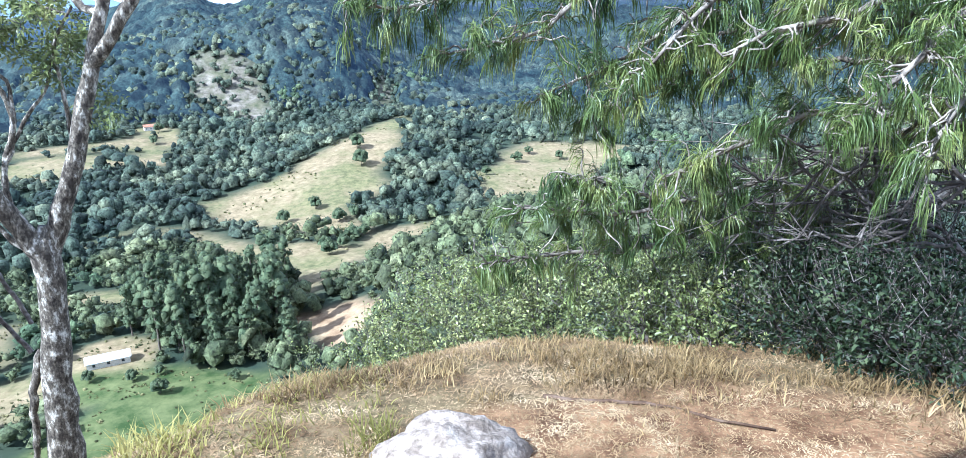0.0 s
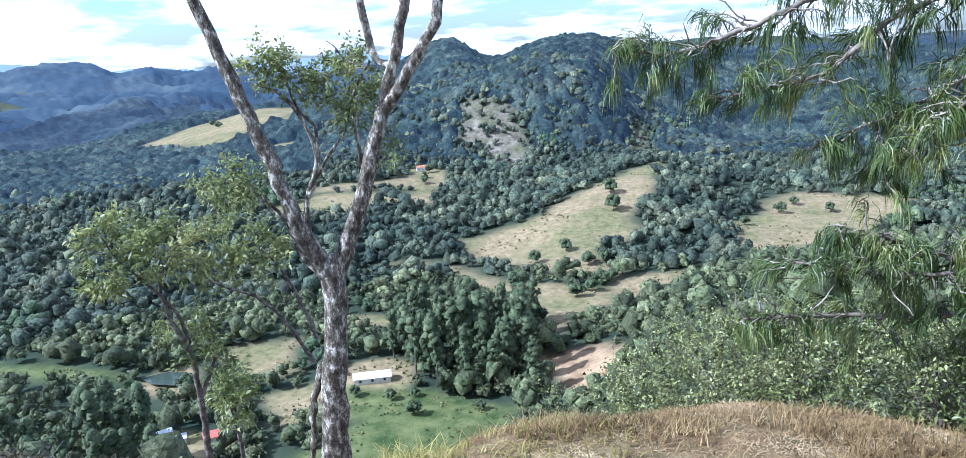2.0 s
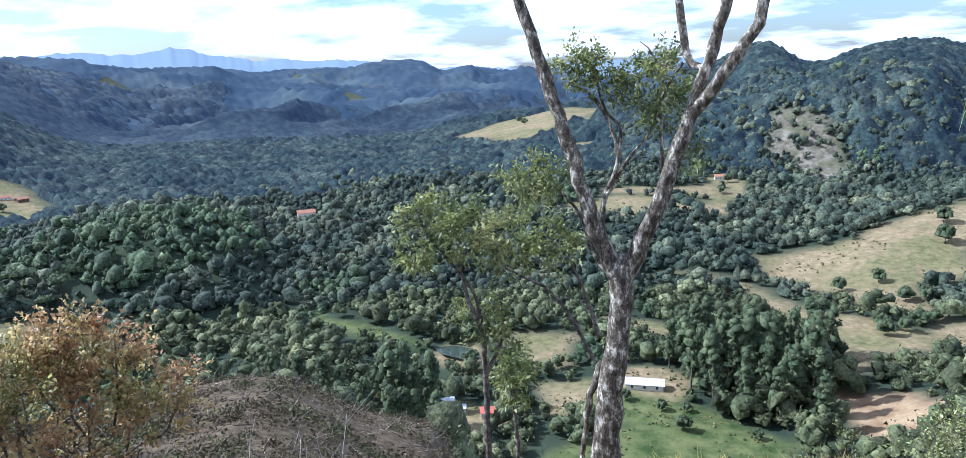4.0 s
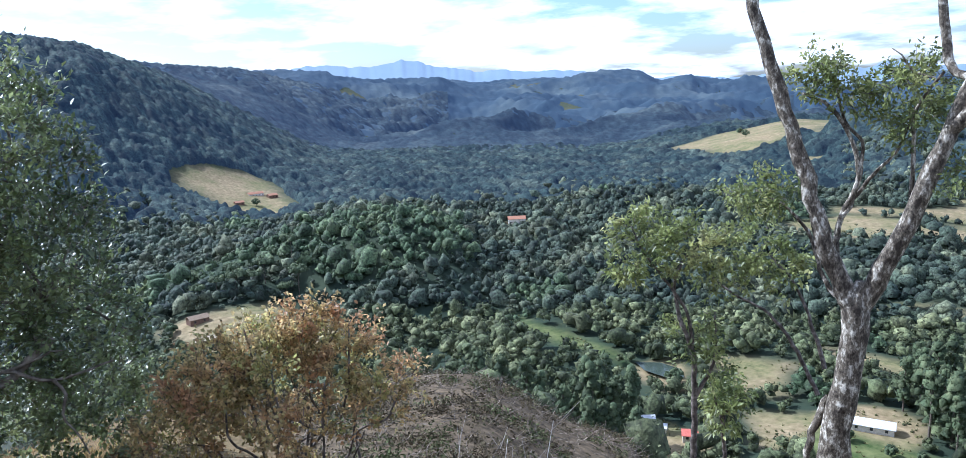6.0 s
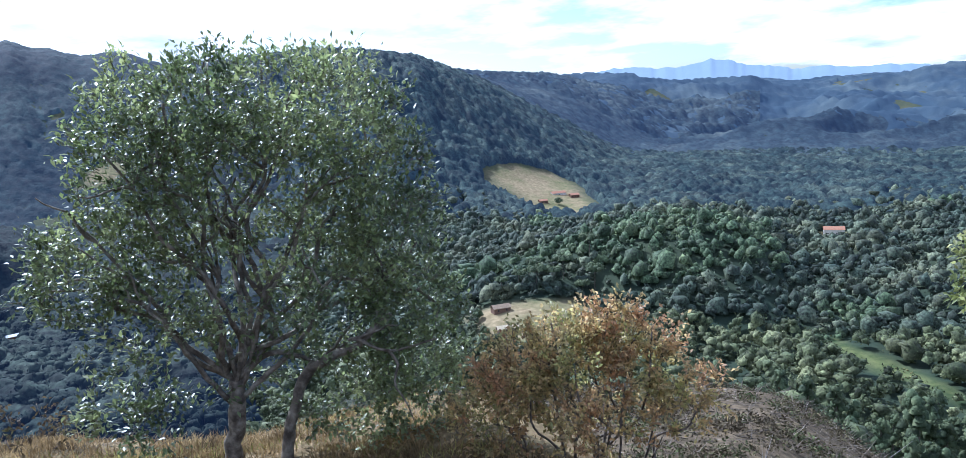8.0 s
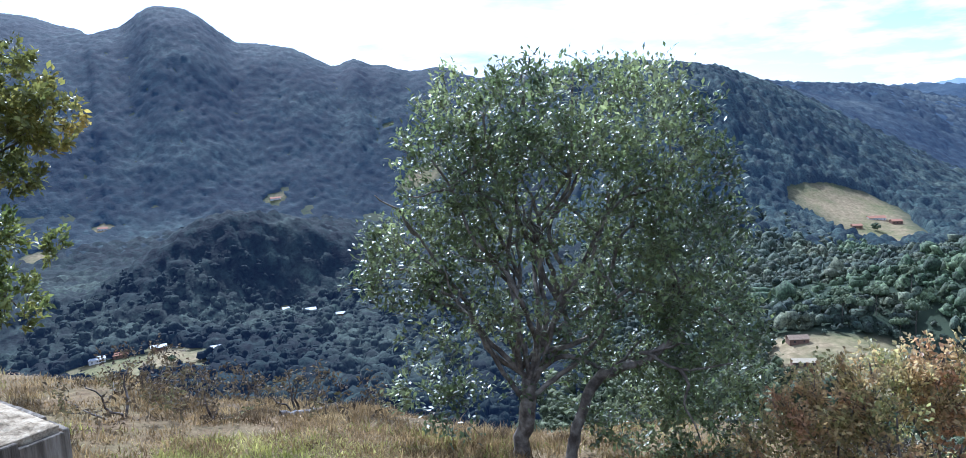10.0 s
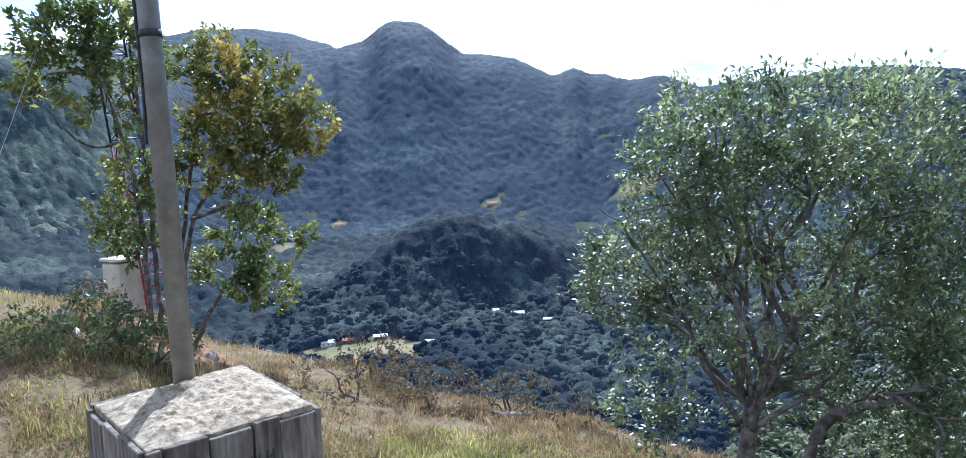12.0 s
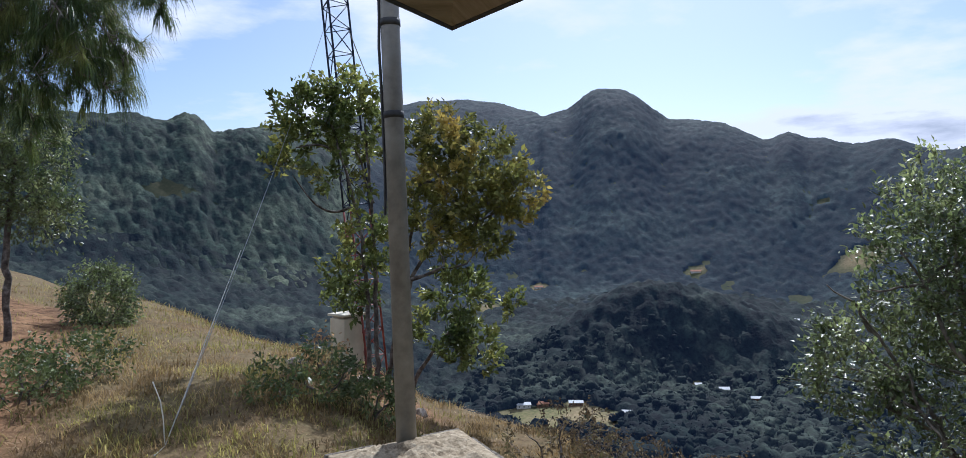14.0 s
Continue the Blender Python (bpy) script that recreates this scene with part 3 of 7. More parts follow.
def hazed(name, colours, haze_glow, island=.3, scale=.03, grain=None):
    """Wooded slopes of the distant backdrop, with blue air haze put in as emission."""
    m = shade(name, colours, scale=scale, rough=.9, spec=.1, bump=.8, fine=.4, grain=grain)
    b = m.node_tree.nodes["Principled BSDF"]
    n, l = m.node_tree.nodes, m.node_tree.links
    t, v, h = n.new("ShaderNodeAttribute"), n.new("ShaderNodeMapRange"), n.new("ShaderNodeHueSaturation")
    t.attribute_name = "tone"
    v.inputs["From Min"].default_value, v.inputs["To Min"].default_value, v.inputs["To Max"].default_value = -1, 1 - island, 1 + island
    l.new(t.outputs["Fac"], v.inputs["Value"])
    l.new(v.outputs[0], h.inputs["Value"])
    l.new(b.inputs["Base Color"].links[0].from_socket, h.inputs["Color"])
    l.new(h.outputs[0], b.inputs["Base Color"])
    b.inputs["Emission Color"].default_value, b.inputs["Emission Strength"].default_value = (*haze_glow, 1), 1.0
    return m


# emission and bluish base tones stand for air haze over the far woods
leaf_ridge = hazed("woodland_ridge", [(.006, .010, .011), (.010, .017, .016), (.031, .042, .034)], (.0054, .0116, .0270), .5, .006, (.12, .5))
# base darkened to put the valley side's shade into the leaf colour
leaf_shaded_side = hazed("woodland_shaded_side", [(.005, .010, .008), (.010, .016, .012), (.036, .045, .031)], (.0036, .0062, .0150), .6, .010, (.3, .6))
# lighter, greener base stands for sunlight on the near mountainside
leaf_lit_slope = hazed("woodland_lit_slope", [(.012, .020, .015), (.030, .042, .028), (.075, .088, .054)], (.0040, .0070, .0135), .6, .008, (.2, .6))
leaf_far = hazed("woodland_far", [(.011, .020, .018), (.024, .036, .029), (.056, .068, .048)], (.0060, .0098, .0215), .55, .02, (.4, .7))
leaf_blue_haze = hazed("woodland_blue_haze", [(.012, .020, .022), (.024, .034, .034), (.055, .065, .056)], (.0120, .0185, .0400), .4, .006, (.12, .4))
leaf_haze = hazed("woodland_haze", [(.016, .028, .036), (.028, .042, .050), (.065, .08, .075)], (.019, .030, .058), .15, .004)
# skyline ranges: strong pale blue emission paints them as seen through haze
leaf_sky_haze = hazed("range_blue_haze", [(.05, .08, .10), (.07, .10, .12)], (.19, .23, .30), 0, .004)


def woods(name, r0, r1, gap, size, per, level, seed, material, label, az=(-42.0, 171.0), sit=.75, smooth=True, rough=.24, tall=(.65, 1.15), light=None, flakes=0, flake=.6):
    x, y, rng = scatter(r0, r1, gap, seed, *az)
    z = height(x, y)
    s = np.clip(rng.lognormal(-.06, .32, len(x)), .5, 1.9) * size
    vs, fs, at = [], [], 0
    for q in range(per):
        off = rng.uniform(-.55, .55, (len(x), 3)) * s[:, None] * (0 if per == 1 else 1)
        rad = s * (1.0 if per == 1 else rng.uniform(.8, 1.3, len(x)) * (1.15 / per ** .42))
        c = np.stack([x + off[:, 0], y + off[:, 1], z + s * (sit + .45 * rng.uniform(0, 1, len(x))) + off[:, 2] * .7], 1)
        high = rng.uniform(*tall, len(x))
        for v, f in [lumps(c, rad * (.8 if flakes else 1), high, rng, level, rough)] + ([tufts(c, rad, high, rng, flakes, flake)] if flakes else []):
            vs.append(v)
            fs.append(f + at)
            at += len(v)
    me = mesh_np(name, np.vstack(vs), np.vstack(fs), material, smooth)
    if light:
        me.materials.append(light)
        az, r = np.degrees(np.arctan2(-x, y)), np.hypot(x, y)
        mound = (((az - 65.5) / 8) ** 2 + ((r - 415) / 55) ** 2 < 1 + .35 * wave(x, y, 25, 79)) | ((az > 72) & (az < 87) & (np.abs(r - 405 - 12 * wave(x, y, 40, 82)) < 20)) | (wave(x, y, 70, 80) + .5 * wave(x, y, 26, 81) > .78)
        me.polygons.foreach_set("material_index", np.concatenate([np.repeat(mound, len(f) // len(x)) for f in fs]).astype(np.int32))
    ob = part(name, me, material)
    return tagged(ob, label, "forest", kind="stuff")


woods("near_wood", 95, 175, 5.4, 2.6, 5, 0, 22, leaf_near, "dense green woodland on the valley slopes", (-42, 100), rough=.4, smooth=False, light=leaf_mound, flakes=44, flake=.42)
woods("near_wood", 175, 330, 5.6, 3.0, 4, -1, 11, leaf_near, "dense green woodland on the valley slopes", (-42, 100), rough=.5, smooth=False, tall=(.6, 1.1), light=leaf_mound, flakes=26, flake=.62)
woods("valley_wood", 330, 700, 5.5, 3.0, 2, -1, 12, leaf_mid, "dense dark green forest across the valley", (-42, 96), .7, rough=.45, smooth=False, tall=(.6, 1.1), light=leaf_mound, flakes=13, flake=.85)


def field_scrub():
    """Low bushes and tussocks dotted over the pastures and yards of the valley."""
    rng = np.random.default_rng(91)
    n = 30000
    az, r = np.radians(rng.uniform(-8, 62, n)), np.sqrt(rng.uniform(120 ** 2, 520 ** 2, n))
    x, y = -np.sin(az) * r, np.cos(az) * r
    dry, green, bare, _, _, cut, _ = cover(x, y)
    keep = (np.maximum(dry, green * .7) > .35) & (bare < .3) & (cut < .2) & (wave(x, y, 28, 92) + .8 * wave(x, y, 9, 93) + .9 * (r < 240) > rng.uniform(.3, 1.9, n))
    for a, b in [(h[0], h[1]) for h in YARDS]:
        keep &= np.hypot(x - a, y - b) > 7
    x, y, r = x[keep], y[keep], r[keep]
    s = rng.uniform(.25, .85, len(x)) * np.clip(r / 260, .7, 1.4)
    c = np.stack([x, y, height(x, y) + s * .3], 1)
    high = rng.uniform(.5, .9, len(x))
    v, f = lumps(c, s * .7, high, rng, -1, .4)
    v2, f2 = tufts(c, s, high, rng, 9, .3)
    me = mesh_np("field_scrub", np.vstack([v, v2]), np.vstack([f, f2 + len(v)]), leaf_field)
    return tagged(part("field_scrub", me, leaf_field), "low olive bushes and tussocks dotted over the pastures", "scrub", kind="stuff")


leaf_field = shade("field_scrub_leaves", [(.05, .055, .022), (.12, .115, .045), (.22, .19, .085)], scale=.08, rough=.8, island=.45, spec=.15)
field_scrub()


def canopy(name, az, r, cell, tall, material, label, seed):
    """A closed cover of crowns over far slopes: domes on a jittered grid, sunk under open land."""
    A, D = np.meshgrid(np.radians(az), r, indexing="ij")
    x, y = (-np.sin(A) * D).ravel(), (np.cos(A) * D).ravel()
    ix, iy = np.floor(x / cell), np.floor(y / cell)
    best, tone = np.zeros(len(x)), np.zeros(len(x))
    for dx in (-1, 0, 1):
        for dy in (-1, 0, 1):
            jx, jy = ix + dx, iy + dy
            cx, cy = (jx + .5 + .42 * lattice(jx, jy, seed)) * cell, (jy + .5 + .42 * lattice(jx, jy, seed + 1)) * cell
            big = .64 + .2 * lattice(jx, jy, seed + 2)
            q = np.sqrt(np.clip(1 - ((x - cx) ** 2 + (y - cy) ** 2) / (big * cell) ** 2, 0, 1)) * big
            tone = np.where(q > best, lattice(jx, jy, seed + 3), tone)
            best = np.maximum(best, q)
    dry, green, bare, top, rock, cut, _ = cover(x, y)
    open_land = np.clip(5.5 * np.maximum(np.maximum(dry, green), np.maximum(bare, rock * .5)) - .4, 0, 1)
    open_land = np.maximum(open_land, np.clip((r[0] * 1.07 - D.ravel() * (1 + .02 * wave(x, y, 40, seed + 5))) / (r[0] * .045), 0, 1))
    z = height(x, y) + tall * (.1 + best + .2 * wave(x, y, cell * .4, seed + 4)) * (1 - open_land) - 3 * open_land
    n, k = len(az), len(r)
    i, j = np.meshgrid(np.arange(n - 1), np.arange(k - 1), indexing="ij")
    c = (i * k + j).ravel()
    me = mesh_np(name, np.stack([x, y, z], 1), np.stack([c, c + k, c + k + 1, c + 1], 1), material, True)
    me.attributes.new("tone", "FLOAT", "POINT").data.foreach_set("value", tone.astype(np.float32))
    return tagged(part(name, me, material), label, "forest", kind="stuff")


def steps(r0, r1, part_of):
    return r0 * (1 + part_of) ** np.arange(int(math.log(r1 / r0) / math.log(1 + part_of)) + 1)


woods("valley_wood", 690, 800, 5.9, 3.4, 3, -1, 19, leaf_mid, "dense forest on the steep mountain", (-30, 32), .6, rough=.45, smooth=False, light=leaf_mound, flakes=9, flake=.95)
woods("shaded_wood", 250, 540, 5.8, 3.1, 3, -1, 21, leaf_shaded_side, "trees darkened for shade on the valley floor", (99, 152), .7, rough=.45, flakes=8, flake=.8)
canopy("backdrop_shaded_wood", np.arange(95, 171, .25), steps(280, 880, .007), 7.5, 7, leaf_shaded_side, "blue-hazed forest darkened for shade on the valley's far side", 16)
canopy("backdrop_mountain_wood", np.arange(96, 143.5, .17), steps(800, 2050, .0050), 7.5, 4.2, leaf_ridge, "forest on the mountainsides with blue haze", 17)
canopy("backdrop_green_wood", np.arange(143, 171, .17), steps(800, 1800, .0050), 8.5, 6.4, leaf_lit_slope, "dark green forest on the near mountainside", 17)
canopy("backdrop_hill_wood", np.arange(-42, 97, .15), steps(600, 1300, .0055), 8.0, 10, leaf_far, "dark forest with blue haze covering the hills", 13)
canopy("backdrop_ridge_wood", np.arange(-42, 96.3, .22), steps(1160, 1720, .006), 10, 7, leaf_blue_haze, "forest with blue haze on the mountain ridges", 14)
canopy("backdrop_second_ridge", np.arange(60, 90, .2), steps(1500, 2300, .006), 13, 17, leaf_blue_haze, "forest with blue haze on the second ridge", 18)
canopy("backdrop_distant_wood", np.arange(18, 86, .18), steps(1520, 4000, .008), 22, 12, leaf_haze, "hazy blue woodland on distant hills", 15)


def far_range(name, r, line, depth, material, label):
    """A range of mountains on the skyline, with rough flanks that fall towards the viewer."""
    az = np.arange(line[0][0], line[-1][0], .12)
    k = np.array(line, float)
    el = np.interp(az, k[:, 0], k[:, 1]) + .10 * wave(az, az * 0, .9, 61) + .05 * wave(az, az * 0, .3, 62)
    rows = []
    for s in np.linspace(0, 1, 12):
        d = r - depth * s
        z = EYE_Z + r * np.tan(np.radians(el)) * (1 - s) + s * -90 + 6 * s * (1 - s) * 4 * wave(az * 3 + s * 3, az * 0 + s * 4, 2.2, 63)
        rows.append(np.stack([-np.sin(np.radians(az)) * d, np.cos(np.radians(az)) * d, z], 1))
    v = np.vstack(rows)
    n = len(az)
    i, j = np.meshgrid(np.arange(11), np.arange(n - 1), indexing="ij")
    a = (i * n + j).ravel()
    ob = part(name, mesh_np(name, v, np.stack([a, a + n, a + n + 1, a + 1], 1), material, True), material)
    return tagged(ob, label, "mountains", kind="structure")


far_range("backdrop_range", 4800, [(47, -.6), (49, .45), (50, .75), (54, .95), (58, 1.0), (59.2, 1.15), (61, 1.5), (63.3, 2.05), (65.5, 1.6), (67, 1.55), (68.9, 1.9), (71.5, 1.6), (75.2, 1.4), (79, .9)], 700, leaf_sky_haze, "mountain range on the skyline, pale blue with haze")
far_range("backdrop_range", 4850, [(22, -.8), (25, .1), (27, .35), (29, .6), (30.5, .3), (33, .15), (38, -.1), (44, .1), (50, -.5)], 600, leaf_sky_haze, "hills on the far skyline, faint blue with haze")


# ---------------------------------------------------------------- growing things
def tube(pts, radii, sides=6):
    """A bent, tapering, slightly uneven tube; returns verts and triangles."""
    p = np.asarray(pts, float)
    r = np.broadcast_to(np.asarray(radii, float), len(p))
    d = np.gradient(p, axis=0)
    d /= np.linalg.norm(d, axis=1)[:, None] + 1e-9
    ref = np.array([0, 0, 1.0]) if abs(d[:, 2]).mean() < .8 else np.array([1.0, 0, 0])
    u = np.cross(d, ref)
    u /= np.linalg.norm(u, axis=1)[:, None] + 1e-9
    v = np.cross(d, u)
    a = np.arange(sides) * 2 * np.pi / sides
    ring = p[:, None] + r[:, None, None] * (np.cos(a)[None, :, None] * u[:, None] + np.sin(a)[None, :, None] * v[:, None])
    n = len(p)
    i, j = np.meshgrid(np.arange(n - 1), np.arange(sides), indexing="ij")
    k = (j + 1) % sides
    q = np.stack([i * sides + j, i * sides + k, (i + 1) * sides + k, (i + 1) * sides + j], -1).reshape(-1, 4)
    tris = np.vstack([q[:, [0, 1, 2]], q[:, [0, 2, 3]]])
    verts = np.vstack([ring.reshape(-1, 3), p[-1:]])
    cap = np.array([[(n - 1) * sides + s, (n - 1) * sides + (s + 1) % sides, n * sides] for s in range(sides)])
    return verts, np.vstack([tris, cap])


def fine(pts, radii, step, rng, wob=.15):
    """Resamples a limb with a smooth curve and a little crookedness."""
    p, r = np.asarray(pts, float), np.broadcast_to(np.asarray(radii, float), len(pts))
    s = np.concatenate([[0], np.cumsum(np.linalg.norm(np.diff(p, axis=0), axis=1))])
    n = max(3, int(s[-1] / step) + 1)
    t = np.linspace(0, s[-1], n)
    m = slopes(s[:, None], p) if len(p) > 2 else np.repeat((p[1:] - p[:1]) / s[-1], len(p), 0)
    i = np.clip(np.searchsorted(s, t) - 1, 0, len(s) - 2)
    h = (s[i + 1] - s[i])[:, None]
    k = (t - s[i])[:, None] / h
    q = ((2 * k**3 - 3 * k**2 + 1) * p[i] + (k**3 - 2 * k**2 + k) * h * m[i] + (3 * k**2 - 2 * k**3) * p[i + 1] + (k**3 - k**2) * h * m[i + 1])
    rr = np.interp(t, s, r)
    q[1:-1] += rng.normal(0, 1, (n - 2, 3)) * (rr[1:-1] * wob)[:, None]
    return q, rr * (1 + rng.uniform(-.08, .08, n))


def merge(bits):
    vs, fs, at = [], [], 0
    for v, f in bits:
        vs.append(v)
        fs.append(np.asarray(f) + at)
        at += len(v)
    return np.vstack(vs), np.vstack(fs)


def unit(v):
    v = np.asarray(v, float)
    return v / (np.linalg.norm(v, axis=-1, keepdims=True) + 1e-9)


def blades(pos, way, length, width, rng, fold=.25, droop=.25, flat=0.0):
    """Leaves with two halves folded along the midrib: diamond outline, tip bent down."""
    n = len(pos)
    way = unit(way)
    side = unit(np.cross(way, rng.normal(0, 1, (n, 3)) * (1 - flat) + [0, 0, 1.5 * flat]))
    up = np.cross(side, way)
    L, W = np.broadcast_to(length, n)[:, None], np.broadcast_to(width, n)[:, None]
    mid = pos + way * L * .45
    tip = pos + way * L + np.array([0, 0, -1.0]) * L * droop
    verts = np.stack([pos, mid + side * W * .5 + up * W * fold, tip, mid - side * W * .5 + up * W * fold], 1).reshape(-1, 3)
    b = (np.arange(n) * 4)[:, None]
    return verts, np.vstack([b + [0, 1, 2], b + [0, 2, 3]])


def sprays(starts, ways, rng, reach, count, spread=.8, lift=0.0, radius=.004, bend=.3, steps=4):
    """Twigs that leave each start; returns their tubes, and places and ways along them for leaves."""
    bits, at, to = [], [], []
    for s, w in zip(starts, ways):
        for _ in range(count):
            d = unit(np.asarray(w) + rng.normal(0, spread, 3) + [0, 0, lift])
            L = reach * rng.uniform(.5, 1.2)
            p = [np.asarray(s, float)]
            for k in range(steps):
                d = unit(d + rng.normal(0, bend, 3) * .5)
                p.append(p[-1] + d * L / steps)
                at.append(p[-1])
                to.append(d)
            bits.append(tube([p[0], p[-1]], [radius, radius * .35], 3))
    return bits, np.array(at), np.array(to)


def foliage(at, to, per, size, rng, wide=.42, scatter_by=.05, spread=.8, fold=.25, droop=.25, flat=0.0):
    n = len(at) * per
    p = np.repeat(at, per, 0) + rng.normal(0, scatter_by, (n, 3))
    w = np.repeat(to, per, 0) + rng.normal(0, spread, (n, 3))
    L = size * rng.uniform(.6, 1.25, n)
    return blades(p, w, L, L * wide, rng, fold, droop, flat)


def hang(name, bits, material, parent, label="", smooth=True):
    """A part of a plant from world-space tubes or leaves, under its thing."""
    v, f = merge(bits) if isinstance(bits, list) else bits
    v = v - np.array(parent.matrix_world.translation if parent.parent else parent.location)
    ob = part(name, mesh_np(name, v, f, material, smooth), material, parent, label)
    return tagged(ob, kind="stuff") if name in ("twigwork", "foliage", "crown", "needles", "stemwork") else ob


def leaf_coat(m, weight):
    """A waxy coat on leaves."""
    b = m.node_tree.nodes["Principled BSDF"]
    b.inputs["Coat Weight"].default_value, b.inputs["Coat Roughness"].default_value = weight, .3


def clump_points(rng, centre, radii, n, shell=.55):
    """Places inside an ellipsoid, mostly towards its skin."""
    d = unit(rng.normal(0, 1, (n, 3)))
    return np.asarray(centre) + d * (rng.uniform(shell**3, 1, n)**(1 / 3))[:, None] * np.asarray(radii), d


def crooked(a, b, rng, sag=0.0, k=5, wob=.06):
    """A crooked line of places from a to b."""
    a, b = np.asarray(a, float), np.asarray(b, float)
    s = np.linspace(0, 1, k)[:, None]
    p = a + (b - a) * s
    L = np.linalg.norm(b - a)
    p[1:-1] += rng.normal(0, wob * L, (k - 2, 3))
    p[:, 2] += sag * L * (4 * s * (1 - s))[:, 0]
    return p


leaf_light = shade("leaf_light_green", [(.10, .13, .045), (.23, .26, .085), (.42, .41, .17)], scale=1.6, rough=.42, island=.45, spec=.5, thin=.5)
leaf_dark = shade("leaf_dark_glossy", [(.072, .100, .040), (.155, .192, .073), (.33, .36, .155)], scale=1.5, rough=.42, island=.55, spec=.55, thin=.5)
leaf_red = shade("leaf_russet", [(.48, .28, .14), (.52, .40, .18), (.36, .36, .13)], scale=3.2, rough=.45, island=.5, spec=.5, thin=.6, spread=(.4, .62))
leaf_gold = shade("leaf_gold_green", [(.095, .11, .032), (.23, .225, .055), (.48, .36, .09)], scale=1.4, rough=.42, island=.4, spec=.4, thin=.5, spread=(.38, .66))
leaf_broad = shade("leaf_broad_green", [(.07, .10, .03), (.17, .20, .055), (.36, .34, .09)], scale=1.4, rough=.42, island=.4, spec=.4, thin=.5)
leaf_bush = shade("leaf_shrub", [(.065, .085, .026), (.19, .215, .066), (.44, .44, .18)], scale=1.8, rough=.45, island=.55, spec=.45, thin=.2)
needle_green = shade("pine_needles", [(.040, .070, .017), (.11, .153, .038), (.30, .315, .095)], scale=2.6, rough=.42, island=.4, spec=.45, thin=.3)
bark_pale = shade("bark_lichen", [(.045, .035, .025), (.15, .125, .092), (.52, .48, .40)], scale=15, rough=.9, bump=1, fine=30, spread=(.38, .66), stretch=(1, 1, .55), grain=(60, .45))
bark_dark = shade("bark_dark", [(.035, .028, .022), (.10, .08, .065), (.22, .19, .16)], scale=14, rough=.9, bump=.6, fine=50)
bark_mid = shade("bark_grey_brown", [(.06, .047, .035), (.145, .12, .092), (.27, .235, .185)], scale=12, rough=.9, bump=.6, fine=50)
twig_brown = shade("dead_brown_twigs", [(.03, .024, .02), (.08, .066, .055), (.22, .19, .165)], scale=6, rough=.9, island=.4)
twig_grey = shade("dry_twigs", [(.12, .10, .085), (.26, .23, .20), (.42, .39, .35)], scale=6, rough=.9, island=.4)

leaf_coat(leaf_dark, .38)


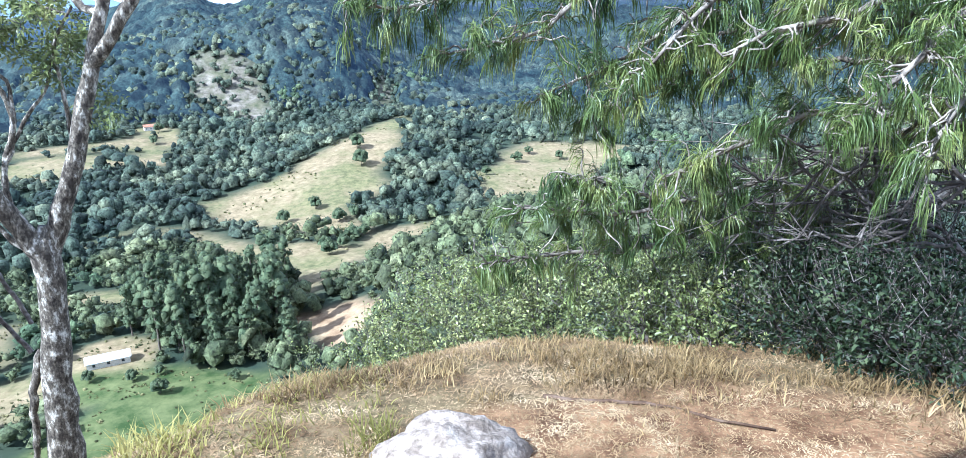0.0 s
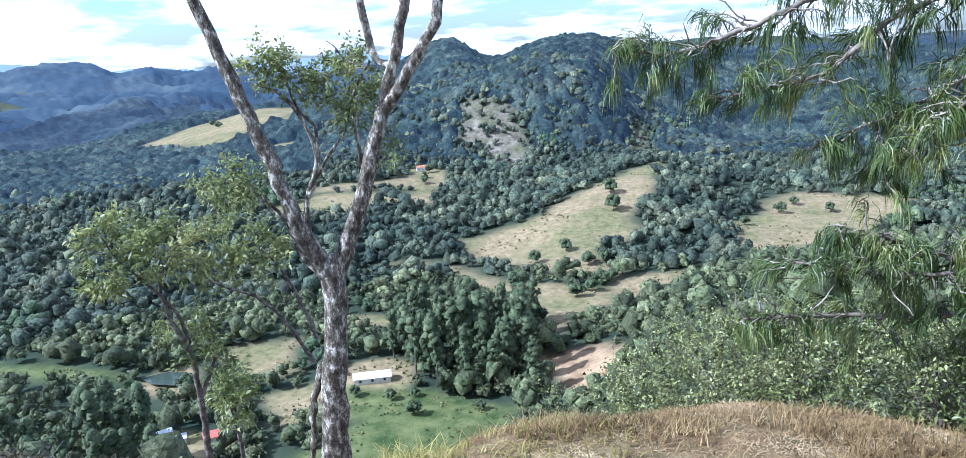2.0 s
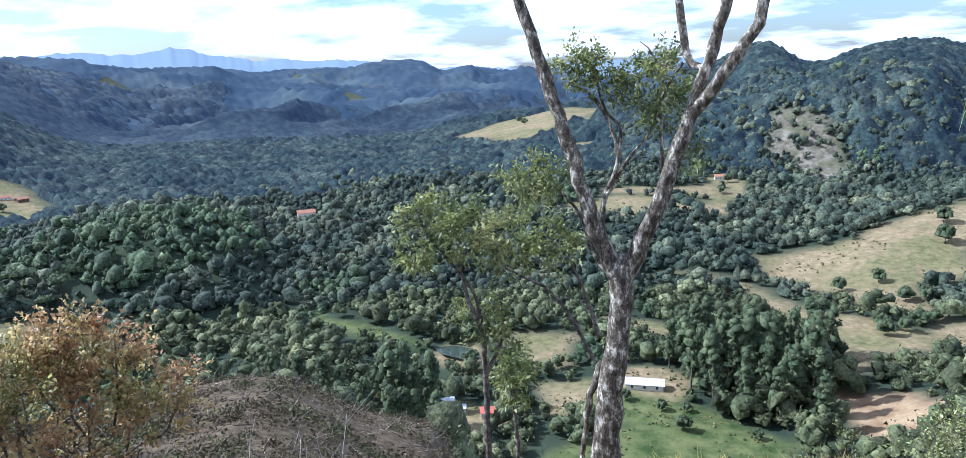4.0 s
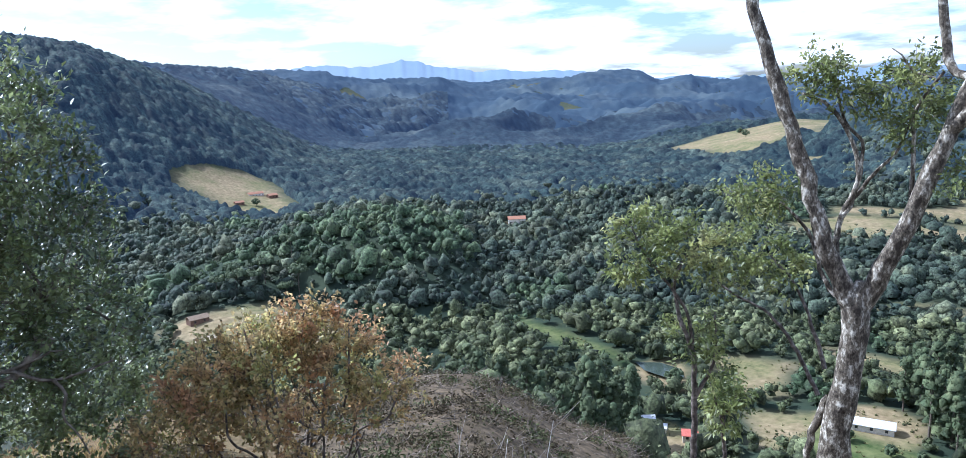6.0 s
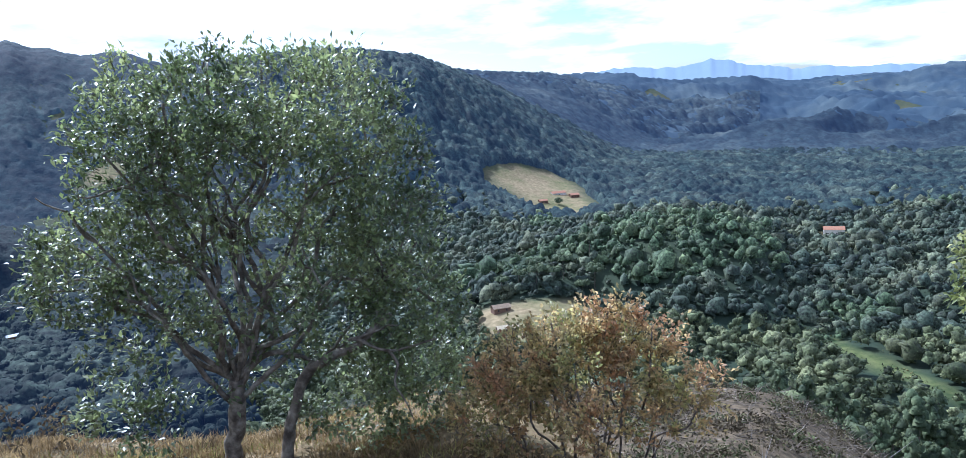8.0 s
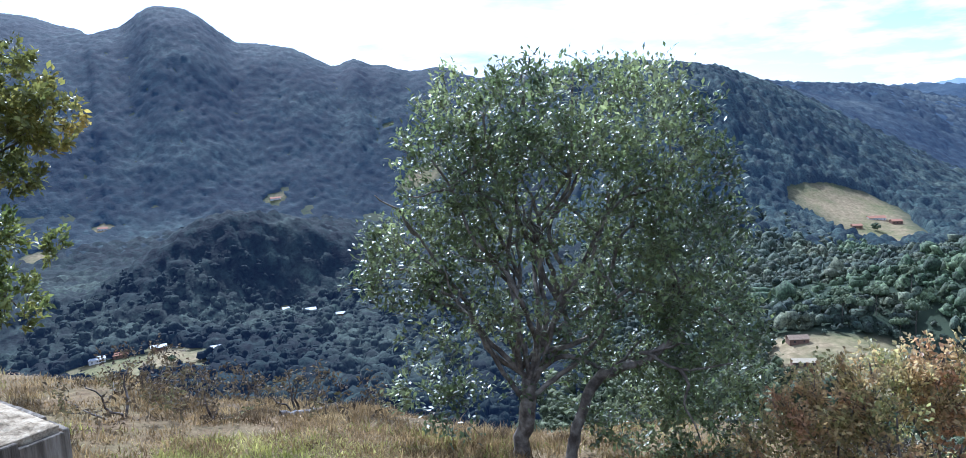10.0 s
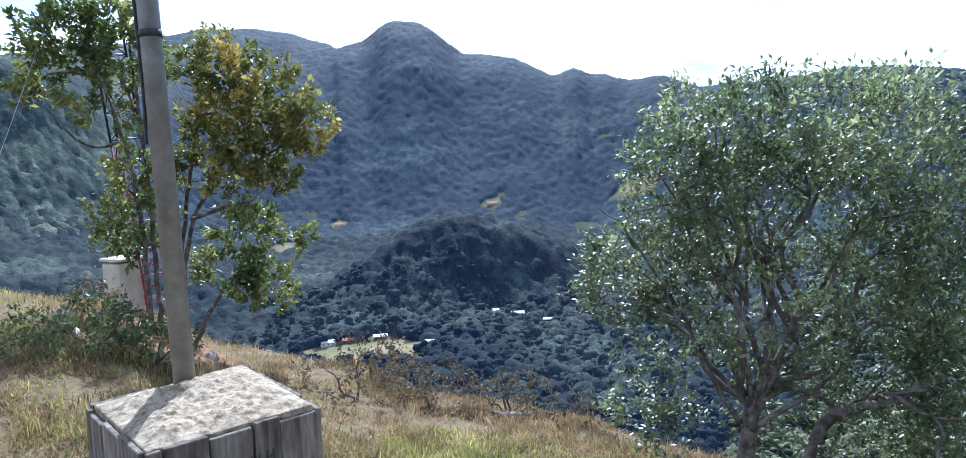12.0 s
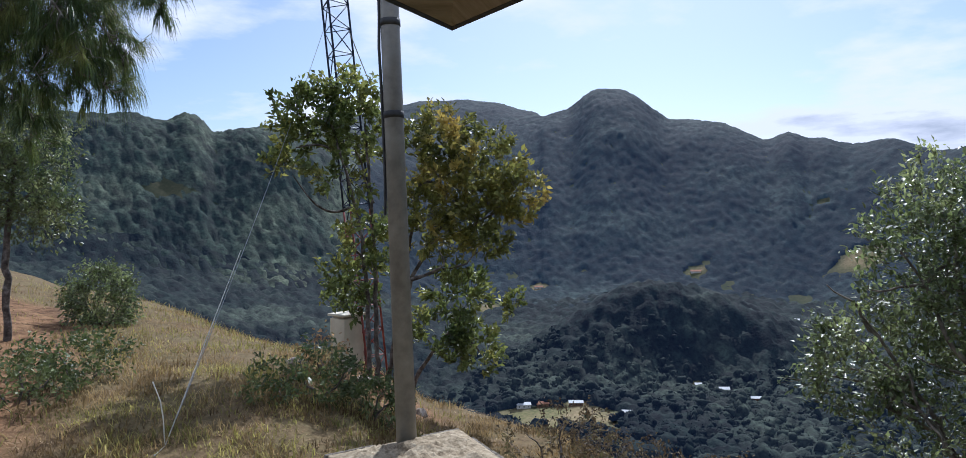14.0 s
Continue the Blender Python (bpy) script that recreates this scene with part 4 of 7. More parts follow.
# the forked tree on the brow
def forked_tree():
    rng = np.random.default_rng(101)
    base = np.array((-4.449, 6.694, -4.835))
    tree = thing("forked_tree", Vector(base), "forked tree with dark bark and pale lichen, thinly leaved", "tree")
    fork = (-4.214, 6.842, -0.638)
    trunk = [tuple(base), (-4.361, 6.751, -2.665), (-4.308, 6.784, -1.872), (-4.235, 6.829, -1.139), fork, (-4.189, 6.857, -0.324)]
    bits = [tube(*fine(trunk, [.21, .165, .145, .135, .14, .05], .26, rng, .05), 14)]
    hang("trunk", bits, bark_pale, tree)
    limbs = [
        ([fork, (-4.411, 6.719, -0.170), (-4.568, 6.615, 0.388), (-4.735, 6.560, 0.958), (-4.940, 6.473, 1.584), (-5.112, 6.404, 2.120), (-5.230, 6.373, 2.636), (-5.357, 6.399, 3.260), (-5.362, 6.395, 3.909)], [.115, .09, .082, .078, .072, .066, .06, .05, .035]),
        ([fork, (-4.019, 6.899, -0.181), (-3.826, 6.948, 0.295), (-3.693, 7.018, 0.795), (-3.552, 7.089, 1.255), (-3.433, 7.201, 1.778), (-3.325, 7.305, 2.322), (-3.221, 7.351, 2.907), (-3.185, 7.366, 3.535)], [.115, .095, .085, .082, .07, .06, .055, .045, .03]),
        ([(-3.596, 7.067, 1.131), (-3.334, 7.082, 1.438), (-3.103, 7.129, 1.773), (-2.987, 7.177, 1.980), (-2.891, 7.162, 2.333), (-2.855, 7.176, 2.841), (-2.867, 7.171, 3.446)], [.065, .058, .062, .058, .05, .04, .03]),
        ([(-3.495, 7.172, 1.608), (-3.685, 7.246, 1.664), (-3.801, 7.300, 1.988), (-3.854, 7.273, 2.430), (-3.926, 7.348, 2.998)], [.04, .04, .045, .04, .03]),
    ]
    for p, r in limbs:
        hang("limb", [tube(*fine(p, r, .17, rng, .12), 10)], bark_pale, tree)
    shoots = [
        ([(-4.345, 6.879, -0.605), (-4.495, 6.903, -0.183), (-4.540, 6.992, 0.220), (-4.405, 7.077, 0.628), (-4.474, 7.034, 1.008), (-4.683, 6.900, 1.391), (-4.870, 6.771, 1.503)], .035),
        ([(-4.540, 6.992, 0.220), (-4.372, 7.155, 0.618), (-4.126, 7.240, 0.953), (-4.022, 7.297, 1.350)], .022),
        ([(-4.405, 7.077, 0.628), (-4.389, 7.086, 0.969), (-4.576, 7.029, 1.246), (-4.641, 6.927, 1.652), (-4.745, 6.858, 1.789)], .02),
        ([(-3.873, 7.036, 0.277), (-3.914, 7.128, 0.765), (-3.929, 7.120, 1.293), (-3.743, 7.217, 1.668)], .026),
        ([(-4.330, 6.888, -0.663), (-4.575, 6.851, -0.391), (-4.753, 6.852, 0.023), (-4.935, 6.724, 0.320), (-5.197, 6.527, 0.516)], .028),
        ([(-4.432, 6.824, -1.610), (-4.510, 6.714, -1.957), (-4.576, 6.610, -2.646), (-4.723, 6.507, -4.718)], .05),
        ([(-3.757, 7.098, 1.609), (-3.935, 7.003, 1.695), (-3.997, 6.969, 1.825), (-4.072, 6.926, 1.892)], .014),
    ]
    heads = []
    for p, r in shoots:
        q, rr = fine(p, np.linspace(r, r * .45, len(p)), .08, rng, .3)
        hang("branch", [tube(q, rr, 6)], bark_pale, tree)
        heads.append((q, rr))
    clusters = [((-4.718, 6.876, 1.670), (.30, .30, .20), 26), ((-4.525, 7.002, 1.513), (.25, .3, .15), 16), ((-4.039, 7.174, 1.488), (.36, .35, .26), 40), ((-3.922, 7.237, 1.186), (.2, .3, .22), 18),
                ((-5.172, 6.547, 0.493), (.32, .3, .17), 24), ((-4.979, 6.693, 0.532), (.2, .3, .2), 10), ((-3.582, 7.186, 0.749), (.2, .2, .16), 8)]
    twigs, leaves = [], []
    for c, r, n in clusters:
        p, d = clump_points(rng, c, r, n, .2)
        b, at, to = sprays(p, d, rng, .16, 2, .7, .3, .004)
        twigs += b
        leaves.append(foliage(at, to, 5, .06, rng, .45, .04, 1.0, .2, .15, .4))
    hang("twigwork", twigs, bark_dark, tree)
    hang("crown", leaves, leaf_light, tree, "sparse light green leaves")


# slender young tree below it, and a yellow-green one beside that
def young_tree(name, base, stem, arms, clusters, label, seed, leaf, size, radius, bark):
    rng = np.random.default_rng(seed)
    tree = thing(name, Vector(base), label, "tree")
    hang("trunk", [tube(*fine([base] + stem, np.linspace(radius, radius * .55, len(stem) + 1), .1, rng, .2), 8)], bark, tree)
    for p in arms:
        hang("branch", [tube(*fine(p, np.linspace(radius * .55, radius * .18, len(p)), .09, rng, .3), 6)], bark, tree)
    twigs, leaves = [], []
    for c, r, n in clusters:
        p, d = clump_points(rng, c, r, int(n * .85), .2)
        b, at, to = sprays(p, d + [0, 0, .3], rng, .2, 2, .7, .3, radius * .07)
        twigs += b
        leaves.append(foliage(at, to, 4, size * .85, rng, .45, .04, 1.0, .2, .15, .4))
    hang("twigwork", twigs, bark, tree)
    hang("crown", leaves, leaf, tree)
    return tree


forked_tree()
young_tree("young_tree", (-6.594, 7.044, -5.802), [(-6.497, 7.133, -3.361), (-6.500, 7.130, -2.422), (-6.515, 7.116, -1.893), (-6.646, 6.995, -1.357)],
           [[(-6.515, 7.116, -1.893), (-6.560, 7.076, -1.371), (-6.783, 6.865, -0.833), (-6.977, 6.670, -0.475), (-7.084, 6.557, -0.137)],
            [(-6.646, 6.995, -1.357), (-6.774, 7.012, -0.956), (-6.660, 7.119, -0.556), (-6.404, 7.347, -0.258)],
            [(-5.124, 7.687, -2.051), (-5.386, 7.630, -1.563), (-5.713, 7.517, -1.150), (-6.137, 7.311, -0.930), (-6.429, 7.193, -0.720)],
            [(-5.075, 7.719, -1.716), (-5.258, 7.718, -1.239), (-5.499, 7.674, -0.756), (-5.795, 7.581, -0.431)],
            [(-6.500, 7.130, -2.422), (-6.311, 7.295, -1.752), (-6.328, 7.280, -1.236)]],
           [((-6.905, 6.744, -0.204), (.42, .5, .20), 28), ((-6.579, 7.058, -0.331), (.4, .5, .24), 30), ((-6.073, 7.492, -0.390), (.42, .5, .26), 32), ((-5.741, 7.746, -0.713), (.35, .4, .22), 22), ((-7.092, 6.548, -0.617), (.3, .4, .18), 24),
            ((-6.375, 7.240, -0.810), (.6, .5, .14), 20), ((-6.541, 7.093, -1.544), (.3, .3, .25), 20), ((-6.327, 7.282, -2.011), (.2, .3, .12), 8)],
           "slender young tree with a flat light green crown", 102, leaf_light, .1, .05, bark_dark)
young_tree("sapling", (-7.163, 8.409, -6.994), [(-7.078, 8.479, -4.165), (-7.106, 8.456, -3.489), (-7.111, 8.452, -3.077)],
           [[(-7.106, 8.456, -3.489), (-7.197, 8.380, -3.063), (-7.253, 8.332, -2.800)], [(-7.123, 8.442, -3.280), (-6.970, 8.567, -2.944)]],
           [((-7.087, 8.472, -2.927), (.3, .3, .24), 34), ((-7.137, 8.430, -3.278), (.2, .2, .2), 12)], "yellow-green sapling below the brow", 103, leaf_light, .11, .04, bark_dark)


# the round tree with small glossy leaves
def round_tree():
    rng = np.random.default_rng(111)
    base = np.array((-5.611, -1.183, -1.339))
    tree = thing("round_tree", Vector(base), "broad dense tree with small glossy dark green leaves", "tree")
    mid = (-5.663, -1.083, -0.202)
    hang("trunk", [tube(*fine([tuple(base), (-5.638, -1.143, -0.689), mid], [.075, .065, .055], .08, rng, .2), 10)], bark_mid, tree)
    hang("trunk", [tube(*fine([(-5.569, -0.865, -1.313), (-5.602, -0.746, -0.675), (-5.584, -0.561, -0.180), (-5.558, -0.212, -0.009), (-5.561, 0.063, 0.196)], [.05, .045, .04, .03, .02], .08, rng, .2), 8)], bark_mid, tree)
    ends = [(-5.895, -1.518, 1.883), (-6.084, -1.108, 2.080), (-6.179, -0.734, 2.096), (-6.334, -0.361, 2.026), (-6.152, -0.038, 1.721), (-6.311, 0.102, 1.282), (-5.304, -1.666, 1.492), (-5.619, -1.979, 1.018), (-5.933, -2.376, 0.523), (-6.055, 0.266, 0.732), (-6.269, 0.421, 0.200), (-5.508, -1.119, 1.725), (-5.896, -0.583, 1.631), (-5.710, -0.227, 1.244), (-5.924, -0.971, 1.247), (-5.865, -1.452, 1.073), (-5.469, 0.382, 0.003), (-5.480, -1.666, 0.708)]
    starts = [mid, (-5.650, -1.120, -0.396), (-5.685, -0.986, -0.015), (-5.651, -1.155, -0.148)]
    for k, e in enumerate(ends):
        s = starts[k % 4]
        p = crooked(s, e, rng, .06, 6, .045)
        hang("branch", [tube(*fine(p, np.linspace(.023, .007, len(p)), .07, rng, .3), 6)], bark_mid, tree)
        for _ in range(3):
            i = rng.integers(2, 5)
            w = p[i] + unit(p[i + 1] - p[i] + rng.normal(0, .25, 3)) * rng.uniform(.3, .55)
            hang("branch", [tube(*fine(crooked(p[i], w, rng, .05, 5, .05), np.linspace(.014, .004, 5), .06, rng, .3), 5)], bark_mid, tree)
    twigs, leaves = [], []
    lobes = [((-5.909, -0.764, 1.777), (0.86, 0.86, 0.36), 190),
             ((-5.825, -1.322, 1.617), (0.70, 0.60, 0.50), 150), ((-5.938, -0.201, 1.569), (0.70, 0.55, 0.50), 140), ((-5.752, -1.635, 1.280), (0.60, 0.40, 0.50), 100), ((-5.933, 0.061, 1.125), (0.60, 0.40, 0.55), 110), ((-5.897, -0.874, 1.199), (0.86, 0.86, 0.52), 190), ((-5.686, -1.868, 0.743), (0.50, 0.50, 0.31), 90), ((-5.929, 0.145, 0.614), (0.55, 0.40, 0.50), 105), ((-5.894, -0.894, 0.577), (1.00, 1.00, 0.43), 170), ((-5.609, -2.102, 0.580), (0.31, 0.31, 0.20), 40), ((-5.921, 0.253, 0.094), (0.50, 0.38, 0.43), 90), ((-5.936, -0.339, 0.180), (0.60, 0.57, 0.36), 100), ((-5.751, -1.640, 0.215), (0.45, 0.45, 0.28), 50), ((-5.921, 0.251, -0.390), (0.45, 0.38, 0.31), 80), ((-5.937, -0.303, -0.413), (0.55, 0.55, 0.33), 80), ((-5.932, 0.067, -0.673), (0.45, 0.45, 0.21), 50), ((-5.668, -1.926, -0.368), (0.25, 0.17, 0.22), 22), ((-5.736, -1.697, -0.487), (0.25, 0.22, 0.19), 24), ((-5.871, -1.063, -0.211), (0.30, 0.29, 0.17), 20)]
    for c, r, n in lobes:
        p, d = clump_points(rng, c, r, n, .5)
        b, at, to = sprays(p, d + [0, 0, .4], rng, .15, 2, .5, .3, .003)
        twigs += b
        leaves.append(foliage(at, to, 3, .054, rng, .5, .03, .9, .12, .05, .72))
    hang("twigwork", twigs, bark_mid, tree)
    hang("crown", leaves, leaf_dark, tree, "small glossy leaves")


round_tree()


# the russet shrub
def russet_shrub():
    rng = np.random.default_rng(121)
    base = np.array((-4.940, 1.405, -1.706))
    tree = thing("russet_shrub", Vector(base), "shrub with russet and olive leaves on thin dark stems", "shrub")
    tips = [(-5.114, 0.643, -0.271), (-5.066, 0.915, 0.054), (-4.921, 1.104, 0.197), (-4.961, 1.336, 0.238), (-4.903, 1.520, 0.270), (-4.841, 1.692, 0.083), (-4.809, 1.773, 0.102), (-4.748, 1.919, -0.288), (-4.657, 2.115, -0.247), (-4.857, 0.936, -0.145), (-4.691, 1.192, -0.048), (-4.594, 1.496, -0.155), (-5.006, 0.689, -0.508), (-4.695, 1.788, -0.610)]
    for e in tips:
        p = crooked(base + rng.normal(0, .06, 3) * [1, 1, 0], e, rng, .04, 6, .04)
        hang("stem", [tube(*fine(p, np.linspace(.016, .005, len(p)), .06, rng, .3), 5)], bark_dark, tree)
    twigs, leaves = [], []
    lobes = [((-5.070, 0.896, -0.213), (.3, .3, .28), 90), ((-4.989, 1.237, -0.066), (.3, .35, .28), 110), ((-4.906, 1.509, 0.049), (.13, .2, .24), 60), ((-4.820, 1.745, -0.099), (.11, .2, .26), 46), ((-4.713, 1.997, -0.290), (.2, .25, .12), 34), ((-5.005, 0.692, -0.463), (.2, .3, .25), 60),
             ((-4.888, 1.228, -0.435), (.5, .4, .25), 80), ((-4.709, 1.753, -0.470), (.3, .3, .2), 36), ((-4.979, 0.839, -0.711), (.3, .3, .2), 18)]
    for c, r, n in lobes:
        p, d = clump_points(rng, c, r, int(n * .72), .1)
        b, at, to = sprays(p, d + [0, 0, .6], rng, .17, 2, .45, .7, .003)
        twigs += b
        leaves.append(foliage(at, to, 5, .040, rng, .55, .02, .9, .2, .15, .45))
    hang("twigwork", twigs, bark_dark, tree)
    hang("crown", leaves, leaf_red, tree, "russet and olive leaves")
    # bare pale twigs beside it
    dead = thing("dead_twigs", Vector((-4.901, 2.514, -2.003)), "bare pale dead twigs standing in the grass", "dead branches")
    b, at, to = sprays([(-5.032, 2.260, -1.793), (-4.901, 2.514, -2.003), (-4.705, 2.843, -1.923), (-4.547, 3.075, -1.945)], [(0, 0, 1)] * 4, rng, 1.0, 5, .3, .3, .007, .5, 8)
    b2, _, _ = sprays(at[::2], to[::2], rng, .3, 2, .6, .2, .003, .5)
    hang("twigwork", b + b2, twig_grey, dead)


russet_shrub()


# ---------------------------------------------------------------- weeping pines
def needles(at, to, per, length, rng, width=.0024, spread=.20):
    """Long needles that hang like curtains from their twigs: ribbons of two pieces."""
    n = len(at) * per
    p = np.repeat(at, per, 0) + rng.normal(0, .014, (n, 3))
    d = unit(np.repeat(unit(to), per, 0) * rng.uniform(.3, .95, n)[:, None] + rng.normal(0, spread, (n, 3)) + [0, 0, -.45])
    L = (length * rng.uniform(.45, 1.15, n))[:, None]
    m = p + d * L * .42
    tip = m + unit(d * .55 + [0, 0, -1.0]) * L * .58
    side = unit(np.cross(unit(tip - p), rng.normal(0, 1, (n, 3)))) * width
    v = np.stack([p - side, p + side, m - side, m + side, tip], 1).reshape(-1, 3)
    b = (np.arange(n) * 5)[:, None]
    return v, np.vstack([b + q for q in ([0, 1, 3], [0, 3, 2], [2, 3, 4])])


def pine(base, top, boughs, label, seed, per=11, gap=.1, side=.45, length=.155):
    """A pine with long boughs; each bough carries twisted side twigs with curtains of hanging needles."""
    rng = np.random.default_rng(seed)
    tree = thing("weeping_pine", Vector(base), label, "pine tree")
    hang("trunk", [tube(*fine([base, tuple((np.array(base) + np.array(top)) / 2 + rng.normal(0, .08, 3)), top], [.2, .16, .05], .25, rng, .2), 10)], bark_dark, tree)
    at, to, twigs = [], [], []
    for pts, bare in boughs:
        q, r = fine(pts, np.linspace(.026, .007, len(pts)), .07, rng, .45)
        hang("bough", [tube(q, r, 6)], bark_branch, tree)
        s = np.linspace(0, 1, len(q))
        way = unit(np.gradient(q, axis=0))
        for k in range(0, len(q), max(1, int(gap / .07))):
            if s[k] < bare:
                continue
            for _ in range(3):
                d = unit(way[k] * .7 + rng.normal(0, .75, 3) + [0, 0, .1])
                L = side * rng.uniform(.35, 1.15) * (1.15 - .6 * s[k])
                tw = [q[k]]
                for _ in range(6):
                    d = unit(d + rng.normal(0, .42, 3) + [0, 0, -.05])
                    tw.append(tw[-1] + d * L / 6)
                twigs.append(tube(tw, np.linspace(.0065, .003, 7), 4))
                if rng.uniform() < .2:
                    continue
                for w in tw[3:]:
                    at.append(w)
                    to.append(d)
        at += [q[-1], q[-2], q[-3]]
        to += [way[-1]] * 3
    hang("twigwork", twigs, bark_branch, tree)
    hang("needles", needles(np.array(at), np.array(to), per, length, rng), needle_green, tree, "long drooping green needles")
    return tree


bark_branch = shade("pine_branch", [(.07, .055, .042), (.22, .185, .145), (.42, .37, .30)], scale=9, rough=.9, bump=.4, fine=40)
pine((4.3, 4.4, -1.6), (4.1, 4.3, 8.5), [
    ([(4.2, 4.4, 3.4), (1.723, 4.694, 1.853), (1.230, 4.432, 1.604), (0.769, 4.332, 1.313), (0.348, 4.286, 1.153)], .25),
    ([(4.2, 4.4, 4.2), (1.315, 4.616, 2.155), (0.418, 4.380, 1.927), (-0.056, 4.200, 1.741), (-0.442, 4.076, 1.640), (-0.689, 4.042, 1.690)], .2),
    ([(4.2, 4.4, 4.0), (1.418, 4.376, 2.066), (0.688, 4.346, 1.762), (0.271, 4.191, 1.481), (-0.165, 4.197, 1.391)], .3),
    ([(4.2, 4.4, 2.9), (2.215, 4.483, 1.483), (1.775, 4.460, 1.509), (1.305, 4.411, 1.451), (0.958, 4.397, 1.286)], .2),
    ([(4.2, 4.4, 2.6), (2.457, 4.354, 1.297), (1.947, 4.388, 1.287), (1.318, 4.407, 1.261), (0.811, 4.325, 1.087), (0.640, 4.353, 1.015)], .3),
    ([(4.2, 4.4, 2.2), (2.428, 4.371, 0.834), (1.915, 4.401, 0.651), (1.367, 4.392, 0.510), (0.799, 4.327, 0.424), (0.237, 4.193, 0.511)], .3),
    ([(4.2, 4.4, 1.9), (2.487, 4.566, 0.602), (1.839, 4.650, 0.474), (1.222, 4.538, 0.435), (0.738, 4.439, 0.587), (0.422, 4.279, 0.670)], .35),
    ([(4.2, 4.4, 2.3), (2.122, 3.854, 1.065), (1.702, 3.840, 1.075), (1.315, 3.778, 0.934), (0.947, 3.783, 0.779)], .3),
    ([(4.2, 4.4, 1.6), (2.431, 4.597, 0.273), (1.683, 4.708, 0.211), (0.862, 4.620, 0.086), (0.292, 4.491, 0.101), (0.017, 4.400, 0.098)], .4),
    ([(4.2, 4.4, 3.2), (1.964, 3.713, 1.645), (1.604, 3.664, 1.541), (1.346, 3.660, 1.489), (1.194, 3.713, 1.402)], .2),
    ([(4.2, 4.4, 3.0), (2.212, 3.570, 1.560), (2.005, 3.461, 1.406), (1.847, 3.435, 1.247), (1.776, 3.472, 1.073)], .2),
    ([(4.2, 4.4, 2.5), (2.324, 3.499, 1.315), (2.123, 3.390, 1.109), (2.013, 3.341, 0.922)], .2),
    ([(4.2, 4.4, 3.6), (1.860, 4.207, 1.923), (1.379, 4.178, 1.747), (1.042, 4.069, 1.474), (0.785, 4.024, 1.195)], .3),
    ([(4.2, 4.4, 3.9), (2.098, 3.868, 1.899), (1.786, 3.801, 1.761), (1.566, 3.789, 1.566)], .2),
    ([(4.2, 4.4, 1.7), (2.059, 4.336, 0.121), (1.705, 4.380, 0.031), (1.544, 4.333, -0.070)], .6),
], "weeping pine with long hanging needles and bare grey twigs", 131)


# leaf colour darkened to paint in the shade under the pine
leaf_shade = shade("leaf_small_shaded", [(.012, .022, .009), (.030, .045, .018), (.10, .12, .055)], scale=2.5, rough=.5, island=.55, spec=.3, thin=.2)


# tangled shrubs below the pine, each a thing of its own
def shrub(base, radii, n, label, seed, leaf, size, stems=7, per=2, reach=.16, name="shrub", twig=None):
    rng = np.random.default_rng(seed)
    ob = thing(name, Vector(base), label, "shrub")
    c = np.array(base) + [0, 0, radii[2] * .8]
    tips, _ = clump_points(rng, c, np.array(radii) * .8, stems, .6)
    hang("stemwork", [tube(*fine(crooked(np.array(base) - [0, 0, .1], t, rng, .05, 5, .06), np.linspace(.016, .005, 5), .08, rng, .3), 5) for t in tips], bark_dark, ob)
    p, d = clump_points(rng, c, radii, n, .45)
    b, at, to = sprays(p, d + [0, 0, .4], rng, reach, 2, .6, .3, .003)
    hang("twigwork", b, twig or twig_brown, ob)
    hang("foliage", foliage(at, to, per, size, rng, .45, .02, 1.0), leaf, ob)
    return ob


def on_ground(p):
    return (p[0], p[1], float(height(p[0], p[1])[0]) - .03)


SHRUBS = [((-0.496, 6.381, -1.158), (.75, .7, .95), 420), ((0.070, 5.900, -0.783), (.75, .7, 1.0), 440), ((0.709, 5.555, -0.811), (.8, .7, .95), 460), ((1.324, 5.441, -0.719), (.8, .7, 1.0), 420), ((1.820, 5.084, -0.474), (.8, .8, 1.1), 460),
          ((2.260, 4.794, -0.270), (.8, .8, 1.1), 520), ((2.651, 4.473, -0.064), (.85, .8, 1.15), 560), ((-0.911, 5.930, -1.418), (.5, .5, .6), 200), ((-2.054, 7.213, -2.369), (.6, .6, .7), 160)]
for k, (p, r, n) in enumerate(SHRUBS):
    g = on_ground(p)
    top = p[2] + .45
    rz = max(.5, (top - g[2]) / 1.75)
    shrub(g, (r[0], r[1], rz), int(n * 1.2), "thick shrub with small pale green leaves and dry twigs" if k < 5 else "tangled shrub with dry twigs under the pine", 140 + k, leaf_bush if k < 5 or k > 6 else leaf_shade, .036, per=3)

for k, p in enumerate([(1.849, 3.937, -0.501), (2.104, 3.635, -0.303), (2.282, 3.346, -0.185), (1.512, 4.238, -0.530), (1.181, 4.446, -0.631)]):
    shrub(on_ground(p), (.42, .36, .34 if k < 3 else .26), 260 if k < 3 else 150, "tangled shrub with dry twigs under the pine", 170 + k, leaf_shade if k < 3 else leaf_bush, .038, 9)


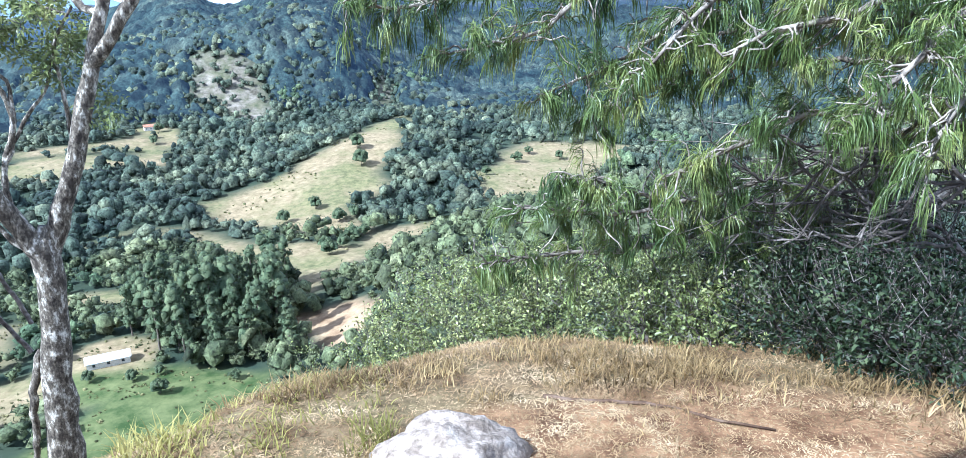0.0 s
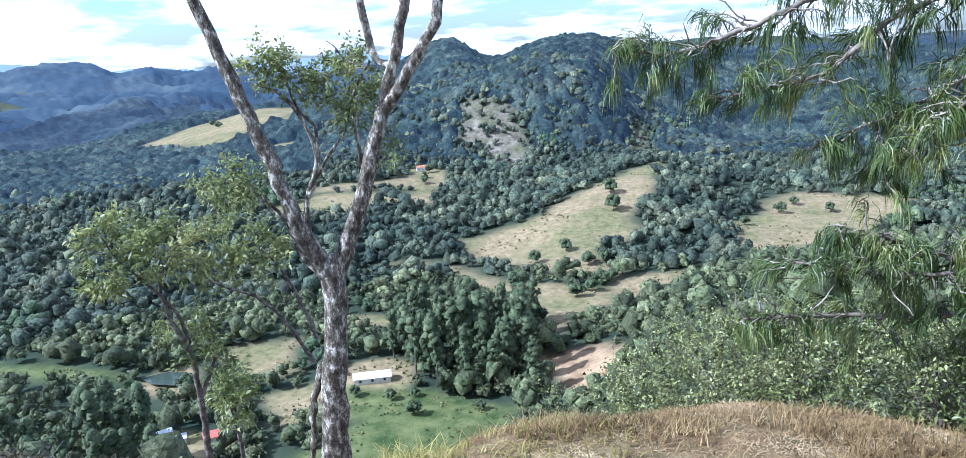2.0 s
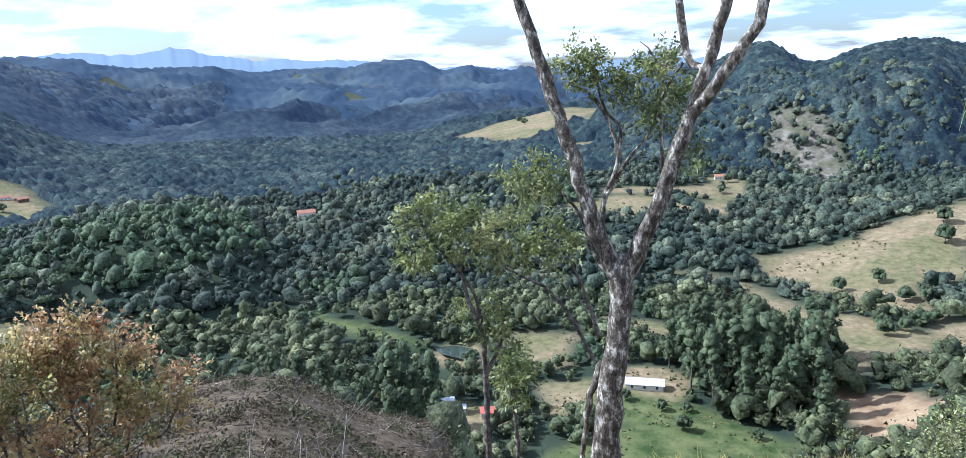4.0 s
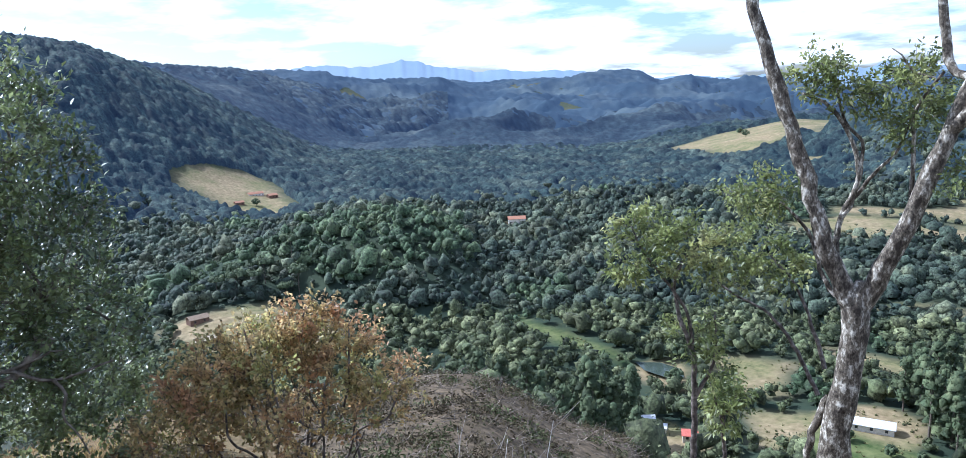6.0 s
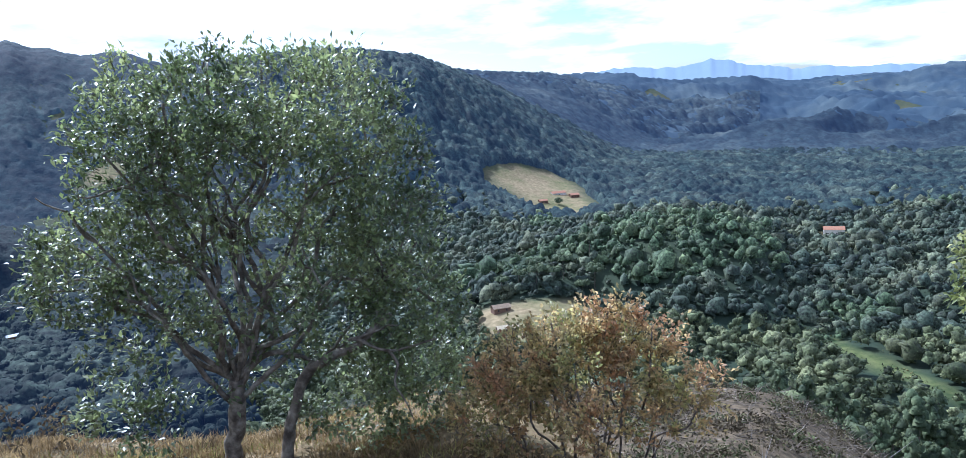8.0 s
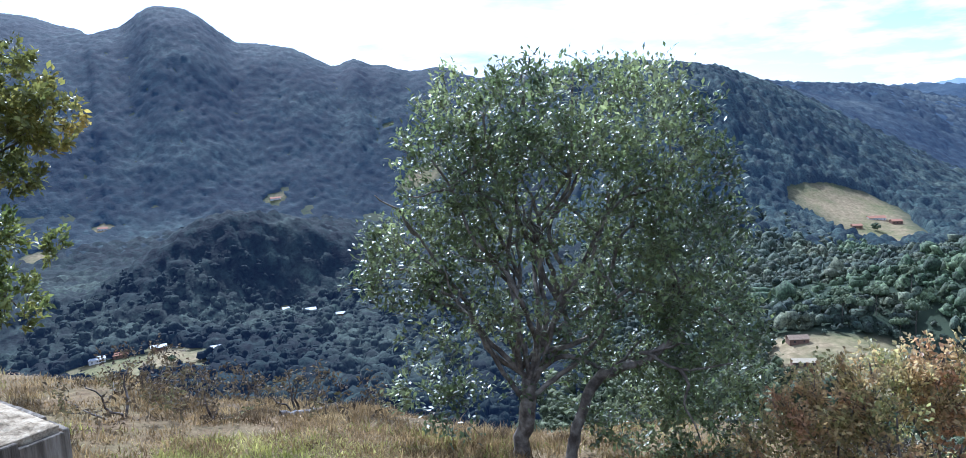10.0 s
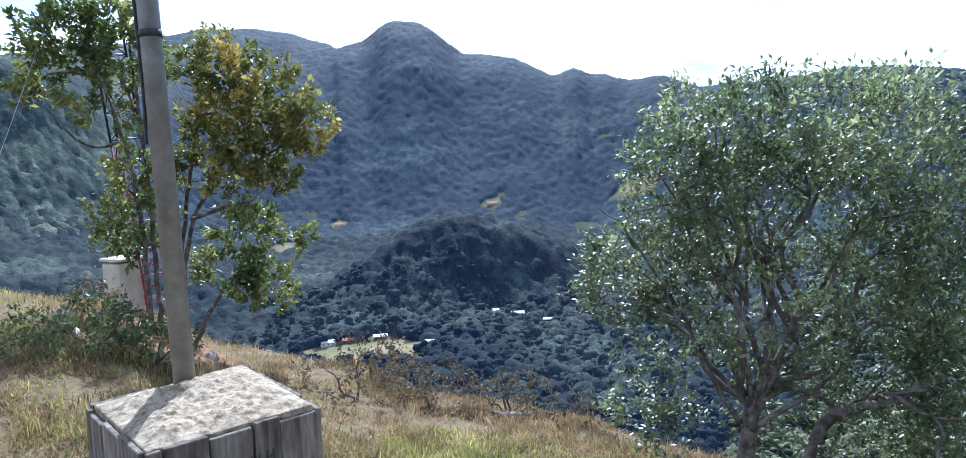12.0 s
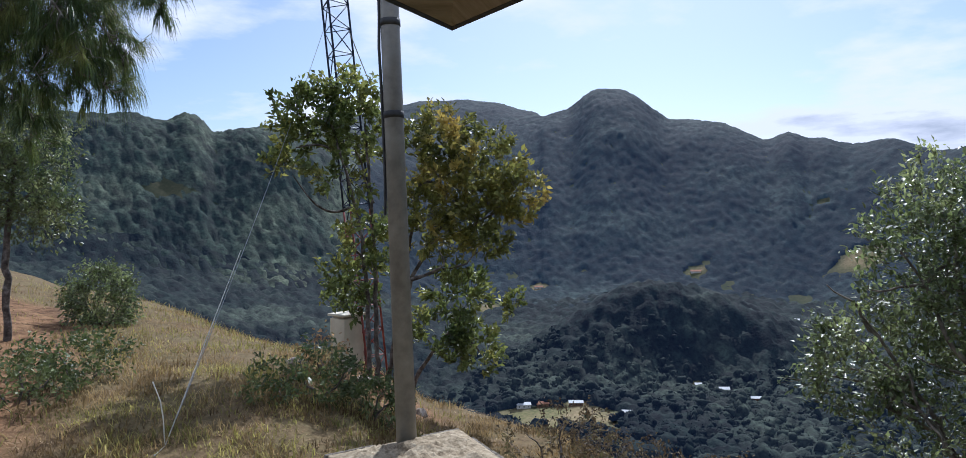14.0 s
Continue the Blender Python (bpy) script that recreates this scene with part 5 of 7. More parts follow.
def tangle():
    """Bare crooked twigs of the dead lower boughs."""
    rng = np.random.default_rng(161)
    ob = thing("dead_boughs", (3.6, 4.4, float(height(3.6, 4.4)[0])), "tangle of dead grey boughs under the pine", "dead branches")
    a = [(2.545, 3.832, 0.704), (2.651, 3.881, 0.271), (2.488, 3.869, 1.024), (2.490, 4.336, 0.272)]
    b = [(1.340, 4.296, 0.499), (1.529, 4.232, 0.169), (1.379, 4.178, 0.925), (2.010, 4.026, 0.005), (2.258, 4.007, 0.197), (1.688, 4.279, 0.609)]
    starts, ways = [], []
    for p in a:
        for q in b:
            c = crooked(p, np.array(q) + rng.normal(0, .15, 3), rng, .03, 8, .04)
            hang("dead_bough", [tube(*fine(c, np.linspace(.013, .004, 8), .06, rng, .3), 5)], twig_brown, ob)
            starts += list(c[2:])
            ways += list(unit(np.gradient(c, axis=0))[2:])
    s, at, to = sprays(starts, ways, rng, .38, 3, .6, 0, .0035, .7, 6)
    hang("twigwork", s, twig_brown, ob)


tangle()
# the second pine and a leafy tree on the rise behind the mast
pine((-1.496, -9.755, 0.431), (-1.637, -10.212, 8.417), [
    ([(-1.556, -9.949, 3.825), (-1.912, -8.764, 3.679), (-2.432, -8.416, 3.476), (-2.740, -8.199, 3.192), (-2.987, -8.102, 3.030)], .15),
    ([(-1.565, -9.978, 4.324), (-1.927, -8.789, 4.150), (-2.548, -8.413, 3.970), (-2.909, -8.172, 3.694), (-3.100, -8.079, 3.345)], .15),
    ([(-1.570, -9.995, 4.624), (-2.229, -8.748, 4.624), (-2.864, -8.337, 4.384), (-3.288, -8.057, 4.172), (-3.463, -7.968, 3.943)], .15),
    ([(-1.552, -9.938, 3.626), (-1.812, -8.770, 3.433), (-2.232, -8.458, 3.277), (-2.483, -8.263, 2.933)], .1),
    ([(-1.561, -9.967, 4.125), (-1.826, -8.794, 3.899), (-2.268, -8.370, 3.672), (-2.624, -8.156, 3.580)], .1),
    ([(-1.549, -9.927, 3.426), (-1.822, -8.852, 3.160), (-2.248, -8.541, 2.998), (-2.431, -8.470, 2.654)], .1),
    ([(-1.574, -10.006, 4.824), (-2.101, -9.087, 4.621), (-2.726, -8.801, 4.338), (-3.003, -8.590, 4.102), (-3.150, -8.513, 3.736)], .1),
    ([(-1.558, -9.955, 3.925), (-2.000, -9.167, 3.893), (-2.580, -8.917, 3.833), (-2.940, -8.788, 3.556), (-3.094, -8.720, 3.311)], .1),
    ([(-1.567, -9.984, 4.424), (-1.820, -8.291, 4.009), (-2.201, -8.093, 3.940), (-2.474, -8.003, 3.754), (-2.606, -7.940, 3.425)], .1),
], "weeping pine with dark green needles on the rise", 132, per=15, gap=.08, side=.6, length=.3)
young_tree("leafy_tree", on_ground((-2.387, -9.534, 1.239)), [(-2.420, -9.545, 1.566), (-2.457, -9.557, 1.895), (-2.529, -9.571, 2.427)], [[(-2.457, -9.557, 1.895), (-2.711, -9.500, 2.097), (-2.887, -9.463, 2.303)], [(-2.457, -9.557, 1.895), (-2.227, -9.631, 2.221)]],
           [((-2.618, -9.559, 2.631), (.45, .45, .5), 120), ((-2.491, -9.560, 2.094), (.55, .5, .4), 130), ((-2.757, -9.470, 1.827), (.3, .3, .3), 60), ((-2.070, -9.665, 2.217), (.5, .5, .7), 120)],
           "small tree with grey-green leaves beside the pine", 133, leaf_dark, .06, .04, bark_dark)
g = on_ground((-3.750, -10.640, 0.392))
shrub(g, (.42, .42, .44), 330, "rounded dark green bush beside the path", 134, leaf_dark, .055, twig=bark_dark)


# ---------------------------------------------------------------- the hilltop's built things
def box(size, bevel=.004):
    bm = bmesh.new()
    bmesh.ops.create_cube(bm, size=1.0)
    bm.transform(Matrix.Diagonal((*size, 1)))
    if bevel:
        bmesh.ops.bevel(bm, geom=list(bm.edges), offset=bevel, segments=1, affect="EDGES")
    return bm


def moved(bm, m):
    bm.transform(m)
    return bm


def rod(a, b, r, sides=8, r2=None):
    """A straight bar between two places."""
    a, b = Vector(a), Vector(b)
    bm = bmesh.new()
    bmesh.ops.create_cone(bm, cap_ends=True, segments=sides, radius1=r, radius2=r if r2 is None else r2, depth=(b - a).length)
    bm.transform(Matrix.Translation((a + b) / 2) @ (b - a).to_track_quat("Z", "Y").to_matrix().to_4x4())
    for f in bm.faces:
        f.smooth = len(f.verts) == 4
    return bm


concrete = shade("rough_concrete", [(.15, .115, .074), (.33, .265, .175), (.46, .385, .27)], scale=26, rough=.95, bump=1, fine=60, spec=.1, spread=(.34, .64), grain=(120, .25))
board = shade("weathered_board", [(.09, .076, .058), (.18, .153, .118), (.28, .245, .195)], scale=5, rough=.9, bump=.5, fine=40, each=.25, stretch=(6, 6, .8), spec=.15)
pipe = shade("galvanised_pipe", [(.17, .16, .135), (.29, .275, .235)], scale=9, rough=.5, bump=.1, metal=.1, spec=.5)
band_dark = shade("dark_band", [(.03, .03, .03), (.06, .06, .06)], scale=20, rough=.6)
white_paint = shade("off_white_paint", [(.54, .47, .34), (.70, .63, .48)], scale=4, rough=.6, bump=.05)
# dark blue puts shade into the colour of the mast's upper part
steel_shade_blue = shade("shaded_blue_steel", [(.02, .028, .06), (.045, .06, .11)], scale=12, rough=.5, metal=.3)
steel_red = shade("faded_red_steel", [(.20, .04, .03), (.33, .10, .08)], scale=12, rough=.6)
rope_white = shade("white_rope", [(.62, .60, .54), (.80, .78, .72)], scale=30, rough=.9, thin=.4)
wire_grey = shade("wire", [(.25, .25, .25), (.38, .38, .38)], scale=20, rough=.4, metal=.6)
straw = shade("straw", [(.22, .15, .07), (.42, .31, .16), (.55, .44, .26)], scale=6, rough=.9, island=.3)
soffit = shade("soffit_board", [(.24, .20, .155), (.36, .31, .25)], scale=3, rough=.8, bump=.2, fine=30, stretch=(1, 8, 1))
stone_m = shade("pale_stone", [(.15, .115, .085), (.30, .24, .185), (.44, .37, .30)], scale=13, rough=.95, bump=1, fine=48, spread=(.38, .62), grain=(60, .3))

# plinth: cast concrete still wearing its boards
TOP_Z = 0.775
CORNERS = [Vector((-2.543, -2.800)), Vector((-2.263, -2.150)), Vector((-1.685, -2.339)), Vector((-1.909, -2.934))]


def plinth():
    mid = sum(CORNERS, Vector((0, 0))) / 4
    foot = float(height(mid.x, mid.y)[0]) - .12
    ob = thing("concrete_plinth", (mid.x, mid.y, foot), "square concrete plinth in weathered form boards with a rough top", "plinth")
    h = TOP_Z - foot
    # core with a lumpy top
    bm = bmesh.new()
    n = 72
    rng = np.random.default_rng(201)
    grid = [[None] * (n + 1) for _ in range(n + 1)]
    for i in range(n + 1):
        for j in range(n + 1):
            u, v = i / n, j / n
            p = CORNERS[0].lerp(CORNERS[1], u).lerp(CORNERS[3].lerp(CORNERS[2], u), v)
            inner = min(1, 6 * min(u, 1 - u, v, 1 - v))
            z = h + inner * (.012 + .016 * float(wave(p.x, p.y, .12, 9)[()]) + .014 * float(np.abs(wave(p.x, p.y, .03, 19))[()]) + .003 * rng.uniform(-1, 1)) - (1 - inner) * .012
            grid[i][j] = bm.verts.new((p.x - mid.x, p.y - mid.y, z))
    for i in range(n):
        for j in range(n):
            bm.faces.new((grid[i][j], grid[i][j + 1], grid[i + 1][j + 1], grid[i + 1][j])).smooth = True
    rim = [grid[i][0] for i in range(n)] + [grid[n][j] for j in range(n)] + [grid[i][n] for i in range(n, 0, -1)] + [grid[0][j] for j in range(n, 0, -1)]
    low = [bm.verts.new((v.co.x, v.co.y, 0)) for v in rim]
    for k in range(len(rim)):
        m = (k + 1) % len(rim)
        bm.faces.new((rim[k], rim[m], low[m], low[k]))
    bmesh.ops.recalc_face_normals(bm, faces=bm.faces)
    part("core", bm, concrete, ob, "pale rough cast concrete")
    for s in range(4):
        a, b = CORNERS[s], CORNERS[(s + 1) % 4]
        d = (b - a).normalized()
        out = Vector((d.y, -d.x))
        if out.dot((a + b) / 2 - mid) < 0:
            out = -out
        L, at = (b - a).length + .02, -.01
        widths = []
        while sum(widths) < L - .02:
            widths.append(min(rng.uniform(.10, .24), L - sum(widths)))
        for w in widths:
            top = h - rng.uniform(.006, .035)
            c = a + d * (at + w / 2) + out * (.013 + rng.uniform(0, .005))
            turn = Matrix.Rotation(math.atan2(d.y, d.x), 4, "Z")
            part("board", moved(box((w - .006, .022, top), .003), Matrix.Translation((c.x - mid.x, c.y - mid.y, top / 2)) @ turn @ Matrix.Rotation(rng.uniform(-.008, .008), 4, "Y")), board, ob)
            at += w
    # chalk strokes and dark scratches on the boards of one side
    a, b = CORNERS[1], CORNERS[2]
    d = (b - a).normalized()
    out = Vector((-d.y, d.x)) if Vector((-d.y, d.x)).dot((a + b) / 2 - mid) > 0 else Vector((d.y, -d.x))
    facing = Matrix.Rotation(math.atan2(d.y, d.x), 4, "Z")
    for name, mat, strokes in (("chalk_mark", rope_white, ((.80, .687, .006, .06, 12), (.86, .682, .006, .06, 12), (.83, .685, .035, .006, 12))),
                               ("scratch_mark", band_dark, ((.30, .632, .005, .05, 4), (.34, .632, .005, .05, -4), (.32, .632, .022, .004, 0), (.39, .632, .004, .045, 3), (.44, .627, .004, .05, 0), (.38, .597, .11, .004, 6)))):
        for u, z, w, t, lean in strokes:
            c = a + (b - a) * u + out * .0305
            part(name, moved(box((w, .004, t), 0), Matrix.Translation((c.x - mid.x, c.y - mid.y, z - foot)) @ facing @ Matrix.Rotation(radians(lean), 4, "Y")), mat, ob)
    # mortar lump beside the pipe
    bm = bmesh.new()
    bmesh.ops.create_icosphere(bm, subdivisions=2, radius=.045)
    for v in bm.verts:
        v.co *= rng.uniform(.8, 1.2)
        v.co.z *= .6
    part("mortar_lump", moved(bm, Matrix.Translation((-2.14 - mid.x, -2.69 - mid.y, h + .02))), concrete, ob)


plinth()


def post():
    a, b = Vector((-2.230, -2.805, 0.765)), Vector((-2.263, -2.916, 2.696))
    way = (b - a).normalized()
    top = a + way * 3.3
    ob = thing("grey_pole", a - way * .03, "grey metal pole with dark bands, set in the concrete plinth", "pole")

    def here(p):
        return Vector(p) - ob.location

    part("shaft", rod(here(a - way * .03), here(top), .0445, 20, .041), pipe, ob)
    for k in (1.42, 1.83, 2.25):
        part("band", rod(here(a + way * k), here(a + way * (k + (.03 if k > .5 else .012))), .0458 if k > .5 else .051, 20), band_dark if k > .5 else pipe, ob)
    part("peg", rod(here(a + way * 2.07), here(a + way * 2.07 + Vector((-.09, .03, 0)) * -1), .006), band_dark, ob)
    rng = np.random.default_rng(202)
    pts = [a + way * z + Vector((.036, -.03, 0)) + Vector(rng.normal(0, .004, 3)) for z in np.linspace(1.0, 3.2, 16)]
    v, f = tube(np.array([here(p) for p in pts]), .007, 5)
    part("cable", mesh_np("cable", v, f, band_dark, True), band_dark, ob, "black cable tied along the pole")


post()


def shelter_roof():
    """A square roof over the viewpoint: board underside, dark eaves, straw on top."""
    c = Vector((-2.457, -2.720, 2.575))
    e1 = (Vector((-2.155, -2.623, 2.618)) - c)
    e1.z = 0
    e2 = (Vector((-2.356, -2.317, 2.596)) - c)
    e2.z = 0
    e1, e2 = e1.normalized(), e2.normalized()
    side = 3.5
    pts = [c, c + e1 * side, c + e1 * side + e2 * side, c + e2 * side]
    mid = sum(pts, Vector()) / 4
    ob = thing("shelter_roof", mid, "board-lined shelter roof with a ragged straw covering", "roof")
    apex = mid + Vector((0, 0, .85))
    for k in range(4):
        p, q = pts[k] - mid, pts[(k + 1) % 4] - mid
        bm = bmesh.new()
        up = Vector((0, 0, .03))
        vs = [bm.verts.new(w) for w in (p, q, apex - mid, p + up, q + up, apex - mid + up)]
        for f in ((0, 1, 2), (5, 4, 3), (0, 3, 4, 1), (1, 4, 5, 2), (2, 5, 3, 0)):
            bm.faces.new([vs[i] for i in f])
        bmesh.ops.recalc_face_normals(bm, faces=bm.faces)
        part("panel", bm, soffit, ob, "tan boarded underside")
        part("eave", rod(p + Vector((0, 0, .015)), q + Vector((0, 0, .015)), .018, 6), band_dark, ob)
    rng = np.random.default_rng(203)
    n = 9000
    k = rng.integers(0, 4, n)
    u, v = rng.uniform(0, 1, n), .05 + .95 * rng.uniform(0, 1, n)
    P = np.array([tuple(p - mid) for p in pts])
    A = np.array(tuple(apex - mid))
    at = (P[k] * (1 - u)[:, None] + P[(k + 1) % 4] * u[:, None]) * (1 - v)[:, None] + A * v[:, None] + [0, 0, .05]
    way = unit(P[k] * (1 - u)[:, None] + P[(k + 1) % 4] * u[:, None] - A) + rng.normal(0, .16, (n, 3))
    vv, ff = blades(at, way, rng.uniform(.1, .26, n), .01, rng, .1, .0)
    tagged(part("straw", mesh_np("straw", vv, ff, straw), straw, ob, "ragged dry straw"), kind="stuff")


shelter_roof()


def mast():
    a, b = Vector((-5.775, -7.569, -0.447)), Vector((-5.596, -8.040, 4.379))
    way = (b - a).normalized()
    a = a + way * ((float(height(a.x, a.y)[0]) - a.z) / way.z - .05)
    ob = thing("lattice_mast", a, "slim guyed lattice mast, red at the foot, coloured dark blue above for shade", "mast")
    q = way.to_track_quat("Z", "Y").to_matrix().to_4x4()
    R, H, split_at = .19, 11.0, 2.1
    legs = [q @ Vector((R * math.cos(t), R * math.sin(t), 0)) for t in (.3, .3 + 2.094, .3 + 4.189)]
    for p in legs:
        part("leg", rod(p, p + way * split_at, .014, 6), steel_red, ob)
        part("leg", rod(p + way * split_at, p + way * H, .014, 6), steel_shade_blue, ob)
    step = .31
    for k in range(int(H / step)):
        z0, z1 = k * step, (k + 1) * step
        mat = steel_red if z1 < split_at else steel_shade_blue
        for s in range(3):
            p, r = legs[s], legs[(s + 1) % 3]
            if k % 2:
                p, r = r, p
            part("brace", rod(p + way * z0, r + way * z1, .007, 5), mat, ob)
            part("rung", rod(p + way * z1, r + way * z1, .006, 5), mat, ob)
    eye = [a + way * 4.75 + legs[0], a + way * 4.75 + legs[1]]
    return ob, a, way, eye


mast_ob, mast_foot, mast_way, _ = mast()


def guy(start, end, label, mat, r=.006):
    s, e = Vector(start), Vector(end)
    ob = thing("guy_wire", e, label, "cable")
    t = np.linspace(0, 1, 14)[:, None]
    p = np.array(s - e) * (1 - t)
    p[:, 2] -= .10 * (4 * t * (1 - t))[:, 0]
    v, f = tube(p, r, 5)
    part("strand", mesh_np("strand", v, f, mat, True), mat, ob)
    return ob


anchor = (-2.264, -5.340, 0.229)
anchor = (anchor[0], anchor[1], float(height(anchor[0], anchor[1])[0]))
g1 = guy((-5.654, -8.286, 4.165), anchor, "pale guy wire of the mast with white rope at its foot", wire_grey, .0032)
part("rope_end", rod((0, 0, 0), Vector((-3.360, -6.292, 1.472)) - Vector(anchor), .0042, 6, .0034), rope_white, g1, "white rope at the foot")
loop_pts = [np.array(q) - np.array(anchor) for q in ((-2.240, -5.458, 0.648), (-2.256, -5.365, 0.492), (-2.259, -5.342, 0.329), (-2.264, -5.340, 0.229), (-2.123, -5.182, 0.230))]
lv, lf = tube(*fine(loop_pts, .0045, .05, np.random.default_rng(5), .2), 6)
part("rope_tail", mesh_np("rope_tail", lv, lf, rope_white, True), rope_white, g1, "loose white rope tail")
guy((-5.677, -7.831, 4.018), (-8.506, -9.627, 1.914), "thin guy wire of the mast running downhill", wire_grey)


def cabinet():
    c = Vector((-5.487, -7.710, 0.289))
    foot = float(height(c.x, c.y)[0])
    ob = thing("meter_cabinet", (c.x, c.y, foot), "off-white metal cabinet with a lid, on a low concrete base", "cabinet")
    turn = Matrix.Rotation(radians(145 + 38), 4, "Z")
    z0 = c.z - .31 - foot
    part("base", moved(box((.28, .25, z0 + .06), .01), turn @ Matrix.Translation((0, 0, z0 / 2 - .03))), concrete, ob)
    part("body", moved(box((.30, .27, .54), .008), turn @ Matrix.Translation((0, 0, z0 + .29))), white_paint, ob)
    part("lid", moved(box((.34, .31, .03), .006), turn @ Matrix.Translation((0, 0, z0 + .60))), white_paint, ob)
    door = part("door", moved(box((.24, .012, .45), .004), turn @ Matrix.Translation((0, .139, z0 + .28))), white_paint, ob, "paler door panel")
    part("latch", moved(box((.02, .014, .06), .003), turn @ Matrix.Translation((.095, .150, z0 + .30))), band_dark, door)
    for z in (.14, .42):
        part("hinge", moved(box((.016, .014, .05), .003), turn @ Matrix.Translation((-.118, .148, z0 + z))), band_dark, door)


cabinet()


# ---------------------------------------------------------------- broad-leaved tree round the mast
def broadleaf():
    rng = np.random.default_rng(211)
    foot = np.array((-5.298, -6.807, -0.279))
    foot[2] = height(foot[0], foot[1])[0] - .05
    tree = thing("broadleaf_tree", Vector(foot), "slender many-stemmed tree with broad green and golden leaves", "tree")
    stems = [
        [(-5.182, -6.898, -0.285), (-5.183, -6.897, 0.610), (-5.150, -6.922, 1.286), (-5.078, -6.976, 1.892), (-4.964, -7.060, 2.428), (-4.863, -7.131, 2.859)],
        [(-5.335, -6.930, -0.341), (-5.322, -6.941, 0.727), (-5.310, -6.950, 1.413), (-5.287, -6.968, 2.097), (-5.253, -6.995, 2.777)],
        [(-5.545, -6.915, -0.309), (-5.607, -6.864, 0.425), (-5.710, -6.777, 1.016), (-5.881, -6.624, 1.432), (-6.088, -6.428, 1.847), (-6.337, -6.175, 2.157)],
        [(-5.555, -7.062, -0.405), (-5.677, -6.962, 0.690), (-5.771, -6.882, 1.396), (-5.875, -6.791, 2.101), (-6.088, -6.595, 2.593)],
        [(-5.780, -7.032, -0.335), (-5.974, -6.864, 0.018), (-6.179, -6.675, 0.372), (-6.347, -6.510, 0.658)],
    ]
    for p in stems:
        p = [np.array(q) for q in p]
        p[0] = np.array([p[0][0], p[0][1], height(p[0][0], p[0][1])[0] - .05])
        hang("stem", [tube(*fine(p, np.linspace(.03, .012, len(p)), .1, rng, .3), 7)], bark_dark, tree)
    arms = [[(-5.072, -6.957, 1.858), (-4.976, -7.234, 1.795), (-4.734, -7.284, 1.931), (-4.644, -7.495, 2.205)], [(-5.077, -7.218, 2.443), (-4.703, -7.103, 2.516), (-4.501, -7.201, 2.479)], [(-5.349, -7.161, 1.268), (-5.041, -6.995, 1.424), (-4.981, -7.021, 1.526)], [(-5.428, -7.210, 0.696), (-5.184, -7.033, 0.939), (-5.224, -7.254, 1.027)], [(-5.605, -6.698, 1.028), (-5.903, -6.552, 1.118), (-5.964, -6.119, 1.234), (-6.348, -6.103, 1.493)], [(-5.940, -6.689, 1.428), (-6.113, -6.260, 1.602), (-6.489, -6.036, 1.840), (-6.599, -5.851, 1.976)], [(-5.560, -6.436, 2.083), (-6.010, -6.541, 2.165), (-6.196, -6.229, 2.399)], [(-5.563, -6.607, 1.036), (-5.725, -6.260, 1.209), (-5.888, -6.734, 1.535)], [(-5.923, -6.407, 0.431), (-6.225, -6.299, 0.263), (-6.337, -6.311, 0.140)], [(-5.392, -7.042, 1.894), (-5.379, -7.196, 2.247), (-5.101, -7.043, 2.568)]]
    for p in arms:
        hang("branch", [tube(*fine(p, np.linspace(.018, .006, len(p)), .08, rng, .3), 5)], bark_dark, tree)
    lobes = [((-5.168, -7.234, 3.081), (0.37, 0.37, 0.22), 40), ((-4.772, -7.314, 2.783), (0.36, 0.36, 0.29), 46), ((-4.681, -7.636, 2.397), (0.22, 0.22, 0.16), 18), ((-5.347, -7.144, 2.625), (0.42, 0.42, 0.34), 60), ((-4.906, -7.032, 2.158), (0.32, 0.32, 0.16), 14), ((-5.130, -6.889, 1.569), (0.28, 0.28, 0.16), 20), ((-5.103, -6.954, 1.099), (0.36, 0.36, 0.22), 34), ((-5.208, -7.296, 0.796), (0.30, 0.30, 0.14), 20), ((-5.872, -6.437, 2.582), (0.37, 0.37, 0.27), 52), ((-6.272, -6.159, 2.308), (0.43, 0.43, 0.31), 66), ((-6.424, -5.774, 1.924), (0.27, 0.27, 0.23), 34), ((-5.903, -6.451, 2.021), (0.43, 0.43, 0.38), 70), ((-6.257, -6.016, 1.614), (0.32, 0.32, 0.27), 44), ((-5.719, -6.525, 1.556), (0.30, 0.30, 0.26), 36), ((-6.153, -6.255, 1.379), (0.28, 0.28, 0.14), 20), ((-6.034, -6.373, 0.853), (0.35, 0.35, 0.26), 36), ((-6.029, -6.578, 0.401), (0.37, 0.37, 0.29), 40), ((-6.207, -6.263, 0.185), (0.26, 0.26, 0.26), 30), ((-6.599, -6.002, 0.707), (0.07, 0.07, 0.10), 6)]
    twigs, leaves, gold = [], [], []
    split_at = (-5.499, -6.642, 2.089)
    for c, r, n in lobes:
        p, d = clump_points(rng, c, r, n, .25)
        b, at, to = sprays(p, d + [0, 0, .6], rng, .16, 1, .5, .4, .005, .3, 3)
        twigs += b
        (gold if math.atan2(-c[0], c[1]) % 6.283 < math.atan2(-split_at[0], split_at[1]) % 6.283 and c[2] > 1.1 else leaves).append(foliage(at, to, 8, .085, rng, .5, .03, .9, .18, .1, .4))
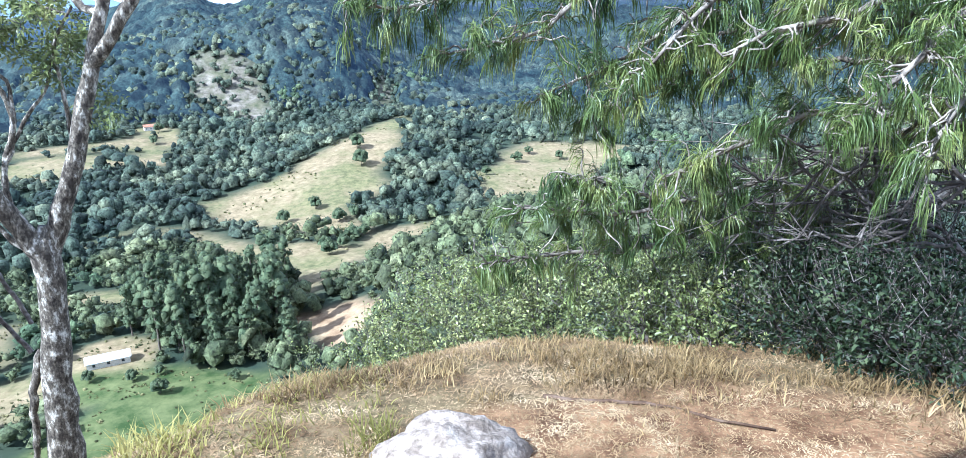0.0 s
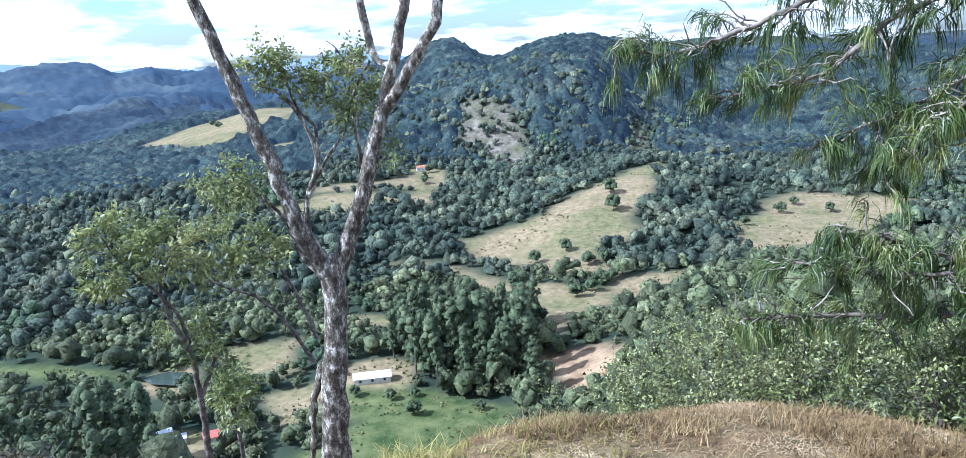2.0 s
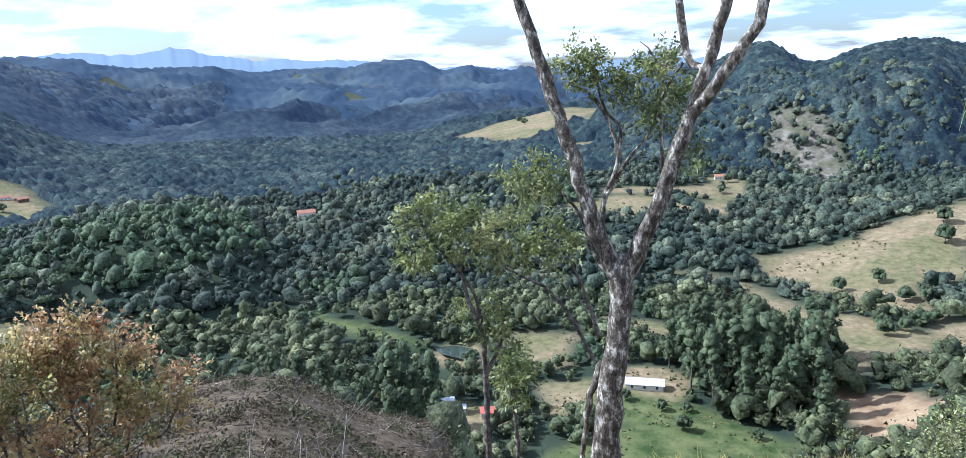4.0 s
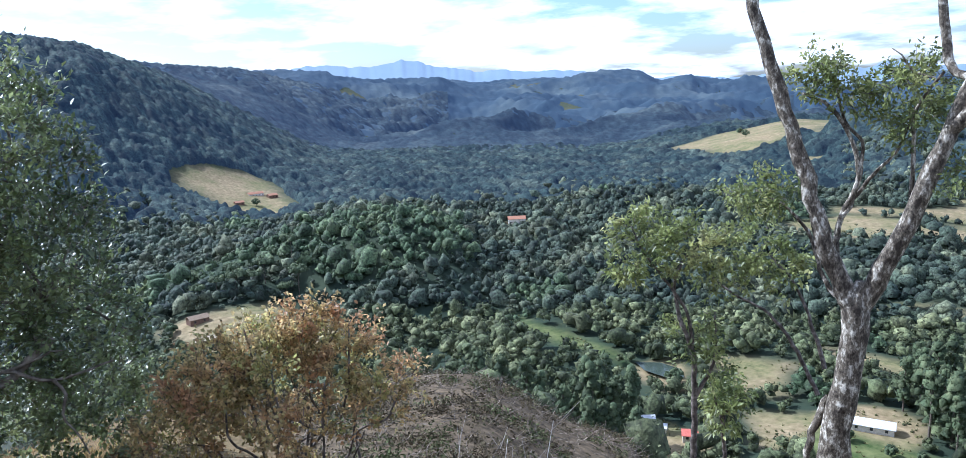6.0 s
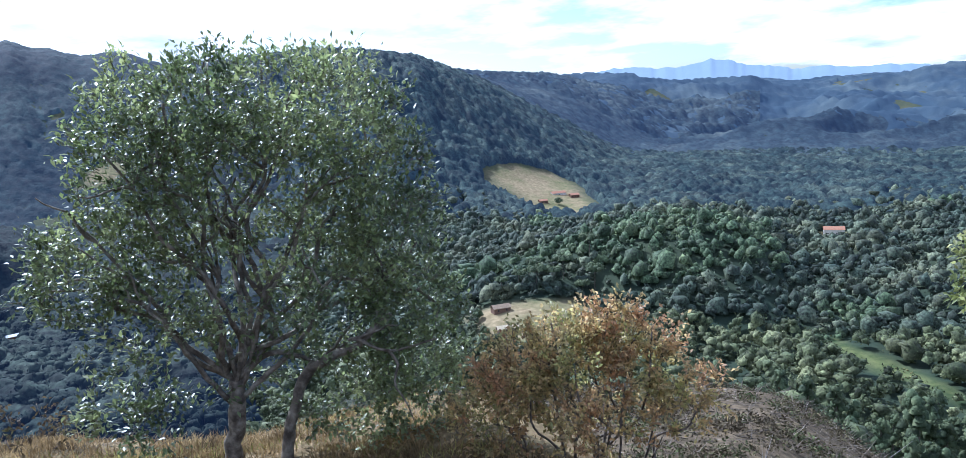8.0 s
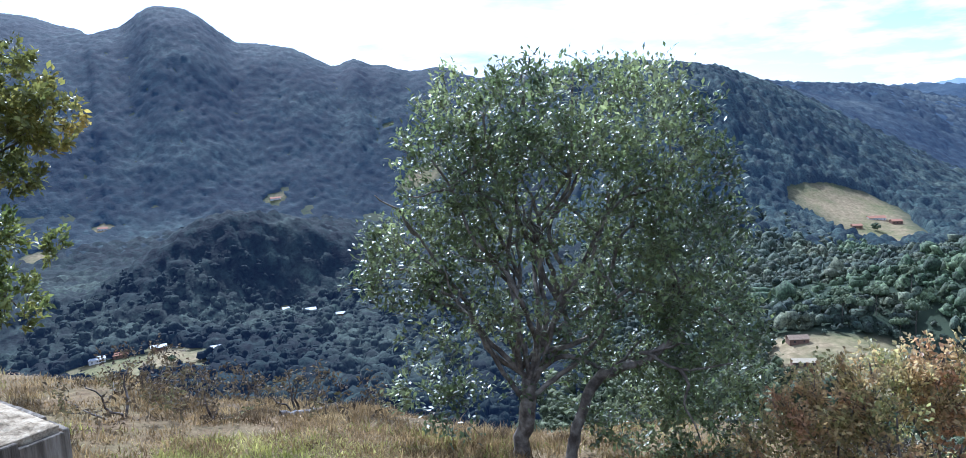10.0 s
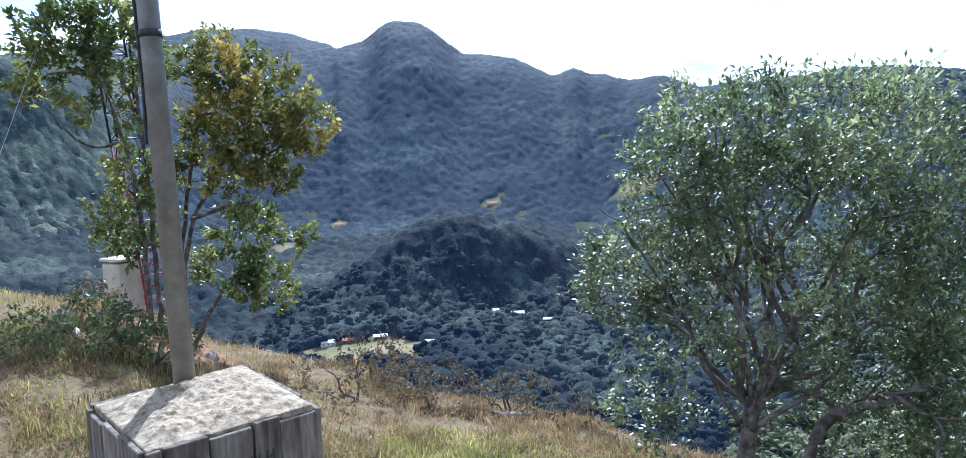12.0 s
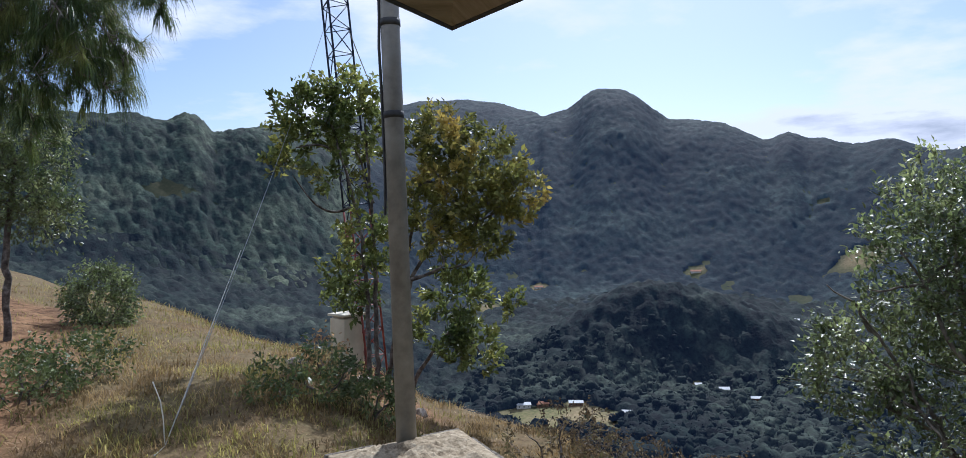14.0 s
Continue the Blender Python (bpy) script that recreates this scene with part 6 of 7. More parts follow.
    hang("twigwork", twigs, bark_dark, tree)
    hang("crown", leaves, leaf_broad, tree, "broad green leaves")
    hang("crown", gold, leaf_gold, tree, "broad golden-green leaves")


broadleaf()


# ---------------------------------------------------------------- grass, litter and stones
grass_dry = shade("grass_straw", [(.11, .075, .036), (.29, .20, .088), (.50, .375, .18)], scale=2, rough=.8, island=.4, spec=.2, thin=.45)
grass_green = shade("grass_olive", [(.15, .15, .038), (.32, .29, .08), (.52, .44, .16)], scale=1.2, rough=.7, island=.4, spec=.25, thin=.55)

grass_lush = shade("grass_lush", [(.17, .18, .04), (.36, .34, .09), (.56, .50, .18)], scale=1.6, rough=.6, island=.4, spec=.3, thin=.55)
litter = shade("pale_straw", [(.12, .07, .032), (.27, .18, .09), (.45, .335, .19)], scale=3, rough=.85, island=.4, spec=.15)


def grass(name, zones, seed, material, label, lie=0.0):
    """Bowed blades: zones of (bearing from, to, distance from, to, count, height, width)."""
    rng = np.random.default_rng(seed)
    vs, fs, base = [], [], 0
    for a0, a1, r0, r1, n, tall, wide in zones:
        az = np.radians(rng.uniform(a0, a1, n))
        r = np.exp(rng.uniform(np.log(r0), np.log(r1), n))
        x, y = -np.sin(az) * r, np.cos(az) * r
        keep = (((wave(x, y, .7, seed) + .8 * wave(x, y, .22, seed + 1)) > rng.uniform(-.65, .4, n)) | ((lie > 0) & (rng.uniform(0, 1, n) < .6))) & ((cover(x, y)[6] < rng.uniform(.02, 1.15, n)) | (lie > 0))
        x, y = x[keep], y[keep]
        n = len(x)
        p = np.stack([x, y, height(x, y) - .01], 1)
        lean = unit(np.concatenate([rng.normal(0, 1, (n, 2)), np.zeros((n, 1))], 1))
        h = (tall * rng.uniform(.3, 1.15, n) * (.75 + .45 * wave(x, y, .5, seed + 3)))[:, None]
        tilt = (rng.uniform(.3, 2.2, n) + lie)[:, None]
        d1 = unit(np.array([0, 0, 1.0]) * (1 - min(.93, lie)) + lean * tilt * .5)
        m = p + d1 * h * .55
        t = m + unit(d1 + lean * tilt * .8 - [0, 0, .15]) * h * .5
        if lie:
            m[:, 2] = np.maximum(m[:, 2], p[:, 2] + .012)
            t[:, 2] = np.maximum(t[:, 2], p[:, 2] + .006)
        s = np.stack([-lean[:, 1], lean[:, 0], lean[:, 2]], 1) * wide * rng.uniform(.6, 1.3, n)[:, None]
        vs.append(np.stack([p - s, p + s, m - s * .8, m + s * .8, t], 1).reshape(-1, 3))
        b = (np.arange(n) * 5)[:, None] + base
        fs.append(np.vstack([b + [0, 1, 3], b + [0, 3, 2], b + [2, 3, 4]]))
        base += n * 5
    ob = part(name, mesh_np(name, np.vstack(vs), np.vstack(fs), material), material)
    return tagged(ob, label, "grass", kind="stuff")


grass("dry_grass", [(-42, 30, 3.1, 4.9, 27000, .125, .003), (-42, 34, 2.0, 3.4, 16000, .07, .0028), (84, 136, 5.2, 10, 62000, .15, .0042), (136, 168, 2.6, 16, 74000, .13, .0036), (104, 150, 1.6, 4.4, 24000, .09, .003), (64, 96, 3.4, 9, 15000, .17, .004), (36, 70, 4, 7, 3000, .16, .004)], 221, grass_dry, "dry straw-coloured grass on the hilltop")
grass("green_grass", [(136, 168, 4, 18, 34000, .15, .0038), (8, 30, 2.6, 4.2, 3500, .15, .0035), (60, 98, 5, 9, 6000, .15, .004)], 223, grass_green, "olive-green grass tufts on the slope")
grass("lush_grass", [(98, 128, 3.2, 6.4, 38000, .13, .004), (128, 146, 2.4, 7, 13000, .11, .0036)], 229, grass_lush, "yellow-green grass tufts beside the plinth")
grass("straw_litter", [(-42, 34, 1.8, 4.4, 105000, .10, .0026), (96, 168, 1.7, 13, 90000, .13, .003)], 227, litter, "fallen pine needles and straw on the earth", .9)


def stone(name, at, size, label, seed, material=stone_m, sink=.3, category="rock"):
    rng = np.random.default_rng(seed)
    bm = bmesh.new()
    bmesh.ops.create_icosphere(bm, subdivisions=4 if max(size) > .2 else 2, radius=1.0)
    for v in bm.verts:
        n1 = noise.noise(v.co * 1.6 + Vector((seed, 0, 0))) * .36 + noise.noise(v.co * 4.5 + Vector((0, seed, 0))) * .17 + noise.noise(v.co * 11) * .035
        v.co *= 1 + n1
    for f in bm.faces:
        f.smooth = True
    bm.transform(Matrix.Rotation(rng.uniform(0, 6), 4, "Z") @ Matrix.Diagonal((*size, 1)))
    ob = part(name, bm, material)
    ob.location = (at[0], at[1], float(height(at[0], at[1])[0]) + size[2] * (1 - 2 * sink) * .5)
    return tagged(ob, label, category)


stone("boulder", (-0.184, 2.493, -0.093), (.30, .26, .17), "pale pinkish boulder half buried in dry earth", 7, sink=.62)
STONES = [(-4.979, -7.048, -0.285), (-5.015, -6.768, -0.364), (-4.988, -7.289, -0.258), (-5.542, -6.471, -0.328), (-4.340, -6.996, -0.165), (-3.978, -2.655, -0.100), (-3.967, -2.487, -0.111), (-4.197, -2.492, -0.145)]
for k, p in enumerate(STONES):
    tagged(stone("stone", p, (.10 + .03 * (k % 3), .08, .06), "pale stone lying in the grass", 20 + k), group="loose stones")


bark_rotten = shade("rotten_bark", [(.05, .03, .02), (.11, .07, .045), (.17, .12, .085)], scale=14, rough=1.0, bump=.8, fine=50, spec=.05)


def stick(pts, r, label, seed, mat=bark_dark):
    rng = np.random.default_rng(seed)
    g = [(p[0], p[1], float(height(p[0], p[1])[0]) + r * .5) for p in pts]
    ob = thing("fallen_branch", g[0], label, "branch")
    hang("wood", [tube(*fine(g, np.linspace(r, r * .5, len(g)), .05, rng, .3), 7)], mat, ob)


stick([(0.263, 3.139, -0.127), (0.400, 3.074, -0.124), (0.621, 3.037, -0.101), (0.807, 2.993, -0.091), (0.955, 2.844, -0.048), (1.206, 2.747, -0.006)], .012, "thin dark fallen branch lying on the straw", 231, bark_rotten)
stick([(-7.498, 0.578, -1.410), (-7.633, 0.630, -1.342), (-7.704, 0.889, -1.387)], .045, "short weathered log lying on the slope", 232, twig_grey)
stick([(-6.240, -3.507, -0.718), (-6.502, -3.447, -0.709), (-6.867, -3.391, -0.734)], .03, "grey fallen log on the dry slope", 233, twig_grey)
leaf_weed = shade("leaf_weed", [(.05, .075, .025), (.11, .14, .045), (.20, .23, .08)], scale=2.5, rough=.5, island=.4, spec=.4, thin=.3)
leaf_brow = shade("leaf_dry_scrub", [(.07, .05, .03), (.15, .11, .06), (.17, .16, .07)], scale=2.5, rough=.7, island=.45, spec=.2, thin=.3)
# low weeds on the left rise
WEEDS = [((-2.345, -7.341, 0.383), (.45, .4, .22), 90, leaf_weed, "leafy green weeds in the grass"), ((-1.793, -6.841, 0.359), (.4, .4, .2), 70, leaf_weed, "leafy green weeds in the grass"), ((-4.213, -6.376, 0.019), (.2, .2, .22), 50, leaf_red, "small dark red-leaved weed by the stones"),
         ((-4.029, -5.396, -0.053), (.35, .3, .18), 70, leaf_weed, "leafy green weeds in the grass"), ((-6.601, -4.790, -0.750), (.4, .3, .18), 30, leaf_brow, "dry brown bracken on the slope"), ((-6.804, -5.358, -0.642), (.4, .35, .18), 22, leaf_brow, "low scrub on the brow"), ((-6.900, -5.191, -0.914), (.4, .3, .2), 22, leaf_brow, "dry brown bracken on the slope"),
         ((-3.542, -5.583, 0.228), (.45, .4, .25), 80, leaf_weed, "leafy green weeds in the grass"), ((-6.740, -3.588, -1.046), (.4, .4, .25), 26, leaf_brow, "dry brown bracken on the slope"),
         ((-7.553, -5.989, -0.815), (.5, .45, .25), 26, leaf_brow, "dark twiggy scrub on the brow"), ((-8.115, -5.734, -0.939), (.4, .4, .22), 22, leaf_brow, "dark twiggy scrub on the brow"), ((-7.773, -4.797, -1.046), (.6, .5, .25), 26, leaf_brow, "dark twiggy scrub on the brow"),
         ((-5.513, -4.548, -0.577), (.5, .5, .3), 30, leaf_brow, "dark twiggy scrub on the brow"), ((-6.089, -4.098, -0.827), (.4, .4, .22), 26, leaf_brow, "dark twiggy scrub on the brow"), ((-6.505, -2.941, -1.009), (.4, .4, .2), 22, leaf_brow, "dark twiggy scrub on the brow")]
for k, (p, r, n, m, label) in enumerate(WEEDS):
    tagged(shrub(on_ground(p), r, n, label, 240 + k, m, .05, 4, 2, .14, "weed", leaf_weed if m == leaf_weed else twig_brown), group="weeds on the slope")


# ---------------------------------------------------------------- the valley's houses, trees and pond
wall_white = shade("lime_wall", [(.50, .47, .42), (.70, .67, .60)], scale=1.5, rough=.9)
wall_brown = shade("timber_wall", [(.12, .07, .045), (.20, .12, .08)], scale=2, rough=.9)
roof_white = shade("pale_sheet_roof", [(.44, .45, .46), (.66, .67, .68)], scale=1.2, rough=.6)
roof_clay = shade("clay_tile_roof", [(.26, .12, .07), (.40, .20, .12)], scale=3, rough=.9)
roof_brown = shade("weathered_brown_roof", [(.17, .12, .08), (.30, .22, .14)], scale=3, rough=.9)
roof_straw = shade("straw_coloured_roof", [(.36, .29, .18), (.52, .43, .29)], scale=3, rough=.9)
roof_red = shade("red_roof", [(.42, .10, .07), (.60, .18, .13)], scale=2, rough=.8)
glass_dark = shade("dark_window", [(.02, .025, .03), (.04, .05, .06)], scale=3, rough=.2, spec=.6)


def house(at, size, turn, walls, roofing, label, pitch=.45, category="house"):
    """A gabled house: walls, two roof slopes, windows and a door."""
    L, W, H = size
    x, y = at[0], at[1]
    z = min(float(height(x + dx, y + dy)[0]) for dx in (-L / 2, L / 2) for dy in (-W / 2, W / 2))
    ob = thing("house", (x, y, z - .3), label, category)
    ob.rotation_euler = (0, 0, radians(turn))
    H += .3
    rise = W / 2 * pitch
    bm = bmesh.new()
    v = [bm.verts.new(p) for p in ((-L / 2, -W / 2, 0), (L / 2, -W / 2, 0), (L / 2, W / 2, 0), (-L / 2, W / 2, 0), (-L / 2, -W / 2, H), (L / 2, -W / 2, H), (L / 2, W / 2, H), (-L / 2, W / 2, H), (-L / 2, 0, H + rise), (L / 2, 0, H + rise))]
    for f in ((0, 1, 5, 4), (2, 3, 7, 6), (1, 2, 6, 9, 5), (3, 0, 4, 8, 7), (4, 5, 9, 8), (6, 7, 8, 9)):
        bm.faces.new([v[i] for i in f])
    bmesh.ops.recalc_face_normals(bm, faces=bm.faces)
    part("wall", bm, walls, ob)
    for s in (-1, 1):
        slab = box((L + .8, math.hypot(W / 2, rise) + .5, .14), .01)
        m = Matrix.Translation((0, s * (W / 4 + .15), H + rise / 2 - .02)) @ Matrix.Rotation(-s * math.atan2(rise, W / 2), 4, "X")
        part("roof", moved(slab, m @ Matrix.Translation((0, 0, .07))), roofing, ob)
    for s in (-1, 1):
        for k in range(max(2, int(L / 3))):
            wx = -L / 2 + (k + .5) * L / max(2, int(L / 3))
            door_here = k == 0 and s == 1
            at = Matrix.Translation((wx, s * (W / 2 + .03), .3 + (1.0 if door_here else 1.6)))
            leaf = part("door" if door_here else "window", moved(box((.9, .08, 2.0 if door_here else 1.0), .01), at), wall_brown if door_here else walls, ob)
            if door_here:
                part("door_handle", moved(box((.05, .06, .14), .005), at @ Matrix.Translation((.34, s * .06, 0))), glass_dark, leaf)
            else:
                part("pane", moved(box((.76, .03, .86), .004), at @ Matrix.Translation((0, s * .035, 0))), glass_dark, leaf)
                part("sill", moved(box((1.0, .16, .06), .008), at @ Matrix.Translation((0, s * .07, -.53))), walls, leaf)
    return ob


HOUSES = [
    ((-110.5, 198.5), (11.5, 5, 2.4), 28, wall_white, roof_white, "long white barn with a pale sheet roof in the valley"),
    ((-153, 151), (6, 5, 2.6), 60, wall_brown, roof_white, "small brown house with a pale sloping roof among trees"),
    ((-147, 152), (3, 3, 2.2), 40, wall_white, roof_white, "little white outbuilding beside the brown house"),
    ((-138, 155), (5, 4, 2.3), 45, wall_white, roof_red, "small house with a bright red roof"),
    ((-329, 61), (8, 5, 2.6), 100, wall_brown, roof_brown, "low house with a brown roof on the grassy knoll"),
    ((-305, 59), (9, 4, 2.4), 95, wall_brown, roof_straw, "straw-coloured shed on the grassy knoll"),
    ((-731, 201), (15, 7, 3), 100, wall_white, roof_clay, "white farmhouse with a clay roof in the hillside clearing"),
    ((-722, 215), (9, 6, 3), 100, wall_brown, roof_clay, "brown farm shed in the hillside clearing"),
    ((-695, 176), (8, 5, 3), 100, wall_brown, roof_clay, "low farm shed at the clearing's edge"),
    ((-430, 300), (12, 7, 4), 60, wall_white, roof_clay, "house with an orange clay roof in the forest"),
    ((-487, -238), (9, 5, 2.8), 130, wall_white, roof_white, "white-roofed farm building on the valley floor"),
    ((-490, -257), (6, 4, 2.6), 130, wall_white, roof_white, "small white-roofed shed on the valley floor"),
    ((-482, -211), (8, 4, 2.6), 120, wall_brown, roof_white, "pale-roofed shed among trees on the valley floor"),
    ((-451, -207), (10, 5, 2.8), 115, wall_brown, roof_white, "low house with a pale roof among trees"),
    ((-706, -277), (16, 6, 3), 110, wall_white, roof_white, "long white house across the valley"),
    ((-720, -592), (10, 6, 3), 125, wall_white, roof_clay, "pale farmhouse on the far slope"),
    ((-833, -440), (12, 7, 3.5), 125, wall_white, roof_clay, "pale farm building beside a terraced field"),
    ((-374, -322), (9, 5, 2.8), 140, wall_white, roof_white, "low white house beside the fenced field"),
    ((-385, -315), (8, 5, 2.6), 140, wall_brown, roof_clay, "low house beside the fenced field"),
    ((-398, -297), (9, 5, 2.6), 130, wall_brown, roof_white, "grey-roofed house beside the fenced field"),
    ((-391, -253), (6, 4, 2.6), 120, wall_white, roof_white, "small white house beside the fenced field"),
    ((-246, 556), (9, 6, 3), 30, wall_white, roof_clay, "small white house in a pasture below the mountain"),
    ((-345, -205), (7, 5, 2.6), 120, wall_brown, roof_white, "shed with a pale roof in scrubland"),
]
for h in HOUSES:
    tagged(house(*h), group="houses in the valley")

trunk_far = shade("far_trunk", [(.08, .065, .05), (.16, .13, .10)], scale=2, rough=.9)
leaf_tall = shade("tall_tree_foliage", [(.034, .050, .024), (.066, .086, .040), (.12, .135, .065)], scale=.25, rough=.75, bump=1, fine=1.6, island=.4, spec=.2)


def tall_tree(at, tall, wide, seed, label, name="tree", shape="column", material=None):
    """A valley tree: a tapered trunk with limbs, and a crown of many small uneven clumps."""
    rng = np.random.default_rng(seed)
    z = float(height(at[0], at[1])[0])
    ob = thing(name, (at[0], at[1], z), label, "tree")
    part("trunk", mesh_np("trunk", *tube(*fine([(0, 0, -.5), (rng.normal(0, .2), rng.normal(0, .2), tall * .5), (0, 0, tall * .93)], [tall * .018, tall * .012, tall * .004], tall * .08, rng, .3), 6), trunk_far, True), trunk_far, ob)
    n = 34
    u = rng.uniform(0, 1, n)
    if shape == "column":
        zz, rr = tall * (.22 + .76 * u), wide * np.sqrt(np.clip(1.05 - u, .05, 1)) * (.55 + .45 * np.sin(u * 9) ** 2)
    elif shape == "flat":
        zz, rr = tall * (.84 + .13 * u), wide * np.ones(n)
    else:
        zz, rr = tall * (.3 + .68 * u), wide * np.sqrt(np.clip(1 - (2 * u - .9) ** 2, .05, 1))
    a, d = rng.uniform(0, 2 * np.pi, n), np.sqrt(rng.uniform(.1, 1, n))
    c = np.stack([np.cos(a) * rr * d, np.sin(a) * rr * d, zz], 1)
    v, f = lumps(c, wide * rng.uniform(.2, .42, n), rng.uniform(.6, 1.1, n), rng, 0, .4)
    v2, f2 = tufts(c, wide * np.full(n, .34), np.ones(n), rng, 26, .5)
    v, f = np.vstack([v, v2]), np.vstack([f, f2 + len(v)])
    part("crown", mesh_np("crown", v, f, material or leaf_tall, False), material or leaf_tall, ob)
    for k in range(5):
        e = c[rng.integers(0, n)]
        part("limb", mesh_np("limb", *tube(np.array([[0, 0, e[2] * .75], e * [.5, .5, .9], e]), [tall * .007, tall * .005, tall * .002], 4), trunk_far, True), trunk_far, ob)
    return ob


rng_v = np.random.default_rng(301)
grove = []
while len(grove) < 44:
    x, y = rng_v.uniform(-118, -56), rng_v.uniform(196, 262)
    az, r = math.degrees(math.atan2(-x, y)), math.hypot(x, y)
    if 15.5 < az < 28.5 and 205 < r < 268 and not (x < -100 and y < 214) and all(math.hypot(x - p[0], y - p[1]) > 4.5 for p in grove):
        grove.append((x, y))
PROTO = [tall_tree((-85 - 3 * k, 215 + 5 * k), 24 - 2 * k, 4.4 - .4 * k, 310 + k, "tall dark green tree in the valley grove") for k in range(4)]
for k, (x, y) in enumerate(grove):
    p = PROTO[k % 4]
    t = copy_thing(p, Matrix.Translation((x, y, float(height(x, y)[0]))) @ Matrix.Rotation(rng_v.uniform(0, 6), 4, "Z") @ Matrix.Scale(rng_v.uniform(.75, 1.1), 4))
    tagged(t, group="valley grove")
EUC = [tall_tree((-150 - 6 * k, 128 + 8 * k), 26 - 2 * k, 3.6, 330 + k, "tall slim tree beside the cut slope") for k in range(3)]
for k in range(58):
    az, r = rng_v.uniform(44, 79), rng_v.uniform(172, 222)
    x, y = -math.sin(radians(az)) * r, math.cos(radians(az)) * r
    if min(math.hypot(x - h[0][0], y - h[0][1]) for h in HOUSES) < 12:
        continue
    tagged(copy_thing(EUC[k % 3], Matrix.Translation((x, y, float(height(x, y)[0]))) @ Matrix.Rotation(rng_v.uniform(0, 6), 4, "Z") @ Matrix.Scale(rng_v.uniform(.6, 1.05), 4)), group="trees below the cut slope")
# lone trees in the pastures
LONE = tall_tree((-72, 428), 8.5, 4.0, 341, "round pasture tree on dry grass", shape="round")
for x, y, s in [(-66, 402, 1.3), (-87.4, 179, .62), (-80, 345, .9), (-92, 332, .9), (-66, 330, .9), (-60, 334, .8), (-62, 285, .9), (-58, 295, .8), (-56, 305, .9), (-65, 292, .8), (-52, 312, .7),
               (20, 430, .9), (28, 448, .7), (46, 440, .8), (2, 400, .7), (-98, 186, .5), (-92, 190, .4), (-110, 186, .5), (-70, 187, .45), (-300, 95, .8), (-328, 50, .7), (-690, 190, 1.0), (-235, 545, 1.0), (-260, 530, 1.1), (-225, 510, .9),
               (-372, -270, .7), (-385, -240, .6), (-340, -225, .8), (-640, 800, 1.2), (-600, 760, 1.2), (-185, 200, .8), (-160, 186, .7), (-172, 184, .8)]:
    tagged(copy_thing(LONE, Matrix.Translation((x, y, float(height(x, y)[0]))) @ Matrix.Rotation(rng_v.uniform(0, 6), 4, "Z") @ Matrix.Scale(s * .8, 4)), group="pasture trees")
FLAT = tall_tree((-352, 84), 13, 4.2, 351, "flat-topped umbrella pine on the knoll", shape="flat")
for x, y, s in [(-352, 92, .9), (-356, 76, .8), (-350, 66, .8), (-360, 100, 1.0), (-346, 112, 1.1), (-340, 104, .8), (-372, 118, 1.1), (-365, 86, .9)]:
    tagged(copy_thing(FLAT, Matrix.Translation((x, y, float(height(x, y)[0]))) @ Matrix.Rotation(rng_v.uniform(0, 6), 4, "Z") @ Matrix.Scale(s, 4)), group="umbrella pines")


def pond():
    m = bpy.data.materials.new("pond_water")
    m.use_nodes = True
    b = m.node_tree.nodes["Principled BSDF"]
    b.inputs["Base Color"].default_value, b.inputs["Roughness"].default_value = (.05, .065, .05, 1), .25
    bm = bmesh.new()
    c = [(-193, 186), (-187, 193), (-178, 194), (-172, 189), (-176, 184), (-185, 183)]
    z = max(float(height(x, y)[0]) for x, y in c) + .15
    bm.faces.new([bm.verts.new((x, y, z)) for x, y in c])
    tagged(part("pond_water", bm, m), "still greenish pond in the valley meadow", "pond", kind="structure")


pond()


# cut slope: dirt track, stumps and felled brushwood
twig_felled = shade("felled_twigs", [(.045, .034, .024), (.125, .098, .072), (.28, .235, .185)], scale=3, rough=.9, island=.6)


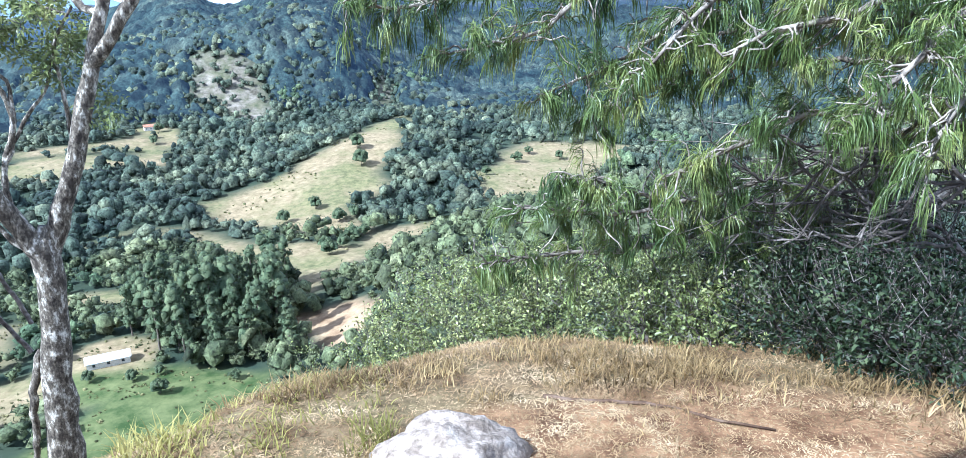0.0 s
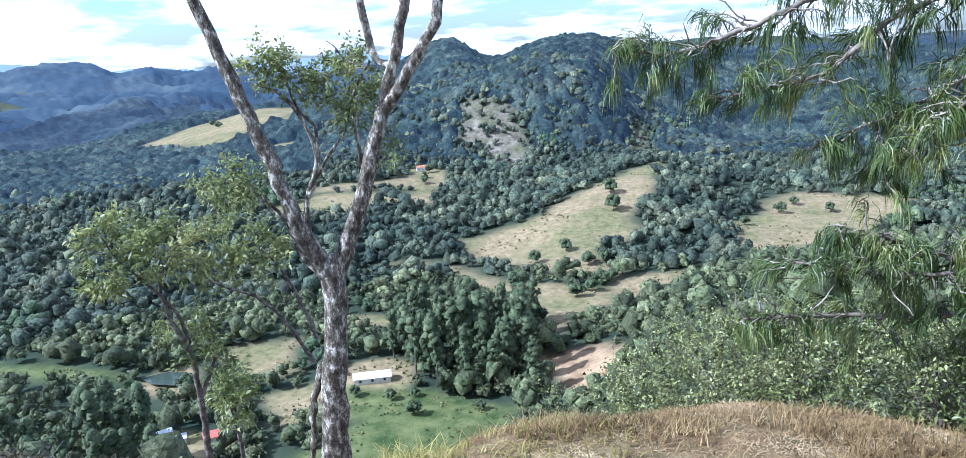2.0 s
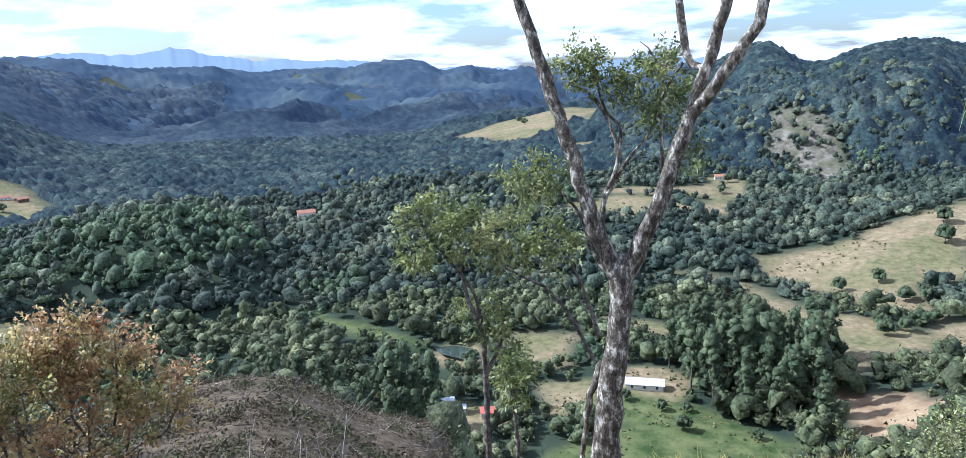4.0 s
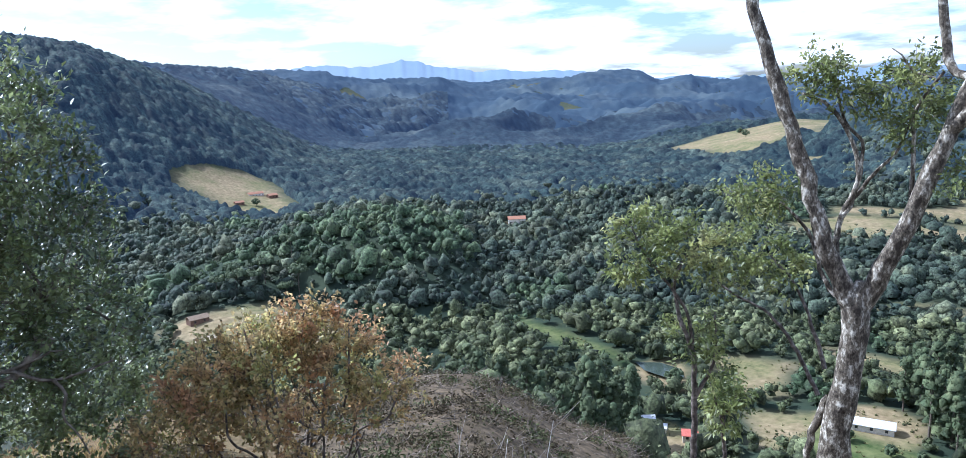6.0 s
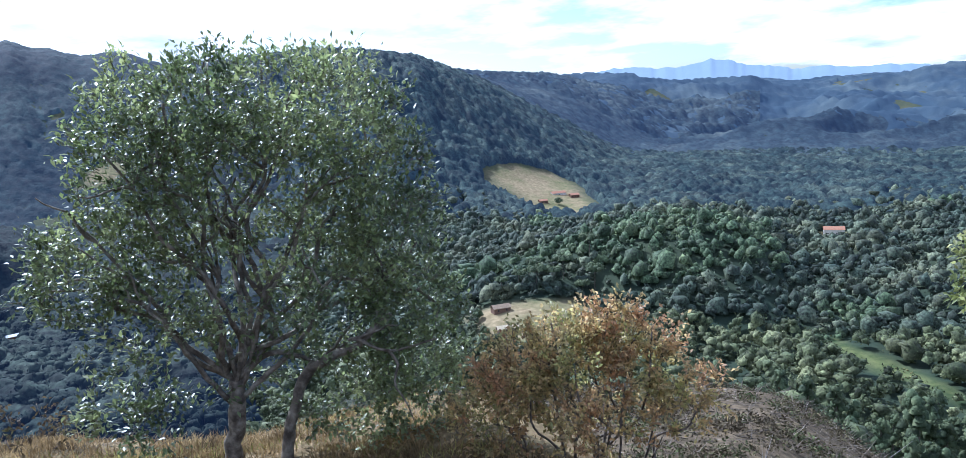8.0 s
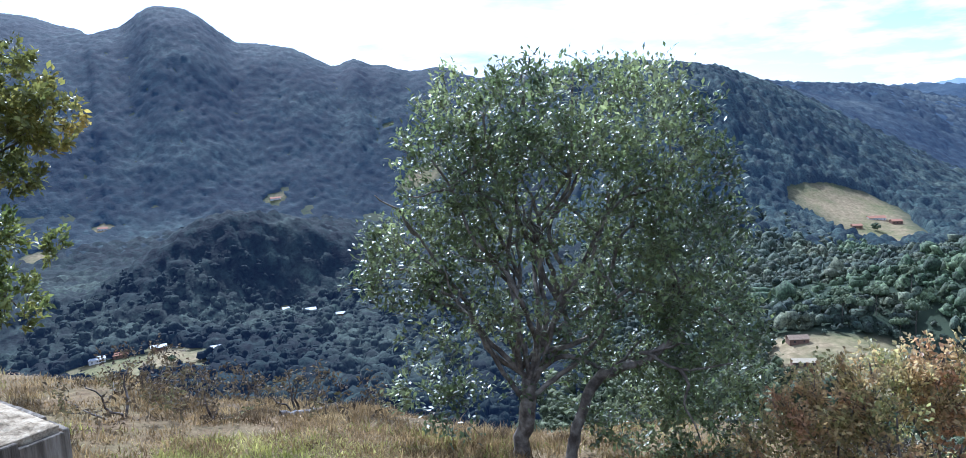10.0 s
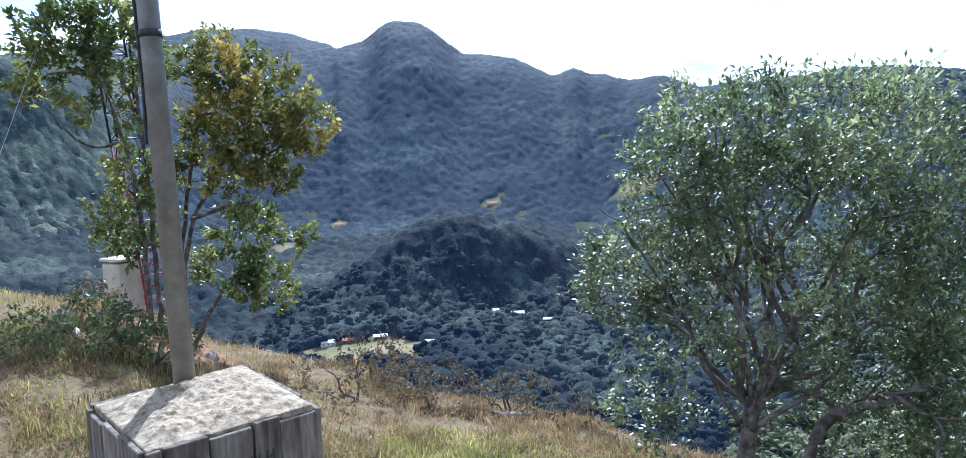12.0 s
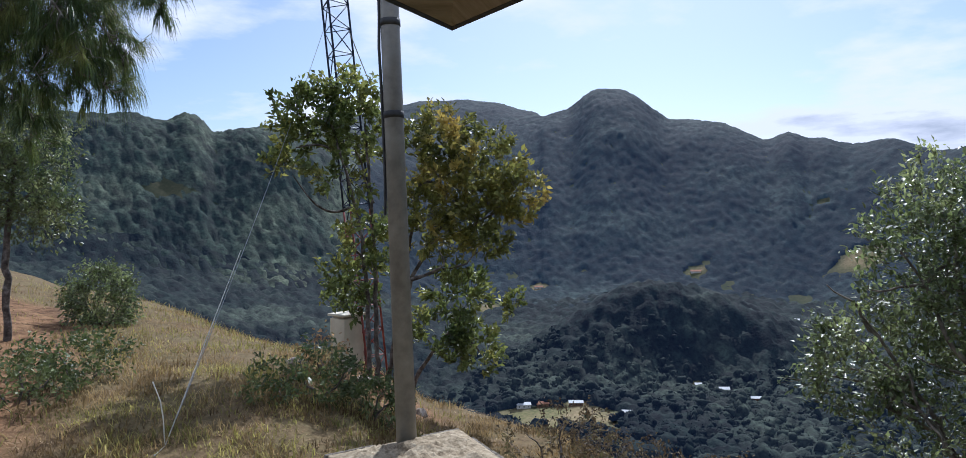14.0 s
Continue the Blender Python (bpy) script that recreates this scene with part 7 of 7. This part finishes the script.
def brush():
    rng = np.random.default_rng(361)
    bits = []
    n = 0
    while n < 3000:
        d = 16 + 62 * rng.uniform(0, 1) ** .8
        a = rng.uniform(radians(38), radians(86))
        x, y = -math.sin(a) * d, math.cos(a) * d
        if inside(CUT, np.array([x]), np.array([y]), 2.0)[0] < .4 or inside(TRACK, np.array([x]), np.array([y]), 1.0)[0] > .2:
            continue
        n += 1
        z = float(height(x, y)[0])
        a = rng.uniform(0, 6.28)
        L = rng.uniform(.4, 2.0) * (.35 + .65 * min(1, d / 45))
        way = np.array([math.cos(a), math.sin(a), rng.uniform(-.05, .45)])
        p = np.array([x, y, z + .03])
        bits.append(tube(np.array([p, p + way * L * .5 + rng.normal(0, .06 * L, 3), p + way * L]), [.018 * L, .013 * L, .006 * L], 3))
    v, f = merge(bits)
    tagged(part("brushwood", mesh_np("brushwood", v, f, twig_felled), twig_felled), "felled branches strewn over the cut slope", "brushwood", kind="stuff")
    d, a = 13 + 68 * rng.uniform(0, 1, 4600) ** .75, np.radians(rng.uniform(36, 88, 4600))
    x, y = -np.sin(a) * d, np.cos(a) * d
    c = np.stack([x, y, height(x, y) + .12], 1)
    keep = (inside(CUT, x, y, 3.0) > .2) & (inside(TRACK, x, y, 1.0) < .2) & (wave(x, y, 6, 365) + .6 * wave(x, y, 2.2, 366) > rng.uniform(-.5, .5, len(x)))
    c = c[keep]
    s = np.repeat(.3 + .7 * np.clip(np.hypot(c[:, 0], c[:, 1]) / 45, 0, 1), 30) * rng.uniform(.7, 1.3, len(c) * 30)
    at = np.repeat(c, 30, 0) + rng.normal(0, .34, (len(c) * 30, 3)) * [1, 1, .55] * s[:, None]
    v, f = blades(at, rng.normal(0, 1, at.shape) + [0, 0, .7], rng.uniform(.14, .36, len(at)) * s, .11 * s, rng)
    tagged(part("low_scrub", mesh_np("low_scrub", v, f, leaf_scrub), leaf_scrub), "low brown-green scrub on the cut slope", "scrub", kind="stuff")


leaf_scrub = shade("scrub_foliage", [(.06, .048, .028), (.12, .095, .055), (.085, .11, .042)], scale=.35, rough=.85, bump=.8, fine=9, island=.4, spec=.1)
brush()
